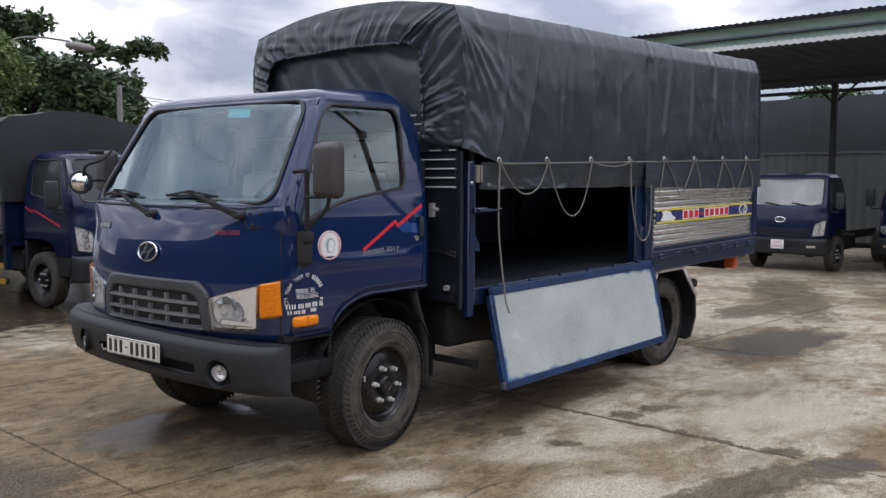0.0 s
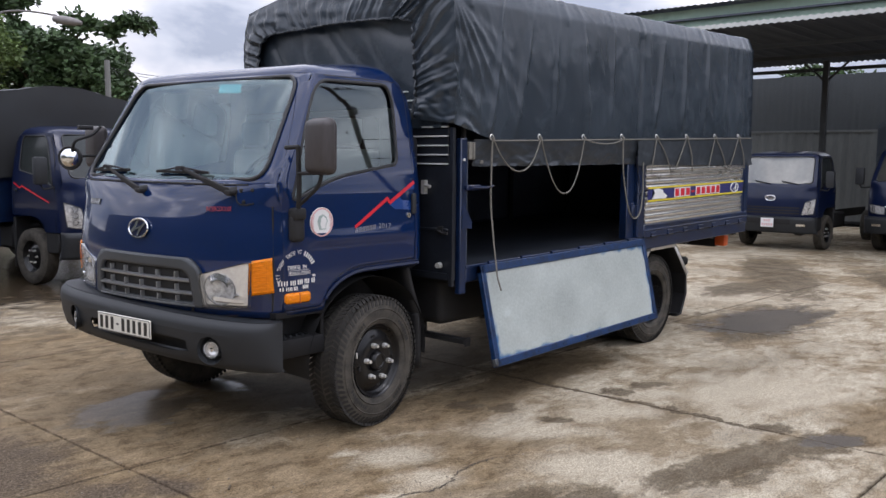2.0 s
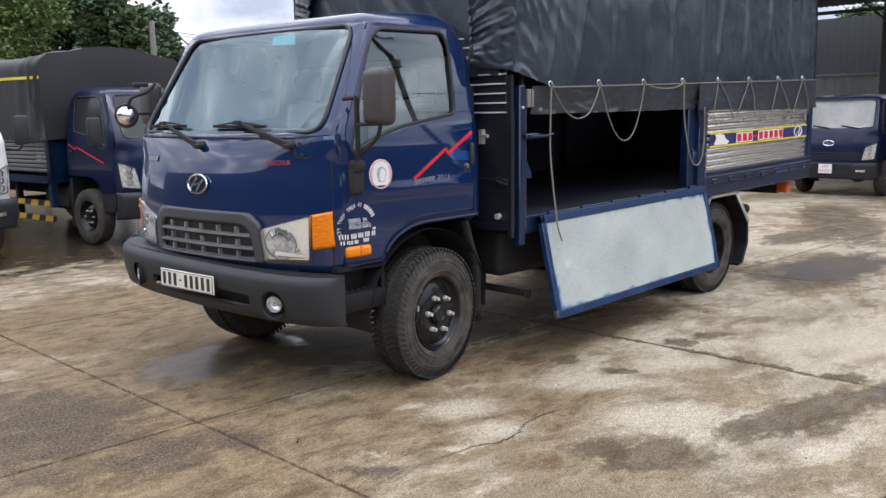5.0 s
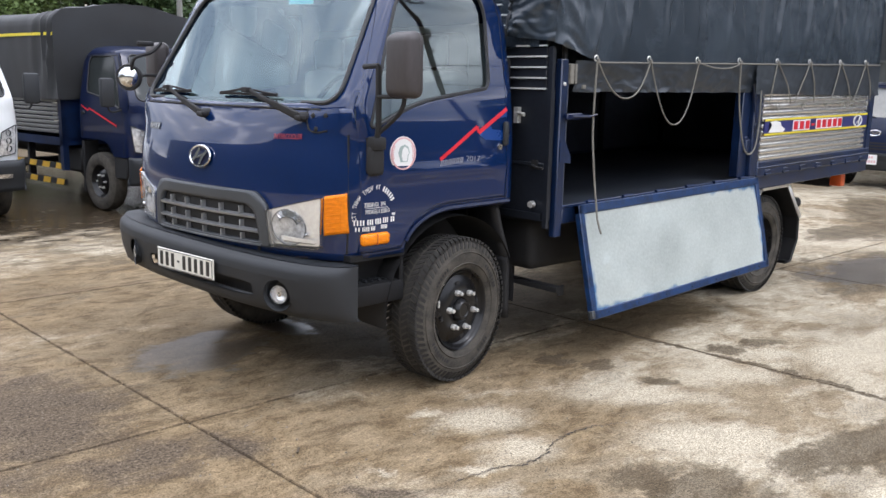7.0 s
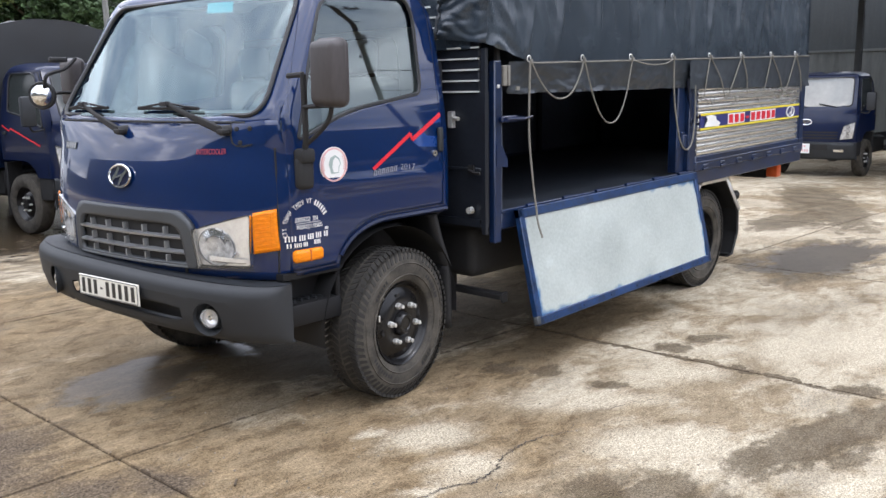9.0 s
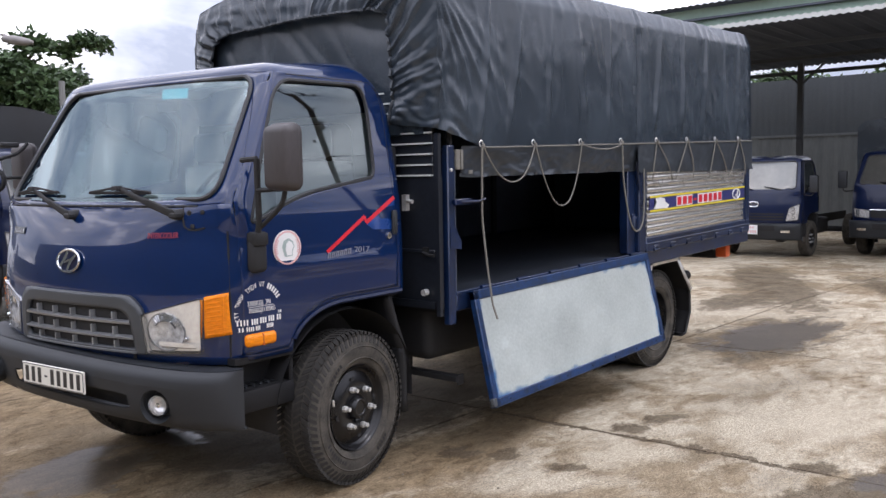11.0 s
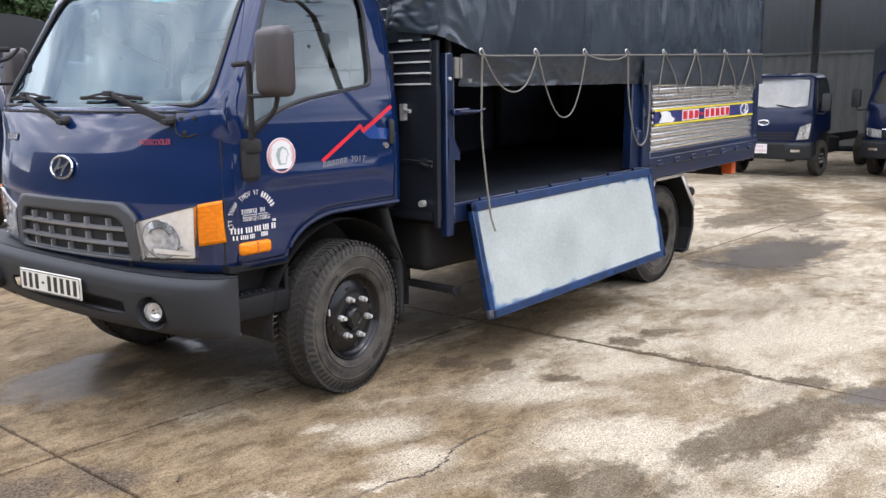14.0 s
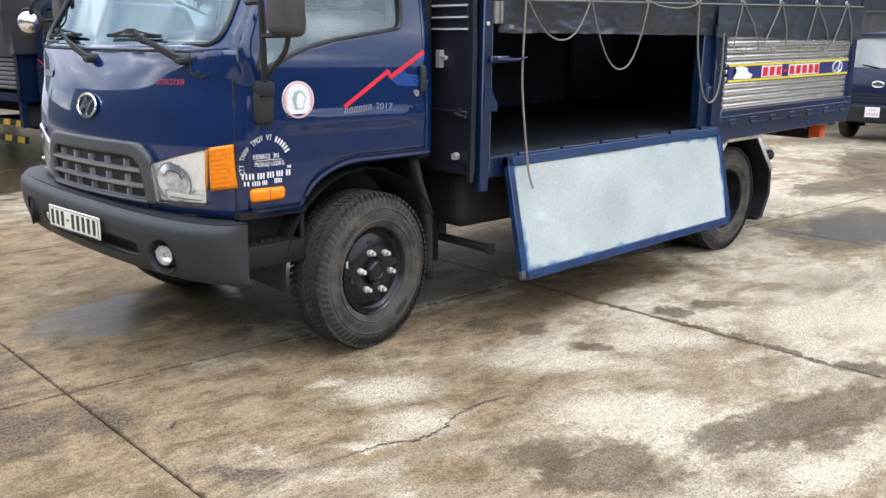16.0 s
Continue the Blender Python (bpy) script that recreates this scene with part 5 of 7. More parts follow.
    part("sidewall_print", marks, BLACK, rim, m=root)["kind"] = "stuff"
    for r in (0.258, 0.318):
        part("sidewall_rib", lathe([(-0.110, r - 0.004), (-0.1145, r), (-0.110, r + 0.004)], 56), RUBBER, rim, m=root)
    for k in range(6):
        t = 2 * math.pi * (k - 0.15) / 6
        nut = lathe([(-0.086, 0.0165), (-0.108, 0.0165), (-0.110, 0.012), (-0.130, 0.011), (-0.132, 0.0)] if not dual else [(0.075, 0.016), (0.05, 0.016), (0.04, 0.01), (0.03, 0.0)], 6)
        part("wheel_nut", nut, ZINC, rim, "bright wheel nut", m=root @ Matrix.Translation((0.106 * math.cos(t), 0, 0.106 * math.sin(t))))
    if not dual:
        for k in range(4):
            t = 2 * math.pi * (k + 0.1) / 4
            part("hand_hole", lathe([(-0.0845, 0.017), (-0.0845, 0.016), (-0.084, 0.0)], 18), BLACK, rim, m=root @ Matrix.Translation((0.148 * math.cos(t), 0.0, 0.148 * math.sin(t))))
        part("valve", tube([(-0.14, -0.075, 0.16), (-0.165, -0.10, 0.165)], 0.005, 6), ZINC, rim, m=root)
        part("balance_weight", box(-0.205, -0.195, -0.106, -0.092, 0.05, 0.085, 0.003), ZINC, rim, m=root)
    return rim


wheel(0.034, -0.862, -1, False, 8.0)
wheel(-0.14, 0.735, 1)
wheel(3.375, -0.885, -1, True)
wheel(3.375, -0.63, 1, False)
wheel(3.375, 0.885, 1, True)
wheel(3.375, 0.63, -1, False)

# running gear
frame_rail = join(*[box(-0.82, 4.2, s * 0.38 - 0.03, s * 0.38 + 0.03, 0.64, 0.80) for s in (-1, 1)], *[box(x, x + 0.08, -0.38, 0.38, 0.64, 0.76) for x in (-0.8, 0.9, 2.0, 2.7, 4.1)])
part("chassis", frame_rail, BLACK, truck, "black ladder chassis")
part("axle", join(tube([(0, -0.80, 0.39), (0, 0.80, 0.39)], 0.05, 10), tube([(3.375, -0.75, 0.39), (3.375, 0.75, 0.39)], 0.07, 12), lathe([(-0.16, 0.05), (-0.12, 0.15), (0, 0.18), (0.12, 0.15), (0.16, 0.05)], 24, "y", (3.375, 0, 0.39)),
                  tube([(0.3, 0, 0.6), (3.2, 0, 0.42)], 0.045, 10)), BLACK, truck)
for x in (0.0, 3.375):
    for s in (-1, 1):
        part("leaf_spring", tube(smooth_line([(x - 0.6, s * 0.40, 0.60), (x, s * 0.40, 0.44), (x + 0.6, s * 0.40, 0.60)], 6), 0.03, 4), BLACK, truck)
part("engine", join(box(-0.75, 0.35, -0.32, 0.32, 0.45, 0.98, 0.05, 2), box(0.35, 0.95, -0.22, 0.22, 0.48, 0.8, 0.05, 2), box(-0.88, -0.78, -0.45, 0.45, 0.55, 0.95)), BLACK, truck)
part("fuel_tank", box(0.70, 1.55, -0.88, -0.46, 0.50, 0.84, 0.06, 3), BLACK, truck, "dark fuel tank")
part("under_step", join(box(0.74, 0.80, -1.05, -0.62, 0.395, 0.430, 0.005), box(0.745, 0.795, -1.06, -1.045, 0.380, 0.440, 0.004), box(0.74, 0.80, -0.66, -0.58, 0.40, 0.70)), BLACK, truck, "black steel bracket")
part("air_tank", lathe([(1.7, 0.0), (1.7, 0.10), (1.74, 0.12), (2.4, 0.12), (2.44, 0.10), (2.44, 0)], 24, "x", (0, 0.62, 0.62)), BLACK, truck)
part("exhaust", tube([(3.55, -0.78, 0.66), (4.12, -0.92, 0.665)], 0.042, 14), BLACK, truck, "black exhaust tail pipe")
part("tail_lamp_panel", box(4.90, 4.98, -0.86, -0.40, 0.74, 0.86, 0.01), BLACK, truck)
part("tail_lamp", box(4.89, 4.99, -0.965, -0.86, 0.755, 0.865, 0.012, 2), mat("orange red lamp lens", (0.75, 0.13, 0.03), 0.3, var=0.1), truck, "orange tail lamp")

# mirrors
def mirror(s):
    o = s * 0.955
    arm = part("mirror_arm", join(
        tube([(-0.555, o, 1.24), (-0.575, o + s * 0.05, 1.38), (-0.585, o + s * 0.06, 1.66)], 0.014, 8),
        tube([(-0.585, o + s * 0.06, 1.52), (-0.56, o + s * 0.20, 1.525)], 0.010, 8),
        tube(smooth_line([(-0.565, o + s * 0.02, 1.34), (-0.56, o + s * 0.17, 1.44), (-0.555, o + s * 0.205, 1.50), (-0.555, o + s * 0.21, 1.56)], 5), 0.011, 8),
        tube([(-0.60, o - s * 0.03, 1.655), (-0.585, o + s * 0.06, 1.66)], 0.012, 8)), BLACK, truck, "black tubular mirror arm")
    part("mirror_base", join(box(-0.605, -0.515, *sorted((o - s * 0.02, o + s * 0.035)), 1.15, 1.30, 0.025, 3), box(-0.60, -0.52, *sorted((o - s * 0.02, o + s * 0.05)), 1.27, 1.335, 0.015, 2)), BLACK, arm)
    o_x, o_y = (0.030, 0.0) if s < 0 else (0.0, 0.06)
    head = box(-0.645 + o_x, -0.545 + o_x, *sorted((s * (1.065 + o_y), s * (1.265 + o_y))), 1.515, 1.81, 0.04, 4)
    for v in head.verts:
        if v.co.x < -0.60 + o_x:
            k = 0.86
            v.co.y = s * (1.165 + o_y) + (v.co.y - s * (1.165 + o_y)) * k
            v.co.z = 1.672 + (v.co.z - 1.672) * (0.93 if v.co.z > 1.672 else 0.97)
    hd = part("mirror_head", head, MIRROR_PL, arm, "weathered dark mirror housing")
    part("mirror_glass", box(-0.556 + o_x, -0.5445 + o_x, *sorted((s * (1.105 + o_y), s * (1.225 + o_y))), 1.565, 1.77), CHROME, arm)


mirror(-1)
mirror(1)
# kerb mirrors on the far side
ball_at = Matrix.Translation((-0.84, 1.10, 1.587)) @ Matrix.Rotation(radians(42), 4, "Z")
ball = part("round_mirror", lathe([(-0.050, 0.0), (-0.047, 0.028), (-0.034, 0.050), (-0.012, 0.066), (0.0, 0.070)], 32, "x"), CHROME, truck, "round convex kerb mirror", m=ball_at)
part("mirror_ring", lathe([(-0.012, 0.066), (-0.016, 0.075), (0.0, 0.082), (0.016, 0.078), (0.034, 0.056), (0.042, 0.0)], 32, "x"), BLACK, ball, m=ball_at)
part("mirror_stay", join(tube(smooth_line([(-0.82, 1.10, 1.58), (-0.74, 1.12, 1.60), (-0.62, 1.14, 1.60)], 5), 0.010, 6), tube(smooth_line([(-0.84, 1.06, 1.63), (-0.83, 1.03, 1.70), (-0.72, 1.03, 1.74), (-0.66, 1.02, 1.80)], 6), 0.011, 6), box(-0.80, -0.70, 1.03, 1.08, 1.775, 1.805, 0.010, 2)), BLACK, ball)

# cab interior
part("dashboard", join(box(-0.70, -0.50, -0.80, 0.80, 1.28, 1.46, 0.04, 3), box(-0.66, -0.44, -0.58, -0.16, 1.40, 1.50, 0.03, 3)), DASH, truck, "grey dashboard")
wheel_c = Vector((-0.36, -0.38, 1.44))
ring = [wheel_c + Vector((0.10 * math.sin(a) * 0.9, 0.20 * math.cos(a), 0.18 * math.sin(a))) for a in span(0, 2 * math.pi, 32)[:-1]]
part("steering_wheel", join(tube(ring, 0.014, 8, True), tube([ring[0], wheel_c, ring[16]], 0.014, 6), tube([wheel_c, wheel_c + Vector((-0.14, 0, -0.16))], 0.03, 8)), BLACK, truck, "black steering wheel")
for y0, y1 in ((-0.72, -0.16), (-0.10, 0.74)):
    seat = part("seat", box(-0.22, 0.26, y0, y1, 1.05, 1.22, 0.05, 3), SEAT, truck, "grey cab seat")
    part("backrest", box(0.18, 0.32, y0, y1, 1.18, 1.66, 0.05, 3, ), SEAT, seat)
    for yc in ((y0 + y1) / 2,) if y1 - y0 < 0.7 else (y0 + 0.2, y1 - 0.2):
        part("headrest", box(0.21, 0.30, yc - 0.13, yc + 0.13, 1.68, 1.86, 0.04, 3), SEAT, seat)
part("rear_window", box(BACK - 0.014, BACK - 0.008, -0.66, 0.66, 1.48, 1.895), GLASS, truck).visible_shadow = False
part("inner_mirror", join(box(-0.40, -0.375, -0.13, 0.06, 1.93, 1.985, 0.01, 2), tube([(-0.39, -0.03, 1.98), (-0.40, -0.03, 2.06)], 0.01, 6)), BLACK, truck)

# door markings
def on_door(x, z):
    return side_at(x, z, 0.007, -1)


st = part("door_sticker", disc(on_door(-0.378, 1.248), 0.083, 0.083, NEAR, 40, 0.003), WHITE, truck, "round white door sticker with pink rim")
part("sticker_rim", tube([on_door(-0.378 + 0.075 * math.cos(a), 1.248 + 0.075 * math.sin(a)) + Vector((0, -0.003, 0)) for a in span(0, 2 * math.pi, 36)[:-1]], 0.0055, 4, True), PINK, st)
part("sticker_shape", flat_shape([(-0.020, -0.042), (0.026, -0.040), (0.030, -0.012), (0.040, 0.004), (0.030, 0.030), (0.006, 0.044), (-0.022, 0.034), (-0.034, 0.004), (-0.026, -0.020)], on_door(-0.376, 1.248) + Vector((0, -0.003, 0)), NEAR, 0.001), PALE_GREEN, st)
part("sticker_shape", flat_shape([(-0.008, -0.036), (0.020, -0.036), (0.022, -0.010), (0.032, 0.004), (0.022, 0.024), (0.004, 0.034), (-0.010, 0.020), (-0.016, -0.010)], on_door(-0.374, 1.248) + Vector((0, -0.0045, 0)), NEAR, 0.001), WHITE, st)
for k in range(26):
    a = radians(200 - k * 8.8)
    part("sticker_bar", box(-0.003, 0.003, -0.001, 0.001, -0.004, 0.004), PINK, st, m=Matrix.Translation(on_door(-0.378 + 0.064 * math.cos(a), 1.248 + 0.064 * math.sin(a)) + Vector((0, -0.0035, 0))) @ Matrix.Rotation(-(a - math.pi / 2), 4, "Y"))
bm = bmesh.new()
line = [(-0.128, 1.207), (0.142, 1.370), (0.150, 1.338), (0.374, 1.462)]
for (x0, z0), (x1, z1), w in ((line[0], line[1], 0.010), (line[1], line[2], 0.008), (line[2], line[3], 0.011)):
    d = Vector((x1 - x0, z1 - z0)).normalized()
    nn = Vector((-d.y, d.x)) * w
    n_s = 14
    row = []
    for k in range(n_s + 1):
        t = k / n_s
        x, z = x0 + (x1 - x0) * t, z0 + (z1 - z0) * t
        row.append((bm.verts.new(side_at(x + nn.x, z + nn.y, 0.0075)), bm.verts.new(side_at(x - nn.x, z - nn.y, 0.0075))))
    for p, q in zip(row, row[1:]):
        bm.faces.new((p[0], p[1], q[1], q[0]))
part("door_stripe", bm, RED, truck, "red zigzag stripe")
slant = Matrix(((1, 0, 0.25, 0), (0, 1, 0, 0), (0, 0, 1, 0), (0, 0, 0, 1)))
for k in range(6):
    part("name_bar", join(box(-0.010, 0.010, -0.0012, 0.0012, 0.008, 0.014), box(-0.010, -0.003, -0.0012, 0.0012, -0.014, 0.010), box(0.003, 0.010, -0.0012, 0.0012, -0.014, 0.010)), GREY_PRINT, truck, m=Matrix.Translation(side_at(-0.118 + 0.0275 * k, 1.190 + 0.0022 * k, 0.011)) @ slant)
lettering("year_lettering", "2017", 0.042, side_at(0.105, 1.203, 0.012), ((1, 0, 0.07), (0.16, 0, 1), (0, -1, 0)), GREY_PRINT, truck, 1.15)
fade = bmesh.new()
fade.faces.new([fade.verts.new(side_at(x, z, 0.0062)) for x, z in ((0.374, 1.452), (0.150, 1.330), (0.200, 1.300), (0.374, 1.290))])
part("door_fade", fade, BLUE_VINYL, truck, "brighter blue vinyl below the stripe")
for k, ch in enumerate("CTY TNHH TMDV VT ||||||"):
    if ch == " ":
        continue
    a = radians(196 - k * 7.6)
    way = Vector((math.sin(a), 0, -math.cos(a)))
    c = on_door(-0.540 + 0.112 * math.cos(a), 0.972 + 0.120 * math.sin(a))
    if ch == "|":
        part("print_bar", box(-0.0040, 0.0040, -0.001, 0.001, -0.0125, 0.0125), WHITE, truck, m=Matrix.Translation(c) @ Matrix.Rotation(-(a - math.pi / 2), 4, "Y"))
    else:
        lettering("arc_lettering", ch, 0.034, c, (way, Vector((math.cos(a), 0, math.sin(a))), (0, -1, 0)), WHITE, truck, 0.62)
lettering("weight_lettering", "3305KG|  3N", 0.030, on_door(-0.550, 1.010), NEAR, WHITE, truck, 0.80)
part("print_rule", box(-0.606, -0.470, -0.9535, -0.9495, 0.993, 0.995), WHITE, truck)
lettering("weight_lettering", "7925KG|11325KG", 0.028, on_door(-0.533, 0.976), NEAR, WHITE, truck, 0.72)
for x0, x1, z0, h, n_b in ((-0.655, -0.603, 0.925, 0.013, 4), (-0.594, -0.556, 0.926, 0.013, 3), (-0.548, -0.508, 0.928, 0.013, 3), (-0.500, -0.464, 0.930, 0.013, 3), (-0.452, -0.424, 0.931, 0.013, 2), (-0.648, -0.622, 0.893, 0.010, 2), (-0.616, -0.578, 0.894, 0.010, 4), (-0.572, -0.544, 0.895, 0.010, 3), (-0.510, -0.470, 0.899, 0.010, 5), (-0.444, -0.422, 0.957, 0.006, 3)):
    for k in range(n_b):
        c, w = x0 + (x1 - x0) * (k + 0.5) / n_b, (x1 - x0) / n_b * 0.28
        p = on_door(c, z0)
        part("print_bar", box(c - w, c + w, p.y - 0.001, p.y + 0.001, z0 - h, z0 + h), WHITE, truck)

# ---- load bed ----
Y0 = -1.10
bed = lambda name, bm, material, parent=None, label="", angle=35: part(name, bm, material, parent or truck, label, angle, RISE)
load_bed = bed("load_bed", box(0.60, 5.08, -1.05, 1.10, 0.86, 0.90), BED_FLOOR, None, "dark steel load bed floor")
for x in span(0.7, 4.9, 8):
    bed("cross_member", box(x, x + 0.07, -1.05, 1.05, 0.79, 0.86), BLACK, load_bed)
for y in (-0.42, 0.34):
    bed("sub_frame", box(0.6, 5.08, y, y + 0.08, 0.775, 0.855), BLACK, load_bed)
bed("side_rail", join(box(0.688, 2.96, Y0, -1.05, 0.815, 0.915, 0.006), box(0.688, 2.96, Y0 - 0.004, Y0 + 0.02, 0.905, 0.925, 0.003)), PAINT_BOX, load_bed, "blue painted bed rail")
bed("side_rail", join(box(2.96, 5.08, Y0, -1.05, 0.815, 0.925, 0.006), box(2.96, 5.08, Y0 - 0.012, Y0 + 0.02, 0.915, 1.03, 0.008), box(2.96, 5.08, Y0 - 0.016, Y0, 0.972, 0.984, 0.003)), PAINT_BOX, load_bed, "blue painted bed rail")
bed("side_rail", box(0.60, 5.08, 1.05, 1.10, 0.815, 0.925), PAINT_BOX, load_bed)
for x in span(3.12, 4.90, 6):
    bed("hinge", join(box(x - 0.04, x + 0.04, Y0 - 0.018, Y0, 0.935, 0.960, 0.004), tube([(x - 0.045, Y0 - 0.018, 0.925), (x + 0.045, Y0 - 0.018, 0.925)], 0.008, 8)), PAINT_BOX, load_bed)
for x in span(0.95, 2.75, 5):
    bed("hinge", join(tube([(x - 0.05, Y0 - 0.012, 0.925), (x + 0.05, Y0 - 0.012, 0.925)], 0.011, 8), box(x - 0.04, x + 0.04, Y0 - 0.012, Y0 + 0.01, 0.915, 0.934, 0.003)), PAINT_BOX, load_bed)
# posts
bed("corner_post", join(box(0.630, 0.690, Y0, -1.055, 0.745, 1.735, 0.006), box(0.664, 0.700, Y0 + 0.012, -1.02, 0.925, 1.72, 0.004), box(0.66, 0.70, Y0 + 0.03, -1.03, 0.82, 1.70)), PAINT_BOX, load_bed, "blue corner post")
bed("post_edge", box(0.698, 0.703, Y0 + 0.008, Y0 + 0.03, 0.925, 1.70), INNER, load_bed, "worn bare edge")
bed("post_plate", flat_shape([(-0.045, 0.0), (0.05, -0.01), (0.05, 0.03), (0.0, 0.11), (-0.045, 0.12)], (0.685, Y0 - 0.002, 1.17), NEAR, 0.004), PAINT_BOX, load_bed)
bed("latch", join(tube([(0.66, Y0 - 0.01, 1.425), (0.83, Y0 - 0.05, 1.42)], 0.010, 8), tube([(0.83, Y0 - 0.05, 1.42), (0.90, Y0 - 0.05, 1.43)], 0.006, 6), box(0.66, 0.80, Y0 - 0.03, Y0 - 0.005, 1.405, 1.44, 0.006)), PAINT_DARK, load_bed, "blue side latch")
bed("bolt", lathe([(Y0 - 0.010, 0.003), (Y0 - 0.008, 0.010), (Y0, 0.010)], 8, "y", (0.655, 0, 1.60)), ZINC, load_bed)
bed("top_hook", join(box(0.70, 0.735, Y0 - 0.006, Y0 + 0.03, 1.60, 1.71, 0.004), box(0.745, 0.765, Y0 - 0.004, Y0 + 0.03, 1.60, 1.71, 0.004)), ROPE, load_bed, "pale latch plates")
bed("middle_post", join(box(2.74, 2.86, Y0 + 0.03, -1.0, 0.925, 1.69, 0.006), box(2.86, 2.975, Y0 - 0.004, -1.0, 0.925, 1.69, 0.008), box(2.80, 2.90, Y0 + 0.01, Y0 + 0.04, 1.10, 1.20, 0.01)), PAINT_BOX, load_bed, "blue middle post")
bed("latch", join(tube([(2.84, Y0 + 0.01, 1.60), (2.885, Y0 - 0.01, 1.30)], 0.012, 8), tube([(2.885 + 0.02 * math.cos(a), Y0 - 0.012, 1.29 + 0.03 * math.sin(a)) for a in span(0, 6.28, 14)[:-1]], 0.006, 6, True), box(2.79, 2.84, Y0 + 0.015, Y0 + 0.035, 1.12, 1.22, 0.008)), PAINT_BOX, load_bed)
bed("rear_post", join(box(4.91, 5.085, Y0 - 0.006, -0.98, 0.90, 1.71, 0.008), box(4.97, 5.0, Y0 - 0.014, Y0, 1.0, 1.6, 0.004)), PAINT_BOX, load_bed, "blue rear corner post")
# far side and tail, closed
bed("far_side", box(0.60, 5.08, 1.06, 1.10, 0.90, 1.75), INNER, load_bed)
for x in span(0.62, 5.0, 4):
    bed("far_post", box(x, x + 0.06, 1.03, 1.058, 0.9, 2.6), BULK, load_bed)
bed("tailboard", box(5.05, 5.09, -1.0, 1.06, 0.90, 1.75), INNER, load_bed)
for x in (0.72, 1.8, 2.9, 4.0, 5.0):
    bed("hoop", tube(smooth_line([(x, -1.04, 1.7), (x, -1.03, 2.55), (x, -0.93, 2.66), (x, 0, 2.76), (x, 0.93, 2.66), (x, 1.03, 2.55), (x, 1.04, 1.7)], 5), 0.018, 6), BLACK, load_bed)
# bulkhead
bh = bed("bulkhead", join(box(0.585, 0.615, -1.075, 1.04, 0.84, 1.57, 0.004), box(0.575, 0.60, -1.078, -1.050, 0.80, 1.80), box(0.57, 0.60, -1.04, 1.04, 0.84, 0.88), box(0.578, 0.590, -1.04, -0.60, 1.145, 1.165, 0.003), box(0.578, 0.590, -0.72, -0.70, 0.88, 1.56, 0.003)), BULK, load_bed, "dark sheet bulkhead behind the cab")
for k in range(9):
    z = 1.575 + 0.058 * k
    bed("bulkhead_slat", box(0.585, 0.61, -1.03, 1.03, z, z + 0.05, 0.004), BULK, bh)
    bed("slat_edge", box(0.572, 0.588, -1.03, 1.03, z - 0.005, z + 0.004), ROOF_EDGE, bh, "bright slat edge")
bed("bolt", lathe([(-0.03, 0.004), (-0.03, 0.018), (0.0, 0.02)], 12, "x", (0.575, -0.98, 0.93)), ZINC, bh)
bed("hook", tube([(0.56, -0.83, 1.44), (0.56, -0.90, 1.43)], 0.012, 6), ZINC, bh)
bed("hook_plate", box(0.55, 0.58, -0.86, -0.83, 1.38, 1.47), ZINC, bh)
bed("hook", tube([(0.565, -0.97, 1.15), (0.55, -1.02, 1.14), (0.55, -1.06, 1.14)], 0.009, 6), BLACK, bh)
bed("hook_plate", box(0.565, 0.58, -1.0, -0.96, 1.13, 1.18), BLACK, bh)
bed("air_duct", box(0.46, 0.56, -0.80, -0.50, 0.90, 1.75, 0.03, 2), BLACK, load_bed)

# closed stainless side
side = bed("side_panel", box(2.975, 4.915, Y0 + 0.006, Y0 + 0.025, 1.03, 1.74), STEEL, load_bed, "ribbed stainless steel side panel")
for z in span(1.035, 1.70, 14):
    bed("slat", box(2.975, 4.915, Y0 - 0.016, Y0 + 0.008, z, z + 0.034, 0.010, 2), STEEL, side)
dec = bed("decal_strip", box(2.99, 4.905, Y0 - 0.023, Y0 - 0.017, 1.222, 1.336), NAVY, side, "navy strip with yellow edges")
for z in (1.222, 1.328):
    bed("decal_line", box(2.99, 4.905, Y0 - 0.026, Y0 - 0.022, z - 0.003, z + 0.012), YELLOW, dec)
for k in range(9):
    x = 3.50 + 0.103 * k
    if k == 3:
        bed("decal_bar", box(x - 0.03, x + 0.03, Y0 - 0.0275, Y0 - 0.022, 1.268, 1.286), RED, dec)
        continue
    bed("decal_outline", box(x - 0.047, x + 0.047, Y0 - 0.0255, Y0 - 0.022, 1.238, 1.320, 0.0), WHITE, dec)
    bed("decal_bar", box(x - 0.034, x + 0.034, Y0 - 0.028, Y0 - 0.022, 1.247, 1.311), RED, dec)
bed("decal_shape", flat_shape([(-0.14, -0.04), (0.10, -0.045), (0.13, -0.02), (0.06, 0.005), (0.05, 0.03), (-0.02, 0.045), (-0.12, 0.04), (-0.09, 0.01)], (3.19, Y0 - 0.024, 1.280), NEAR, 0.002), WHITE, dec)
bed("decal_ring", tube([(4.70 + 0.085 * math.cos(a), Y0 - 0.026, 1.279 + 0.046 * math.sin(a)) for a in span(0, 6.2832, 28)[:-1]], 0.006, 4, True), WHITE, dec)
bed("decal_shape", flat_shape([(-0.05, -0.034), (-0.03, -0.034), (-0.01, -0.004), (0.02, 0.002), (0.028, 0.034), (0.05, 0.034), (0.032, -0.034), (0.012, -0.034), (0.018, -0.008), (-0.012, -0.014)], (4.70, Y0 - 0.024, 1.279), NEAR, 0.002), WHITE, dec)

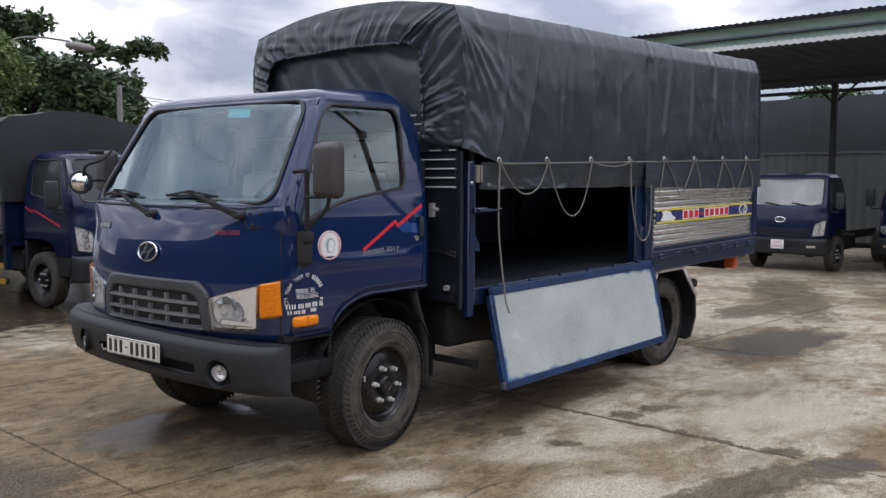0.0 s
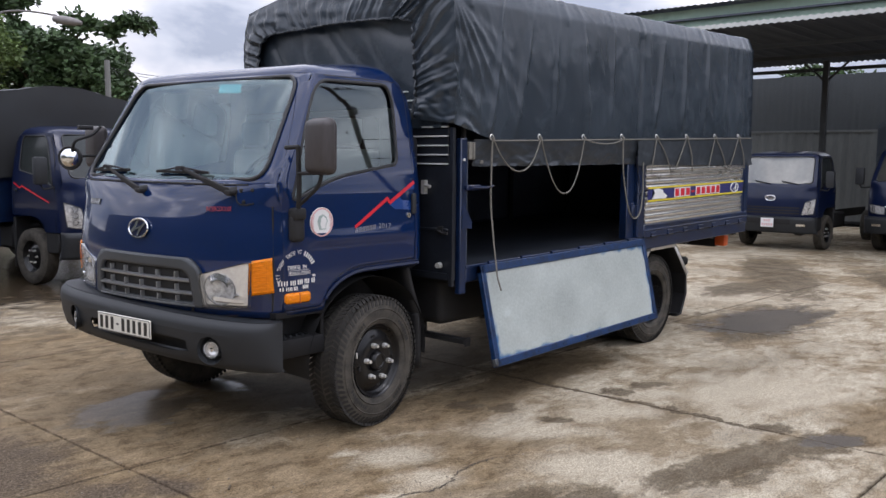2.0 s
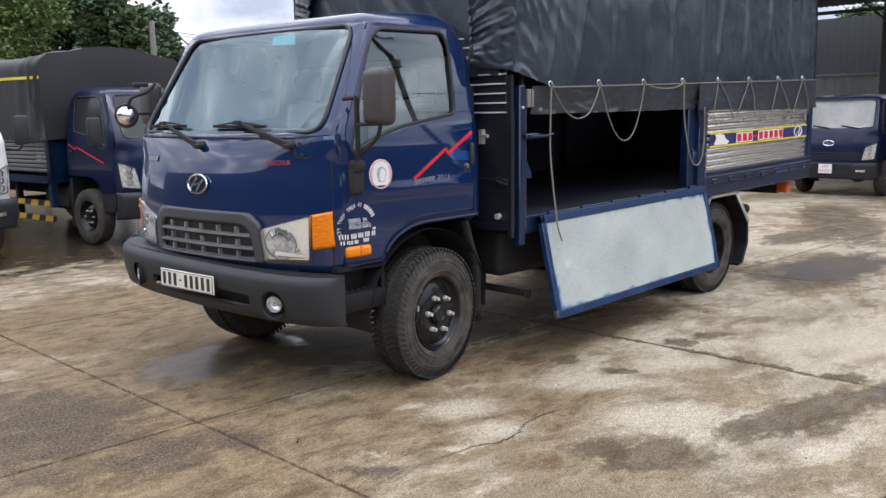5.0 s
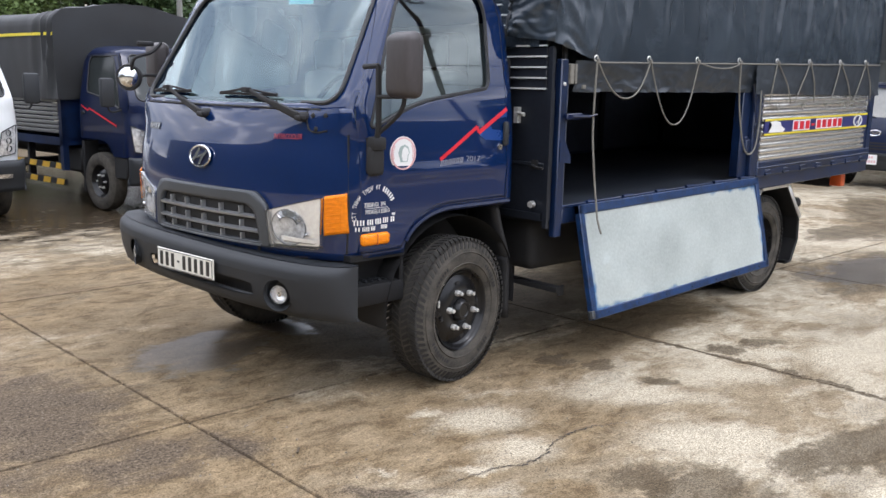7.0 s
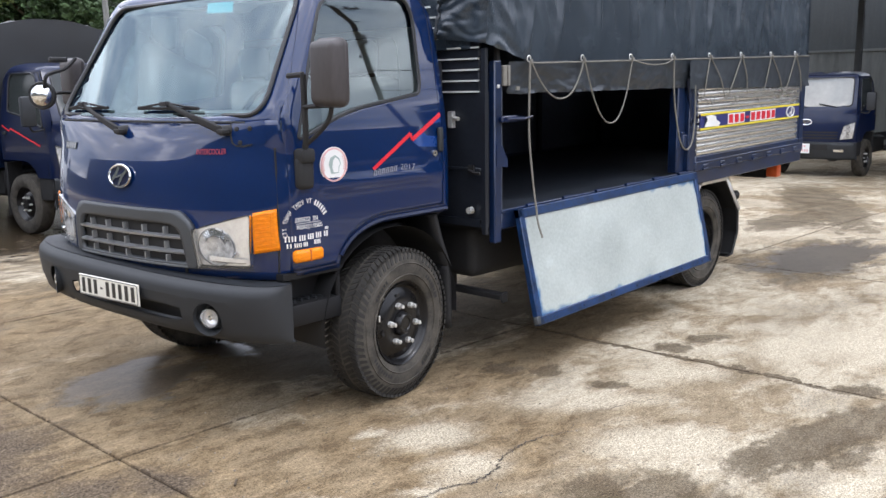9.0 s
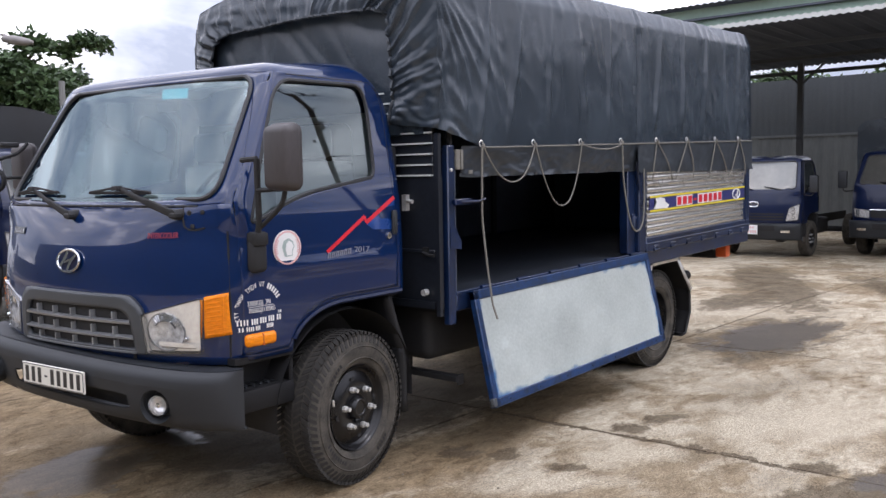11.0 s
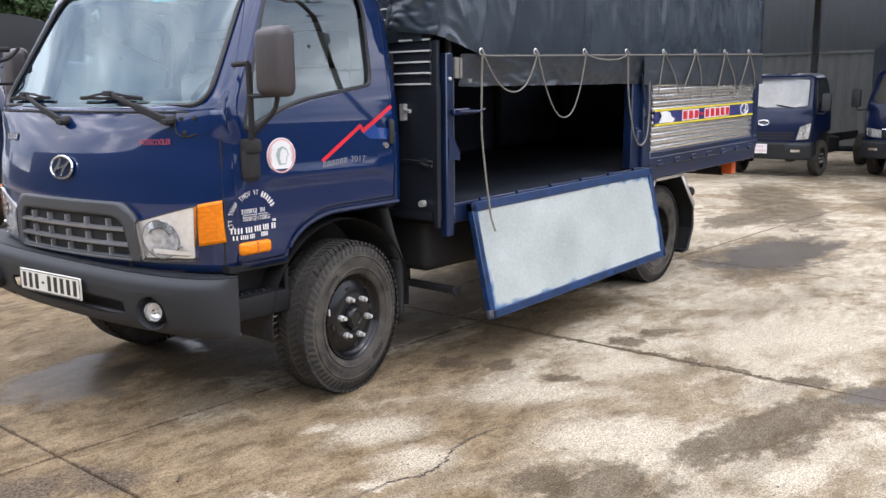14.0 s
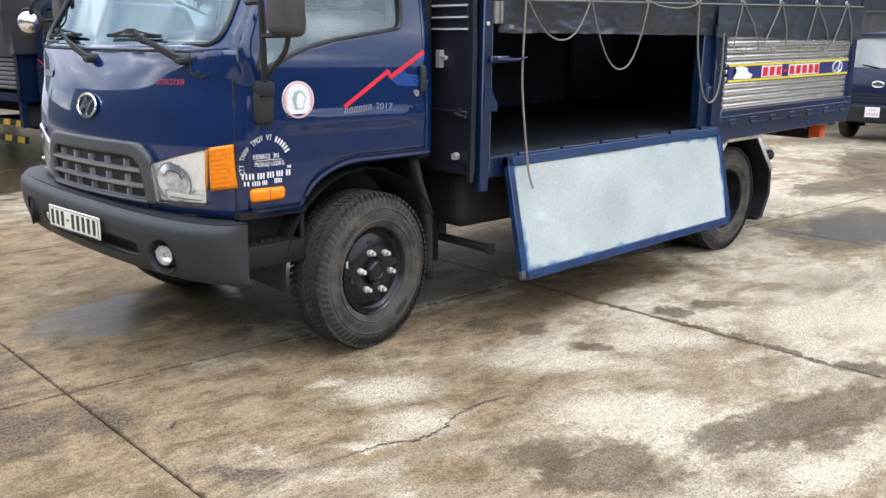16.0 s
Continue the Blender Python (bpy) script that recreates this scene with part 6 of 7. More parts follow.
# lowered side flap, hanging out a little at its foot
flap_m = RISE @ Matrix.Translation((0, Y0 - 0.012, 0.915)) @ Matrix.Rotation(radians(-13), 4, "X")
X0, X1, H = 0.775, 2.905, 0.665
flap = part("dropped_side", join(box(X0, X1, -0.04, 0.0, -0.055, 0.0, 0.005), box(X0, X1, -0.04, 0.0, -H, -H + 0.05, 0.005), box(X0, X0 + 0.045, -0.04, 0.0, -H, 0, 0.005), box(X1 - 0.045, X1, -0.04, 0.0, -H, 0, 0.005)), PAINT_FLAP, truck, "blue framed side flap hanging open", m=flap_m)
part("flap_sheet", grid(lambda x, z: (x, -0.030 + 0.007 * noise.noise((x * 2.0, z * 3.0, 3.0)) + 0.004 * noise.noise((x * 6.0, z * 6.0, 8.0)) - 0.010 * math.exp(-((x - 2.08) ** 2 + (z + 0.33) ** 2) / 0.0006) - 0.012 * math.exp(-((x - 0.98) ** 2 + (z + 0.36) ** 2) / 0.0008), z), span(X0 + 0.02, X1 - 0.02, 90), span(-H + 0.03, -0.035, 30)), FLAP_SHEET, flap, "pale undercoated inner sheet", 60, flap_m)
part("flap_back", box(X0 + 0.02, X1 - 0.02, -0.02, -0.012, -H + 0.02, -0.02), STEEL, flap, m=flap_m)
for x in span(X0 + 0.15, X1 - 0.15, 6):
    part("rivet", lathe([(-0.044, 0.002), (-0.043, 0.006), (-0.039, 0.007)], 8, "y", (x, 0, -H + 0.024)), PAINT_BOX, flap, m=flap_m)
part("catch", join(box(X0 - 0.012, X0 + 0.02, -0.045, -0.01, -H + 0.01, -H + 0.055, 0.004), tube([(X0 - 0.012, -0.03, -H + 0.05), (X0 - 0.012, -0.03, -H + 0.01)], 0.006, 6)), GRILLE, flap, m=flap_m)

# rear mudguard
for s in (-1, 1):
    prof = [(3.03, 0.70), (3.17, 0.865), (3.64, 0.872), (3.915, 0.575), (3.93, 0.38), (3.84, 0.20), (3.74, 0.19)]
    bm = bmesh.new()
    rows = [[bm.verts.new((x, s * y, z)) for x, z in prof] for y in (0.50, 1.045)]
    for k in range(len(prof) - 1):
        bm.faces.new((rows[0][k], rows[0][k + 1], rows[1][k + 1], rows[1][k]))
    lip = [bm.verts.new((3.49 + (x - 3.49) * 0.93, s * 1.045, 0.39 + (z - 0.39) * 0.93)) for x, z in prof]
    for k in range(len(prof) - 1):
        bm.faces.new((rows[1][k], rows[1][k + 1], lip[k + 1], lip[k]))
    g = part("rear_mudguard", bm, BLACK, truck, "black rear mudguard with bright trim", 20)
    sk = g.modifiers.new("skin", "SOLIDIFY")
    sk.thickness = 0.012
    trim = []
    for (xa, za), (xb, zb) in zip(prof[:3], prof[1:4]):
        d = Vector((xb - xa, 0, zb - za)).normalized()
        up = Vector((-d.z, 0, d.x))
        b2 = bmesh.new()
        w = 0.030
        p = [Vector((xa, s * 1.055, za)), Vector((xb, s * 1.055, zb))]
        v = [b2.verts.new(q) for q in (p[0] + up * 0.008, p[1] + up * 0.008, p[1] - up * w, p[0] - up * w)]
        b2.faces.new(v)
        v2 = [b2.verts.new(q) for q in (p[0] + up * 0.008, p[1] + up * 0.008, p[1] + up * 0.008 + Vector((0, -s * 0.09, 0)), p[0] + up * 0.008 + Vector((0, -s * 0.09, 0)))]
        b2.faces.new(v2)
        trim.append(b2)
    t = part("mudguard_trim", join(*trim), ZINC, g, "bright steel trim", 20)
    sk = t.modifiers.new("skin", "SOLIDIFY")
    sk.thickness = 0.003

# ---- tarpaulin ----
tarp = thing("tarpaulin_cover", "dark grey tarpaulin cover laced over the load bed hoops", "tarpaulin")
SIDE_Y = 1.105


def section(s, x):
    """The cover's cross line: s from the driver's side hem (0) over the roof (0.5) to the other hem (1)."""
    m = min(s, 1 - s) * 2
    grow = 0.010 * (x - 0.6)
    low = 1.715 + 0.009 * x + max(0.0, 0.95 - x) * 0.26
    if m < 0.40:
        t = m / 0.40
        y, z = -SIDE_Y + 0.018 * t * t, low + (2.585 + grow - low) * t
    elif m < 0.52:
        # a flat slope where the cover bends over the hoops
        a = (m - 0.40) / 0.12
        y, z = -1.087 + 0.045 * a + 0.012 * a * a, 2.585 + grow + 0.138 * a - 0.010 * a * a
    else:
        t = (m - 0.52) / 0.48
        y = -1.030 * (1 - t)
        z = 2.713 + grow + 0.115 * (1 - (1 - t) ** 2)
    return (y if s <= 0.5 else -y), z


def fold(x, s):
    """Creases: long hanging ones down the side, slack between hoops, tight gathers near the front corner."""
    m = min(s, 1 - s) * 2
    hang = min(1.0, m / 0.1) * (1.0 if m < 0.26 else 0.25 + 0.75 * max(0.0, 1 - (m - 0.26) / 0.14))
    u = x * 1.0 + 0.22 * (m - 0.2)
    n1 = noise.noise((u * 2.1, m * 1.1, 1.0))
    n2 = 1 - abs(noise.noise((u * 2.6, m * 1.3, 5.0))) * 3
    n3 = 1 - abs(noise.noise((u * 8.5 + 3 * m, m * 2.5, 9.0))) * 2
    n4 = 1 - abs(noise.noise((u * 4.2 - 2.4 * m, m * 3.2 + u * 0.8, 14.0))) * 2.6
    n5 = 1 - abs(noise.noise((u * 5.0 + 5.0 * m, m * 4.0 - u * 1.1, 21.0))) * 2.8
    side = 0.011 * n1 + 0.008 * max(0, n2) ** 4 + 0.004 * max(0, n3) ** 3 + 0.005 * max(0, n4) ** 4 + 0.004 * max(0, n5) ** 4
    crease = 0.0
    for xc, slope, w, a in ((0.98, 0.35, 0.018, 0.016), (1.28, 0.5, 0.022, 0.012), (1.66, 0.15, 0.016, 0.010), (2.05, -0.25, 0.03, 0.012), (2.42, 0.10, 0.02, 0.010), (2.86, 0.05, 0.014, -0.020), (3.18, 0.5, 0.03, 0.012), (3.62, 0.3, 0.022, 0.010), (4.06, 0.35, 0.03, 0.012), (4.48, 0.25, 0.026, 0.012), (4.80, 0.3, 0.03, 0.010)):
        dx = x - (xc + slope * (m - 0.2))
        crease += 1.35 * a * math.exp(-(dx / w) ** 2)
    # folds fanning out from the front top corner
    zc = 1.75 + 0.835 * min(1.0, m / 0.4)
    dx, dz = x - 0.50, 2.72 - zc
    far = math.hypot(dx, dz)
    phi = math.degrees(math.atan2(dz, dx))
    if m < 0.42:
        for pc, pw, amp in ((86, 1.6, 0.022), (79, 1.8, 0.026), (71, 1.7, 0.022), (63, 2.0, 0.024), (55, 1.8, 0.018), (46, 2.4, 0.012), (36, 3.0, 0.006)):
            pc += 3.0 * noise.noise((far * 3.0, pc, 2.0))
            crease += 1.7 * amp * math.exp(-((phi - pc) / pw) ** 2) * min(1.0, max(0.0, far - 0.10) / 0.15) * max(0.0, 1 - far / (0.62 + 0.012 * (90 - pc)))
    bunch = max(0.0, 1.05 - x) / 0.45
    diag = 1.6 * abs(math.sin(13 * (x * 0.55 + m * 2.1) + 1.2 * noise.noise((x * 4, m * 6, 2.0)))) - 1.0
    wild = 1 - 2 * abs(noise.noise((x * 7 + m * 9, m * 16 - x * 3, 4.0)))
    gather = bunch * (0.0075 * diag * (1 if m < 0.42 else 0.15) + 0.022 * wild * max(0, 1 - m / 0.24))
    bands = 0.007 * sum(math.exp(-((x - h) / 0.035) ** 2) for h in (0.72, 1.8, 2.9, 4.0, 5.0)) * (1 if m > 0.38 else 0.4)
    return hang * (side * (1 if m < 0.5 else 0.5) + crease) + gather + bands - 0.01


def tarp_at(s, x, off=0.0):
    y, z = section(s, x)
    e = 0.002
    ya, za = section(max(0, s - e), x)
    yb, zb = section(min(1, s + e), x)
    t = Vector((yb - ya, zb - za)).normalized()
    nv = Vector((-t.y, t.x))
    if (nv.x * y + nv.y * (z - 2.0)) < 0:
        nv = -nv
    d = fold(x, s) + off
    return Vector((x, y + nv.x * d, z + nv.y * d))


svals = span(0, 0.2, 44) + span(0.2, 0.27, 12)[1:] + span(0.27, 0.73, 34)[1:] + span(0.73, 1, 22)[1:]
xvals = span(0.56, 1.2, 64) + span(1.2, 5.10, 190)[1:]
sheet = grid(lambda s, x: tarp_at(s, x), svals, xvals)
body = part("cover_sheet", sheet, TARP, tarp, "dark grey coated tarpaulin sheet", 80, RISE)
# tail end, turned down behind
part("tail_sheet", grid(lambda s, r: Vector((5.10 + 0.03 * math.sin(r * 3.1), section(s, 5.1)[0] * (1 - 0.97 * r), 1.9 + (tarp_at(s, 5.1).z - 1.9) * (1 - 0.9 * r))), svals[::2], span(0, 1, 10)), TARP, tarp, m=RISE)

# gathered front hem
INNER = [(-0.775, 1.86), (-0.805, 2.05), (-0.795, 2.30), (-0.775, 2.42), (-0.70, 2.495), (-0.40, 2.515), (-0.05, 2.525), (0.35, 2.52), (0.68, 2.515), (0.80, 2.47), (0.85, 2.40), (0.87, 2.2), (0.87, 1.9)]


def along(line, t):
    lens = [0.0]
    for a, b in zip(line, line[1:]):
        lens.append(lens[-1] + (Vector(b) - Vector(a)).length)
    d = t * lens[-1]
    for k in range(len(line) - 1):
        if d <= lens[k + 1] or k == len(line) - 2:
            w = (d - lens[k]) / max(1e-9, lens[k + 1] - lens[k])
            return Vector(line[k]).lerp(Vector(line[k + 1]), min(1, w))


SOFT_IN = [Vector((p.x, p.y)) for p in smooth_line([(a, b, 0) for a, b in INNER], 6)]


def hem_at(t, r):
    s = 0.001 + 0.998 * t
    low = max(0.0, 1 - t / 0.14)
    o = tarp_at(s, 0.56)
    i = along(SOFT_IN, t)
    y, z = o.y + (i.x - o.y) * r, o.z + (i.y - o.z) * r
    near_corner = math.exp(-((t - 0.235) / 0.07) ** 2) + math.exp(-((t - 0.765) / 0.07) ** 2)
    ph = 52 * t * math.pi + 9.0 * noise.noise((t * 9, r * 0.8, 7.0)) + 4.5 * r * (1 if t < 0.5 else -1)
    deep = 2.6 * abs(math.sin(0.5 * ph)) ** 0.7 - 1.6 + 0.35 * math.sin(2.3 * ph + 1)
    amp = (0.006 + 0.012 * near_corner + 0.003 * low) * min(1.0, 0.1 + 1.2 * r)
    x = 0.56 - 0.050 * math.sin(min(1, r * 1.15) * math.pi * 0.55) + amp * deep + 0.016 * noise.noise((t * 7, r * 1.6, 12.0)) * r
    x += low * 0.018 * (1 - 2 * abs(noise.noise((t * 60, r * 4, 3.0)))) + 0.012 * noise.noise((t * 22, r * 5, 1.0))
    z += 0.4 * amp * deep * r
    return Vector((x, y + 0.3 * amp * deep * r, z))


part("front_hem", grid(hem_at, span(0, 1, 520), span(0, 1, 16)), TARP, tarp, "gathered front hem", 80, RISE)
part("hem_cord", tube([hem_at(t, 1.0) + Vector((-0.004 + 0.006 * math.sin(t * 300), 0, 0)) for t in span(0, 1, 300)], 0.010, 5), TARP_IN, tarp, m=RISE)
part("front_sheet", grid(lambda y, z: (0.575 + 0.018 * noise.noise((y * 2 - z, z * 1.2, 2.0)) + 0.014 * max(0, 1 - 2 * abs(noise.noise((y * 3 - z * 3.0, z * 1.5 + y, 6.0)))) ** 2, y, z), span(-0.98, 0.98, 90), span(1.80, 2.62, 40)), TARP, tarp, "slack front sheet", 80, RISE)


# valance below the lacing line
def valance(x0, x1, low0, low1, seed, out=-1.095, lean=0.025, thick=1.0):
    def at(x, v):
        top = 1.722 + 0.009 * x
        low = low0 + (low1 - low0) * (x - x0) / (x1 - x0)
        z = top + (low - top) * v
        n = noise.noise((x * 3.2, v * 1.2, seed)) * 0.022 + max(0, 1 - 2.4 * abs(noise.noise((x * 9 + 3 * v, v * 3 - x, seed + 4)))) ** 2 * 0.010 + max(0, 1 - 2.4 * abs(noise.noise((x * 5 - 4 * v, v * 2 + x, seed + 8)))) ** 2 * 0.008
        return Vector((x, out + lean * v - (n if thick == 1.0 else abs(n) * thick) * (0.3 + v), z + 0.006 * noise.noise((x * 5, 0, seed)) * v))
    p = part("valance", grid(at, span(x0, x1, 110), span(0, 1, 14)), TARP_IN, tarp, "hanging lower edge of the tarpaulin", 80, RISE)
    return p


valance(0.755, 2.87, 1.556, 1.535, 3.0)
valance(2.80, 5.09, 1.525, 1.49, 11.0, -1.121, 0.0, 0.5)
part("edge_tag", box(0.80, 0.83, -1.115, -1.108, 1.575, 1.595), ROPE, tarp, m=RISE)

# ---- ropes ----
rope = thing("lacing_rope", "pale nylon lacing rope looped along the tarpaulin hem", "rope")
RY = -1.128
rz = lambda x: 1.715 + 0.009 * x


def cord(pts, r=0.0055, n=7, name="rope_run"):
    line = smooth_line(pts, n)
    return part(name, tube(line, r * 0.85, 6), ROPE, rope, m=RISE)


def sag(x0, x1, low, xm=None):
    xm = xm or (x0 + x1) / 2
    z0, z1 = rz(x0), rz(x1)
    pts = []
    for t in span(0, 1, 10):
        x = x0 + (x1 - x0) * t
        k = 1 - abs(2 * t - 1) ** 2.2
        pts.append((x, RY - 0.004 - 0.02 * k, z0 + (z1 - z0) * t + (low - (z0 + z1) / 2) * k))
    return pts


cord([(0.90, RY - 0.003, rz(0.90))] + [(x, RY + 0.003 * math.sin(9 * x), rz(x) - 0.004) for x in span(1.0, 5.06, 24)])
cord(sag(0.915, 1.430, 1.517))
cord(sag(1.440, 1.985, 1.347))
cord(sag(1.995, 2.535, 1.700))
cord([(0.900, RY - 0.004, rz(0.90)), (0.882, RY - 0.012, 1.5), (0.872, RY - 0.022, 1.3), (0.880, RY - 0.045, 1.05), (0.886, -1.19, 0.92), (0.892, -1.200, 0.83), (0.905, -1.222, 0.750)], 0.0075)
cord([(2.54, RY - 0.004, rz(2.54)), (2.545, RY - 0.01, 1.5), (2.575, RY - 0.02, 1.32), (2.645, RY - 0.02, 1.16), (2.735, RY - 0.02, 1.10), (2.82, RY - 0.02, 1.15), (2.87, RY - 0.01, 1.32), (2.88, RY, 1.55)], 0.0075)
EYES = (0.908, 1.434, 1.988, 2.540, 3.103, 3.647, 4.222, 4.750)
for k, (a, b, c) in enumerate(((3.103, 3.01, 3.36), (3.647, 3.42, 3.76), (4.222, 4.08, 4.48), (4.750, 4.54, 4.90))):
    cord([(a - 0.01, RY, rz(a)), ((a + b) / 2 - 0.02, RY - 0.01, 1.60), (b, RY - 0.005, 1.455)], 0.006)
    cord([(a + 0.01, RY, rz(a)), ((a + c) / 2 + 0.02, RY - 0.012, 1.60), (c, RY - 0.005, 1.45)], 0.006)
cord([(3.0, RY, 1.455), (3.2, RY - 0.005, 1.42), (3.40, RY, 1.45), (3.6, RY - 0.003, 1.46), (3.78, RY, 1.45), (4.12, RY, 1.452), (4.52, RY, 1.445), (4.93, RY, 1.47)], 0.0055)
for k in range(5):
    x = 3.12 + 0.42 * k
    cord([(x, RY, 1.45), (x + 0.02, RY - 0.015, 1.40), (x + 0.06, RY - 0.006, 1.455)], 0.0055)
for x in EYES:
    part("knot", join(lathe([(-0.016, 0.0), (-0.012, 0.009), (0, 0.012), (0.012, 0.009), (0.016, 0.0)], 10, "z", (x, RY - 0.006, rz(x) + 0.004))), ROPE, rope, m=RISE)
    part("eyelet", tube([(x + 0.016 * math.cos(a), RY + 0.010, rz(x) + 0.02 + 0.016 * math.sin(a)) for a in span(0, 6.2832, 12)[:-1]], 0.004, 5, True), ZINC, rope, m=RISE)


# ---- the other trucks ----
SKEW = 0.0
lean = lambda y: 0.0


def parked_truck(m, paint, label, box_len=0.0, stripe=False, lights="tall", tarp_top=2.78, plate=True, screen=None, cloth=None):
    t = thing("parked_truck", label, "truck", m, "parked trucks")
    sub = lambda name, bm, material, parent=None, lab="", angle=40: part(name, bm, material, parent or t, lab, angle)
    up = []
    for s in (-1, 1):
        outer = [(pillar_x(1.33, s), 1.33), (BACK, 1.33), (BACK - 0.01, 1.90), (BACK - 0.07, 2.04), (BACK - 0.16, 2.08), (pillar_x(2.08, s), 2.08), (pillar_x(1.75, s), 1.75), (pillar_x(1.48, s), 1.48)]
        up.append(ring_patch(outer, round_poly(WIN, 0.07), lambda x, z, s=s: side_at(x, z, 0, s), 60, 2))
    up.append(grid(lambda u, z: front_at(u * half_w(z), z), span(-0.97, 0.97, 24), span(1.33, 1.462, 4)))
    up.append(ring_patch(rect, screen_outline(0.03, 0.08), screen_at, 70, 2))
    up.append(box(BACK - 0.03, BACK, -0.92, 0.92, 0.95, 1.40))
    body = sub("cab", join(lower_cab(), roof_dome(), *up, box(BACK - 0.03, BACK - 0.01, -0.84, 0.84, 1.40, 1.90)), paint, None, "", 50)
    sub("windscreen", grid(lambda u, z: screen_at(u, z, -0.005), span(-0.965, 0.965, 24), span(1.465, 2.075, 10)), screen or GLASS_FAR, body, "windscreen of a parked truck")
    sub("windscreen_seal", tube([screen_at(p[0], p[1], 0.003) for p in screen_outline(0.028, 0.08)], 0.012, 5, True), SEAL, body)
    for s in (-1, 1):
        sub("door_window", ring_patch(round_poly(WIN, 0.07), [(-0.12 + 0.01 * math.cos(a), 1.75 + 0.01 * math.sin(a)) for a in span(0, 6.0, 8)], lambda x, z, s=s: side_at(x, z, -0.008, s), 40, 3), GLASS_DARK, body)
        sub("window_seal", tube([side_at(p.x, p.y, 0.003, s) for p in round_poly(WIN, 0.07)], 0.012, 5, True), SEAL, body)
        sub("shut_line", tube([side_at(x, z, 0.002, s) for x, z in ((-0.62, 0.78), (-0.62, 1.33), (-0.56, 1.75), (-0.40, 2.05), (0.30, 2.05), (0.375, 1.9), (0.378, 1.33), (0.378, 0.98))], 0.005, 4), BLACK, body)
        if lights == "tall":
            h = [(-0.655, 0.80), (-0.875, 0.83), (-0.905, 1.16), (-0.72, 1.08)]
        else:
            h = [(-0.56, 0.80), (-0.86, 0.84), (-0.885, 1.0), (-0.56, 0.96)]
        lamp = sub("headlight", quad_patch([(-s * y, z) for y, z in h], FR(0.006), 8, 8), PALE_LAMP, t, "bright headlight")
        sub("lamp_rim", tube([front_at(-s * y, z, 0.008) for y, z in round_poly(h, 0.02)], 0.008, 5, True), GRILLE, lamp)
        for k in range(3):
            v = 0.25 + 0.25 * k
            c = front_at(s * 0.79, 0.80 + (h[2][1] - 0.80) * v, 0.004)
            sub("reflector_bowl", lathe([(-0.02, 0.036), (0.0, 0.03), (0.012, 0.004)], 14, "x"), GRILLE, lamp).matrix_basis = Matrix.Translation(c) @ Matrix.Rotation(-s * radians(30), 4, "Z")
        head = sub("mirror", box(-0.69, -0.60, *sorted((s * 1.06, s * 1.24)), 1.40, 1.76, 0.03, 2), PLASTIC, t, "dark wing mirror")
        sub("mirror_arm", tube(smooth_line([(-0.60, s * 0.93, 1.36), (-0.64, s * 1.10, 1.34), (-0.645, s * 1.15, 1.42)], 5), 0.013, 6), BLACK, head)
        sub("step_well", box(-0.64, -0.34, *sorted((s * 0.62, s * 0.92)), 0.46, 0.76, 0.02), BLACK, t)
        sub("door_handle", box(0.27, 0.34, *sorted((s * 0.94, s * 0.968)), 1.28, 1.32, 0.008), PLASTIC, t)
        wprof = [(-0.088, 0.222), (-0.110, 0.27), (-0.107, 0.335), (-0.086, 0.378), (-0.035, 0.391), (0.035, 0.391), (0.086, 0.378), (0.107, 0.335), (0.1, 0.235), (0.088, 0.222)]
        rprof = [(-0.085, 0.222), (-0.060, 0.205), (-0.02, 0.178), (-0.058, 0.128), (-0.060, 0.060), (-0.09, 0.056), (-0.09, 0.0)]
        for x in (0.0, 3.375):
            if s > 0:
                wp, rp = [(-a, r) for a, r in wprof], [(-a, r) for a, r in rprof]
            else:
                wp, rp = wprof, rprof
            wh = sub("wheel", lathe(rp, 32, "y", (x, s * 0.845, 0.392)), RIM, t, "black steel wheel")
            sub("tyre", lathe(wp, 40, "y", (x, s * 0.845, 0.392)), RUBBER, wh)
            for k in range(6):
                a = 2 * math.pi * k / 6
                sub("wheel_nut", lathe([(s * 0.055, 0.017), (s * 0.095, 0.014), (s * 0.096, 0.0)], 6, "y", (x + 0.092 * math.cos(a), s * 0.845, 0.392 + 0.092 * math.sin(a))), ZINC, wh)
    if lights == "tall":
        sub("grille", join(*[grid(lambda y, v, z=z: front_at(y, z + 0.028 * v, 0.008), span(-0.62, 0.62, 20), (0, 1)) for z in (0.82, 0.88, 0.94)]), BLACK, t, "slim dark grille slots")
    else:
        g = sub("grille", quad_patch([(-0.54, 0.82), (0.54, 0.82), (0.54, 0.95), (-0.54, 0.95)], FR(0.008), 20, 3), BLACK, t, "dark mesh grille")
        sub("grille_bar", tube([front_at(y, 0.975, 0.010) for y in span(-0.55, 0.55, 20)], 0.010, 5), CHROME, g)
        sub("chrome_strip", quad_patch([(-0.35, 1.26), (-0.66, 1.26), (-0.66, 1.285), (-0.35, 1.285)], FR(0.006), 6, 1), CHROME, t)
    zb = 1.155 if lights == "tall" else 0.885
    c = front_at(0, zb, 0.012)
    sub("badge", join(tube([c + Vector((0, 0.11 * math.cos(a), 0.055 * math.sin(a))) for a in span(0, 6.2832, 24)[:-1]], 0.010, 5, True), tube([c + Vector((0, 0.06, 0.03)), c + Vector((0, 0, -0.03)), c + Vector((0, -0.06, 0.03))], 0.010, 5)), CHROME, t, "chrome oval badge")
    bm = grid(bumper_loop, span(-1.2, 1.2, 40), [0.40, 0.45, 0.56, 0.68, 0.73, 0.765])
    bp = sub("bumper", bm, PLASTIC, t, "dark plastic bumper")
    sk = bp.modifiers.new("skin", "SOLIDIFY")
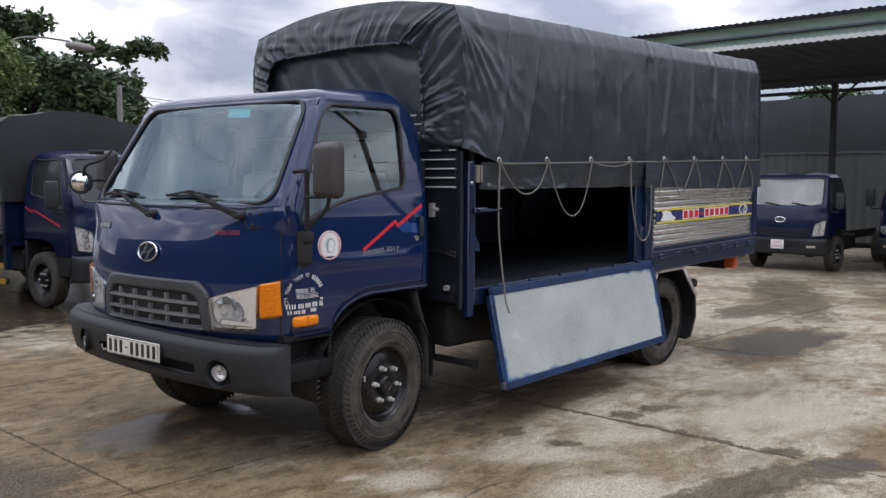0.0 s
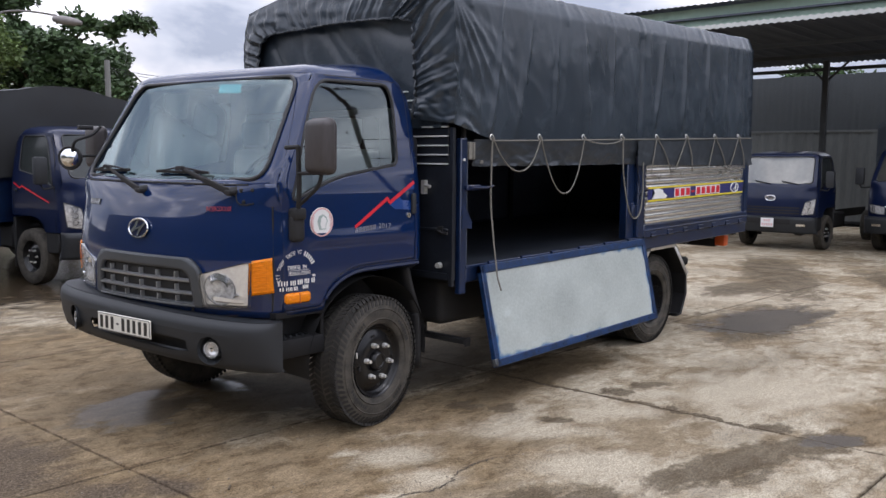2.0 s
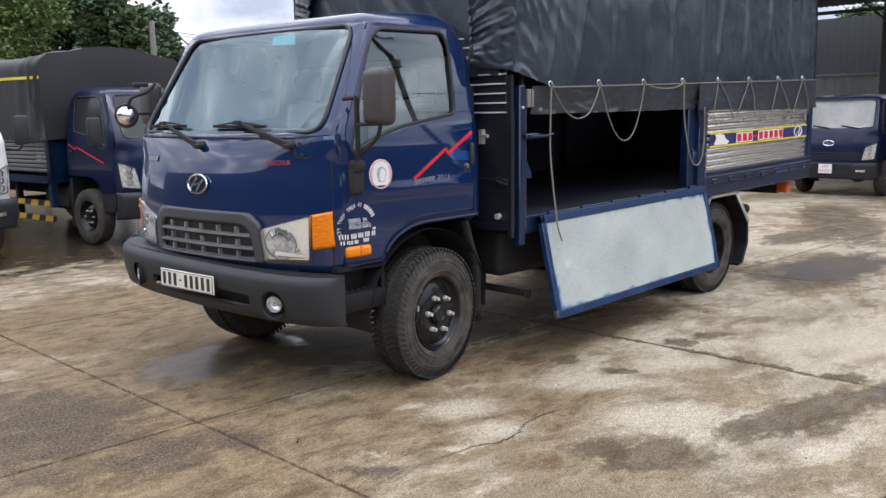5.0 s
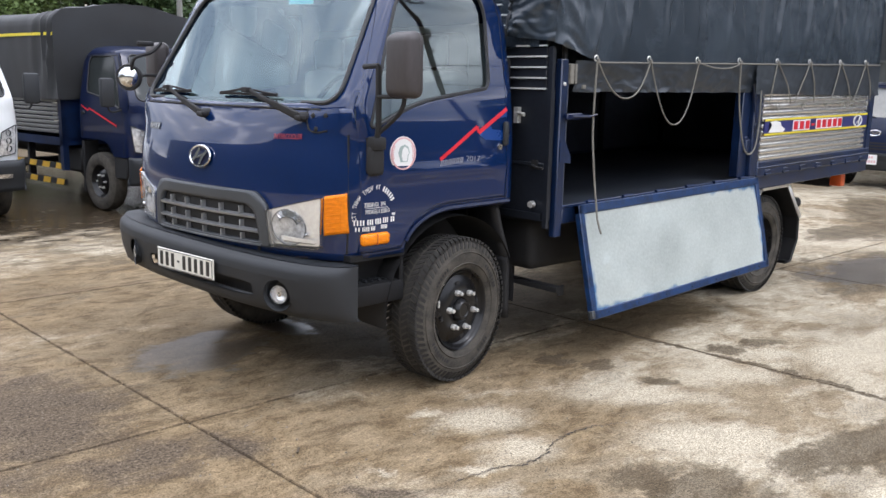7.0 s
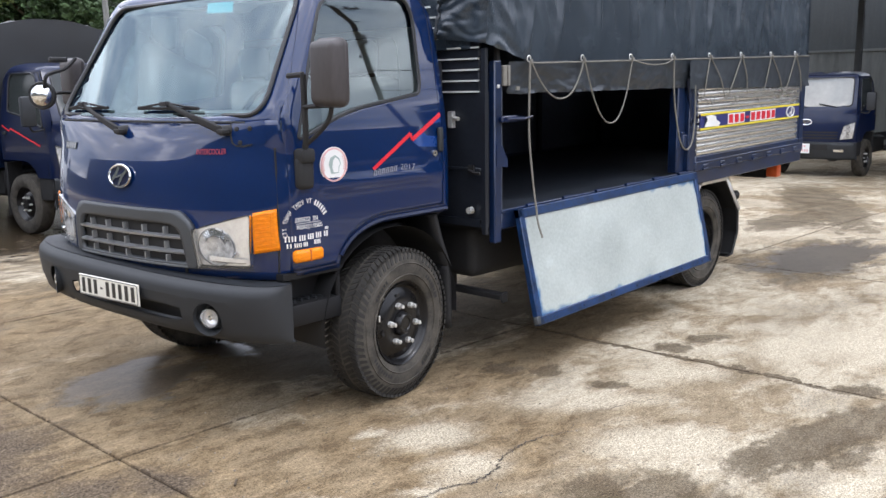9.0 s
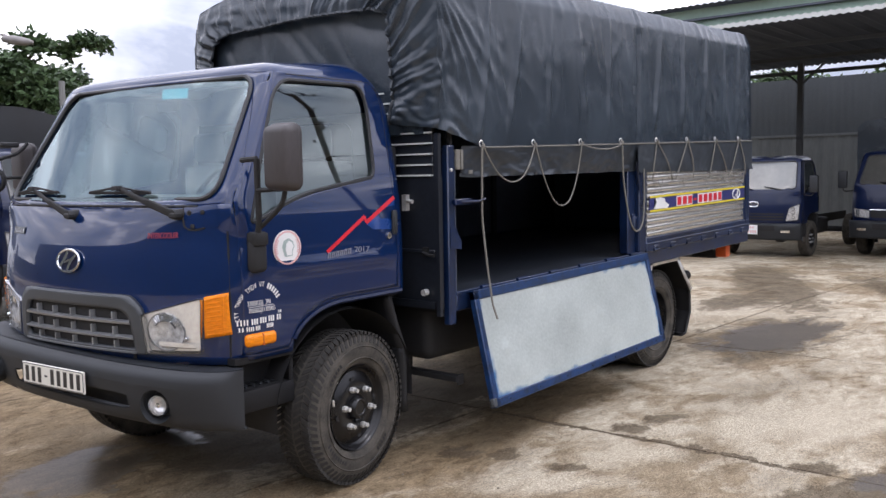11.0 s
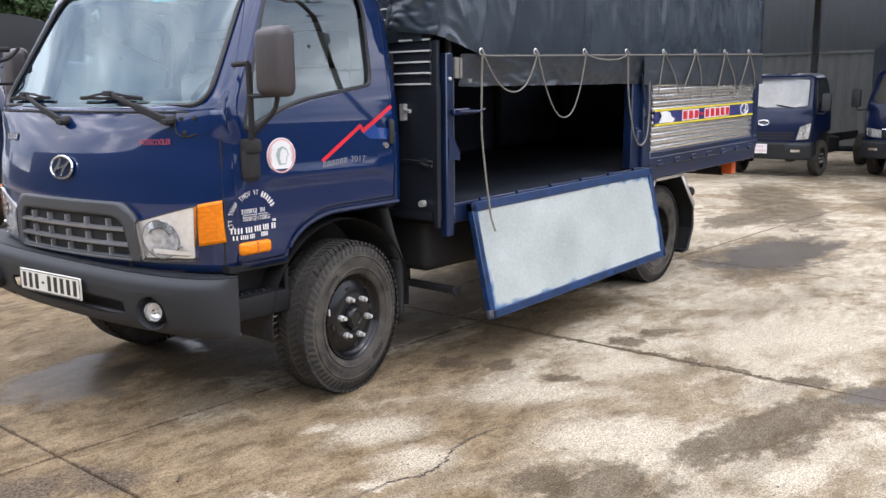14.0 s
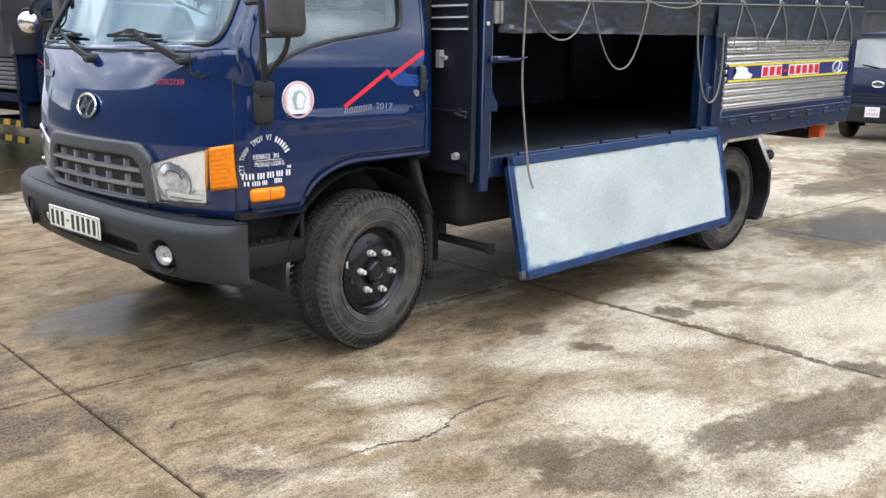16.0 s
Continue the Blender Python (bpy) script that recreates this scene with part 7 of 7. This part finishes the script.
    sk.thickness = 0.03
    sub("air_slot", grid(lambda y, z: bumper_at(y, z) + Vector((-0.006, 0, 0)), span(-0.48, 0.48, 16), [0.60, 0.70]), BLACK, bp)
    for s in (-1, 1):
        sub("fog_lamp", grid(lambda y, z: bumper_at(y, z) + Vector((-0.008, 0, 0)), span(s * 0.60, s * 0.78, 6), [0.56, 0.61]), BOWL, bp)
    if plate:
        pl = sub("number_plate", box(-1.085, -1.07, -0.14, 0.14, 0.52, 0.72, 0.004), WHITE, bp, "white number plate with pink grey bars")
        for k in range(3):
            sub("plate_bar", box(-1.088, -1.084, 0.055 - 0.05 * k - 0.015, 0.055 - 0.05 * k + 0.015, 0.645, 0.69), PINK, pl)
        for k in range(5):
            sub("plate_bar", box(-1.088, -1.084, 0.1 - 0.05 * k - 0.015, 0.1 - 0.05 * k + 0.015, 0.555, 0.605), PINK, pl)
    for y in (-0.55, 0.05):
        sub("wiper", tube([front_at(y, 1.46, 0.02), front_at(y + 0.36, 1.52, 0.02)], 0.010, 5), BLACK, t)
    sub("chassis", join(*[box(-0.9, 4.6, s * 0.38 - 0.03, s * 0.38 + 0.03, 0.60, 0.80) for s in (-1, 1)], box(-0.7, 0.4, -0.35, 0.35, 0.42, 0.96, 0.05), box(0.6, 1.5, -0.85, -0.4, 0.45, 0.80, 0.04), box(0.6, 1.3, 0.4, 0.85, 0.45, 0.80, 0.04), tube([(0, -0.8, 0.39), (0, 0.8, 0.39)], 0.05, 8), tube([(3.375, -0.8, 0.39), (3.375, 0.8, 0.39)], 0.07, 8)), BLACK, t)
    for s in (-1, 1):
        sub("mudguard", box(0.40, 0.46, *sorted((s * 0.70, s * 0.92)), 0.22, 0.92, 0.01), BLACK, t)
        if stripe:
            b2 = bmesh.new()
            ln = [(-0.50, 1.15), (0.16, 1.36), (0.20, 1.33), (0.37, 1.40)]
            for (xa, za), (xb, zb2) in zip(ln, ln[1:]):
                v = [b2.verts.new(side_at(x, z, 0.008, s)) for x, z in ((xa, za - 0.012), (xb, zb2 - 0.012), (xb, zb2 + 0.012), (xa, za + 0.012))]
                b2.faces.new(v)
            sub("door_stripe", b2, RED, t, "red stripe")
    if box_len:
        x0, x1 = 0.62, 0.62 + box_len
        bd = sub("load_bed", join(box(x0, x1, -1.10, 1.10, 0.84, 0.95), box(x0, x0 + 0.06, -1.10, 1.10, 0.9, 1.75), box(x0, x0 + 0.08, -1.10, -1.02, 0.5, 2.2), box(x0, x0 + 0.08, 1.02, 1.10, 0.5, 2.2), box(x1 - 0.06, x1, -1.1, 1.1, 0.9, 1.75)), PAINT_BOX, t, "blue load bed")
        for s in (-1, 1):
            for z in span(1.0, 1.72, 12):
                sub("side_board", box(x0 + 0.1, x1 - 0.08, *sorted((s * 1.07, s * 1.105)), z, z + 0.048, 0.008), BOARD, bd)
            gd = sub("side_guard", join(box(x0 + 0.15, x0 + 2.4, *sorted((s * 0.98, s * 1.02)), 0.50, 0.58), box(x0 + 0.15, x0 + 2.4, *sorted((s * 0.98, s * 1.02)), 0.28, 0.36), box(x0 + 1.2, x0 + 1.26, *sorted((s * 0.9, s * 0.99)), 0.28, 0.86)), BLACK, t, "black and yellow side guard")
            for k in range(6):
                for z in (0.50, 0.28):
                    xs = x0 + 0.20 + 0.38 * k
                    sub("guard_stripe", flat_shape([(0, 0), (0.20, 0), (0.16, 0.08), (-0.04, 0.08)] if s < 0 else [(0, 0), (-0.04, 0.08), (0.16, 0.08), (0.20, 0)], (xs, s * 1.021, z), ((1, 0, 0), (0, 0, 1), (0, s, 0)), 0.003), YELLOW_PAINT, gd)
        HEM = 1.46
        def cover(sv, x):
            mm = min(sv, 1 - sv) * 2
            if mm < 0.42:
                y, z = -1.12, HEM + (tarp_top - 0.14 - HEM) * mm / 0.42
            elif mm < 0.52:
                a = (mm - 0.42) / 0.10 * math.pi / 2
                y, z = -1.0 - 0.12 * math.cos(a), tarp_top - 0.14 + 0.12 * math.sin(a)
            else:
                q = (mm - 0.52) / 0.48
                y, z = -1.0 * (1 - q), tarp_top - 0.02 + 0.11 * (1 - (1 - q) ** 2)
            d = 0.075 * max(0.0, 1 - (x - x0) / 0.75) * max(0, 1 - 2.2 * abs(noise.noise((x * 5 + mm, mm * 2.2 - x, 6.0)))) + 0.018 * noise.noise((x * 1.6, mm * 2, 3.0)) + 0.006 * (1 - 2 * abs(noise.noise((x * 3, mm * 2.5, 8.0))))
            return Vector((x, (y - d if mm < 0.5 else y) * (1 if sv <= 0.5 else -1), z + (d if mm >= 0.5 else 0)))
        tp = tagged(part("tarpaulin_cover", join(grid(cover, span(0, 1, 60), span(x0 - 0.06, x1, 80)), grid(lambda sv, r: Vector((x0 - 0.06 - 0.02 * math.sin(r * 3) + 0.010 * noise.noise((cover(sv, x0).y * 2.2 * (1 - r), r * 3, 5.0)), cover(sv, x0 - 0.06).y * (1 - r), 1.5 + (cover(sv, x0 - 0.06).z - 1.5) * (1 - 0.75 * r))), span(0, 1, 120), span(0, 1, 12)), grid(lambda sv, r: Vector((x1, cover(sv, x1).y * (1 - r), 1.5 + (cover(sv, x1).z - 1.5) * (1 - 0.75 * r))), span(0, 1, 60), span(0, 1, 4))), cloth or TARP_OLD), "weathered dark tarpaulin stretched over a parked truck's load bed", "tarpaulin", "tarpaulins of the parked trucks")
        tp.matrix_basis = m
        for s in (-1, 1):
            part("tie_strap", grid(lambda x, z: (x, s * 1.145, z + 0.01 * math.sin(x)), span(x0, x1, 10), [2.30, 2.34]), YELLOW, tp, "yellow strap")
    return t


parked_truck(Matrix.Translation((1.78, 6.31, 0)) @ Matrix.Rotation(radians(98), 4, "Z") @ Matrix.Scale(0.90, 4), PAINT_DARK, "dark blue parked truck with tarpaulin and red door stripe", 4.6, True, tarp_top=2.62, screen=GLASS_DARK)
parked_truck(Matrix.Translation((-0.93, 6.48, 0)) @ Matrix.Rotation(radians(90), 4, "Z") @ Matrix.Scale(0.92, 4), PAINT_WHITE, "white parked truck cab with bare chassis", 0.0, screen=GLASS_DARK)
parked_truck(Matrix.Translation((15.16, 2.19, -0.205)) @ Matrix.Scale(0.94, 4), PAINT_DARK, "dark blue parked truck cab without load bed", 0.0)
parked_truck(Matrix.Translation((16.5, -0.22, -0.235)), PAINT_DARK, "dark blue parked truck with chrome grille and tarpaulin", 4.4, False, "wide", plate=False, cloth=TARP)


# ---- trees ----
def leafy(bm, c, r, count, size, flat=0.75):
    for _ in range(count):
        d = Vector((random.gauss(0, 1), random.gauss(0, 1), random.gauss(0, 1) * flat)).normalized() * r * random.random() ** 0.45
        p = Vector(c) + d
        a = Vector((random.gauss(0, 1), random.gauss(0, 1), random.gauss(0, 0.5))).normalized()
        b = a.cross(Vector((random.gauss(0, 1), random.gauss(0, 1), random.gauss(0, 1)))).normalized()
        l = size * random.uniform(0.6, 1.4)
        v = [bm.verts.new(q) for q in (p, p + a * l * 0.5 + b * l * 0.28, p + a * l, p + a * l * 0.5 - b * l * 0.28)]
        bm.faces.new(v)


def tree(base, clumps, material, trunk_r, top, label, size=0.16, count=150, limbs=None):
    t = thing("tree", label, "tree", Matrix.Translation(base))
    b = Vector(base)
    up = Vector((0.2, 0.1, top * 0.55))
    tr = [tube(smooth_line([(0, 0, -0.1), (0.08, 0.0, top * 0.25), tuple(up)], 5), trunk_r, 8, r2=trunk_r * 0.55)]
    for c, r in (clumps[:limbs] if limbs else clumps)[::3]:
        q = Vector(c) - b
        st = up * random.uniform(0.6, 1.0)
        tr.append(tube(smooth_line([tuple(st), tuple(st.lerp(q, 0.5) + Vector((0, 0, 0.2))), tuple(q)], 4), trunk_r * 0.35, 5, r2=0.02))
    part("trunk", join(*tr), BARK, t)
    bm = bmesh.new()
    for c, r in clumps:
        leafy(bm, Vector(c) - b, r, int(count * (r / 0.5) ** 2), size)
    part("crown", bm, material, t, recalc=False)["kind"] = "stuff"
    return t


E0, AH, RT = Vector((-3.425, -4.62, 1.605)), Vector((0.735, 0.678, 0)), Vector((0.678, -0.735, 0))


def spot(depth, across, z):
    p = E0 + AH * depth + RT * across
    return (p.x, p.y, z)


def crown(depth, across, z, rx, rz_, n, r0=0.35, r1=0.7):
    out = []
    for _ in range(n):
        a, u, k = random.uniform(0, 2 * math.pi), random.uniform(-1, 1), random.random() ** 0.4
        q = math.sqrt(1 - u * u) * k
        out.append((spot(depth + rx * q * math.sin(a), across + rx * q * math.cos(a), z + rz_ * u * k), random.uniform(r0, r1)))
    return out


def mass(depth, edge, low, n, r0, r1):
    """Clumps filling a crown below an uneven upper edge of (across, height) points."""
    out = []
    for _ in range(n):
        x = random.uniform(edge[0][0], edge[-1][0])
        top = float(np.interp(x, [e[0] for e in edge], [e[1] for e in edge]))
        r = random.uniform(r0, r1)
        out.append((spot(depth + random.uniform(-1.3, 1.3), x, top - r - (top - r - low) * random.random() ** 1.3), r))
    return out


big = mass(28, [(-14.2, 6.0), (-13.4, 6.05), (-12.9, 5.85), (-11.6, 5.50), (-10.9, 5.15), (-10.2, 4.55), (-9.9, 3.8)], 3.0, 120, 0.30, 0.52)
limb = [spot(28.3, -12.0, 4.6), spot(27.6, -11.2, 5.5), spot(27.5, -10.2, 5.68), spot(27.5, -9.1, 5.66)]
big += [(spot(27.5 + random.uniform(-0.4, 0.4), -11.4 + 0.16 * k, 5.66 + 0.10 * math.sin(0.6 * k + 0.6) + random.uniform(-0.12, 0.12)), random.uniform(0.22, 0.38)) for k in range(16)]
big += [(spot(27.5 + random.uniform(-0.4, 0.4), -14.7 + 0.15 * k, 6.75 - 0.03 * k + random.uniform(-0.18, 0.15)), random.uniform(0.26, 0.42)) for k in range(14)]
big += [(spot(28, -14.2 + 0.2 * k, 6.30), 0.36) for k in range(4)]
tree(spot(28.5, -12.2, 0.0), big, LEAF, 0.28, 5.0, "large dark green broad-leaved tree behind the parked trucks", 0.20, 280, 100)
limb_tree = bpy.data.objects["tree"]
part("limb", tube(smooth_line([Vector(p) - limb_tree.matrix_basis.translation for p in limb], 5), 0.07, 6, r2=0.02), BARK, limb_tree)
near = crown(22, -12.3, 3.7, 1.5, 2.3, 60, 0.4, 0.7) + crown(21, -14.5, 3.5, 1.6, 2.4, 30, 0.4, 0.7)
tree(spot(22.3, -12.9, 0.0), near, LEAF_PALE, 0.22, 4.5, "dense grey green tree beside the yard", 0.13, 520)
mid_t = crown(34, -9.0, 3.2, 1.6, 1.3, 26) + crown(33, -14.0, 4.4, 2.2, 1.6, 30)
tree(spot(34, -9.5, 0.0), mid_t, LEAF, 0.2, 4.0, "dark green tree beyond the yard wall", 0.22, 220)
right = crown(42, 19.0, 4.6, 2.8, 1.5, 50, 0.5, 0.9) + crown(43, 24.0, 4.9, 3.2, 1.6, 50, 0.5, 0.9) + crown(41, 15.0, 3.9, 1.4, 0.9, 16, 0.4, 0.7) + crown(43, 29.0, 4.9, 3.0, 1.6, 40, 0.5, 0.9)
tree(spot(42, 20.0, -0.4), right, LEAF, 0.3, 5.0, "green tree row seen over the shed's back wall", 0.26, 180)

# ---- poles, lamp, building ----
lamp = thing("street_lamp", "grey street lamp head on a long curved arm", "street lamp")
part("lamp_post", tube([spot(23, -11.9, 0), spot(23, -11.9, 5.1)], 0.07, 10, r2=0.05), LAMP_GREY, lamp)
part("lamp_arm", tube(smooth_line([spot(23, -11.9, 5.0), spot(23, -11.4, 5.32), spot(23, -10.7, 5.36), spot(23, -9.95, 5.26)], 6), 0.03, 8), LAMP_GREY, lamp)
hd = lathe([(-0.38, 0.02), (-0.34, 0.08), (-0.1, 0.12), (0.2, 0.10), (0.40, 0.05), (0.42, 0.0)], 20, "x")
part("lamp_head", hd, LAMP_GREY, lamp, m=Matrix.Translation(spot(23, -9.70, 5.13)) @ Matrix.Rotation(math.atan2(-0.735, 0.678), 4, "Z") @ Matrix.Rotation(radians(8), 4, "Y"))


def pole(base, top, label, arms=True, arm_dir=(1, 0, 0)):
    p = thing("utility_pole", label, "pole")
    # with arms, dark bark colour stands in for the concrete's backlit shade
    part("shaft", tube([base, top], 0.10, 10, r2=0.08), CONCRETE_POLE if not arms else BARK, p)
    if arms:
        b, d = Vector(top), Vector(arm_dir)
        part("crossarm", join(tube([b - d * 0.75 - Vector((0, 0, 0.15)), b + d * 0.75 - Vector((0, 0, 0.15))], 0.05, 6), tube([b + Vector((0.30, 0, -1.2)) - d * 0.30, b + Vector((0.30, 0, -1.2)) + d * 0.22], 0.04, 6)), BARK, p)
        for k in (-0.7, -0.35, 0.35, 0.7):
            part("insulator", lathe([(0, 0.05), (0.06, 0.07), (0.10, 0.04), (0.16, 0.05), (0.2, 0.02)], 10, "z", b + d * k - Vector((0, 0, 0.1))), LAMP_GREY, p)
        part("fuse_box", box(b.x + 0.30, b.x + 0.50, b.y - 0.12, b.y + 0.12, b.z - 2.1, b.z - 1.8, 0.03), LAMP_GREY, p)
    return p


pole(spot(26, -9.77, 0), spot(26, -9.80, 4.45), "slim grey concrete utility pole behind the trees", False)
wires = thing("overhead_wires", "thin black overhead wires between the poles", "wires")
for k in range(2):
    part("wire", tube(smooth_line([spot(26, -9.8, 4.25 - 0.08 * k), spot(26.5, -8.2, 4.02 - 0.08 * k), spot(27, -5.0, 4.05 - 0.06 * k), spot(30, 2, 4.6)], 6), 0.012, 4), CABLE, wires)
POLE_TOP = Vector((13.75, -15.5, 9.90))
pole((15.2, -15.5, 0), tuple(POLE_TOP), "leaning utility pole with crossarms beside the yard", True, (0.93, 0.36, 0))
side_wires = thing("pole_wires", "thin black wires hanging from the leaning pole", "wires")
for k in (-0.7, -0.35, 0.35, 0.7):
    for q in (-1, 1):
        a = POLE_TOP + Vector((0.93, 0.36, 0)) * k
        e = a + Vector((1.0, -0.08, 0)) * 20 * q - Vector((0, 0, 0.3 * (1 + q)))
        part("wire", tube(smooth_line([a, a.lerp(e, 0.5) - Vector((0, 0, 0.35)), e], 6), 0.010, 4), CABLE, side_wires)
for z in (6.4, 7.0):
    part("wire", tube(smooth_line([(14.1, -15.5, z), (19.0, -13.0, z - 0.5), (26.0, -9.0, z + 0.2)], 6), 0.011, 4), CABLE, side_wires)

house = thing("cream_building", "tall cream rendered building beyond the parked trucks", "building")
bx, by = Vector((7.0, 27.4, 0)), Vector((-0.725, 0.689, 0))
bm = bmesh.new()
pts = [bx, bx + by * 14, bx + by * 14 + Vector((0.689, 0.725, 0)) * 8, bx + Vector((0.689, 0.725, 0)) * 8]
lo, hi = [bm.verts.new(p) for p in pts], [bm.verts.new(p + Vector((0, 0, 6.2))) for p in pts]
bm.faces.new(hi)
for k in range(4):
    bm.faces.new((lo[k - 1], lo[k], hi[k], hi[k - 1]))
part("wall", bm, CREAM, house)
for k in range(5):
    p = bx + by * (0.4 + 3.2 * k)
    part("pilaster", tube([p, p + Vector((0, 0, 6.2))], 0.16, 4), CREAM, house)

# ---- loose bits on the ground ----
def pebble_mesh(bm, x, y, r):
    rot = random.uniform(0, 6.28)
    ring = [(x + r * random.uniform(0.7, 1.1) * math.cos(rot + k * 1.0472), y + r * random.uniform(0.7, 1.1) * math.sin(rot + k * 1.0472)) for k in range(6)]
    low = [bm.verts.new((p[0], p[1], 0.0)) for p in ring]
    top = [bm.verts.new((x + (p[0] - x) * 0.6, y + (p[1] - y) * 0.6, r * 0.8)) for p in ring]
    bm.faces.new(top)
    for k in range(6):
        bm.faces.new((low[k - 1], low[k], top[k], top[k - 1]))


bm = bmesh.new()
for _ in range(240):
    x, y = random.gauss(-1.2, 0.9), random.gauss(-1.1, 0.7)
    pebble_mesh(bm, x, y, random.uniform(0.0025, 0.007))
for _ in range(160):
    pebble_mesh(bm, random.uniform(-0.5, 4.5), random.uniform(-3.3, -1.2), random.uniform(0.0025, 0.006))
grit = part("grit", bm, mat("grey brown grit", (0.20, 0.165, 0.125), 0.9, 0.0, 0.3, 9, 90, 0.2, island=True))
tagged(grit, "scattered grey brown grit lying on the concrete", "grit", kind="stuff")
twig = part("twig", tube([(-1.165, -1.195, 0.006), (-1.145, -1.172, 0.008), (-1.13, -1.155, 0.006)], 0.005, 5), BARK)
tagged(twig, "short dark twig lying on the concrete", "twig")

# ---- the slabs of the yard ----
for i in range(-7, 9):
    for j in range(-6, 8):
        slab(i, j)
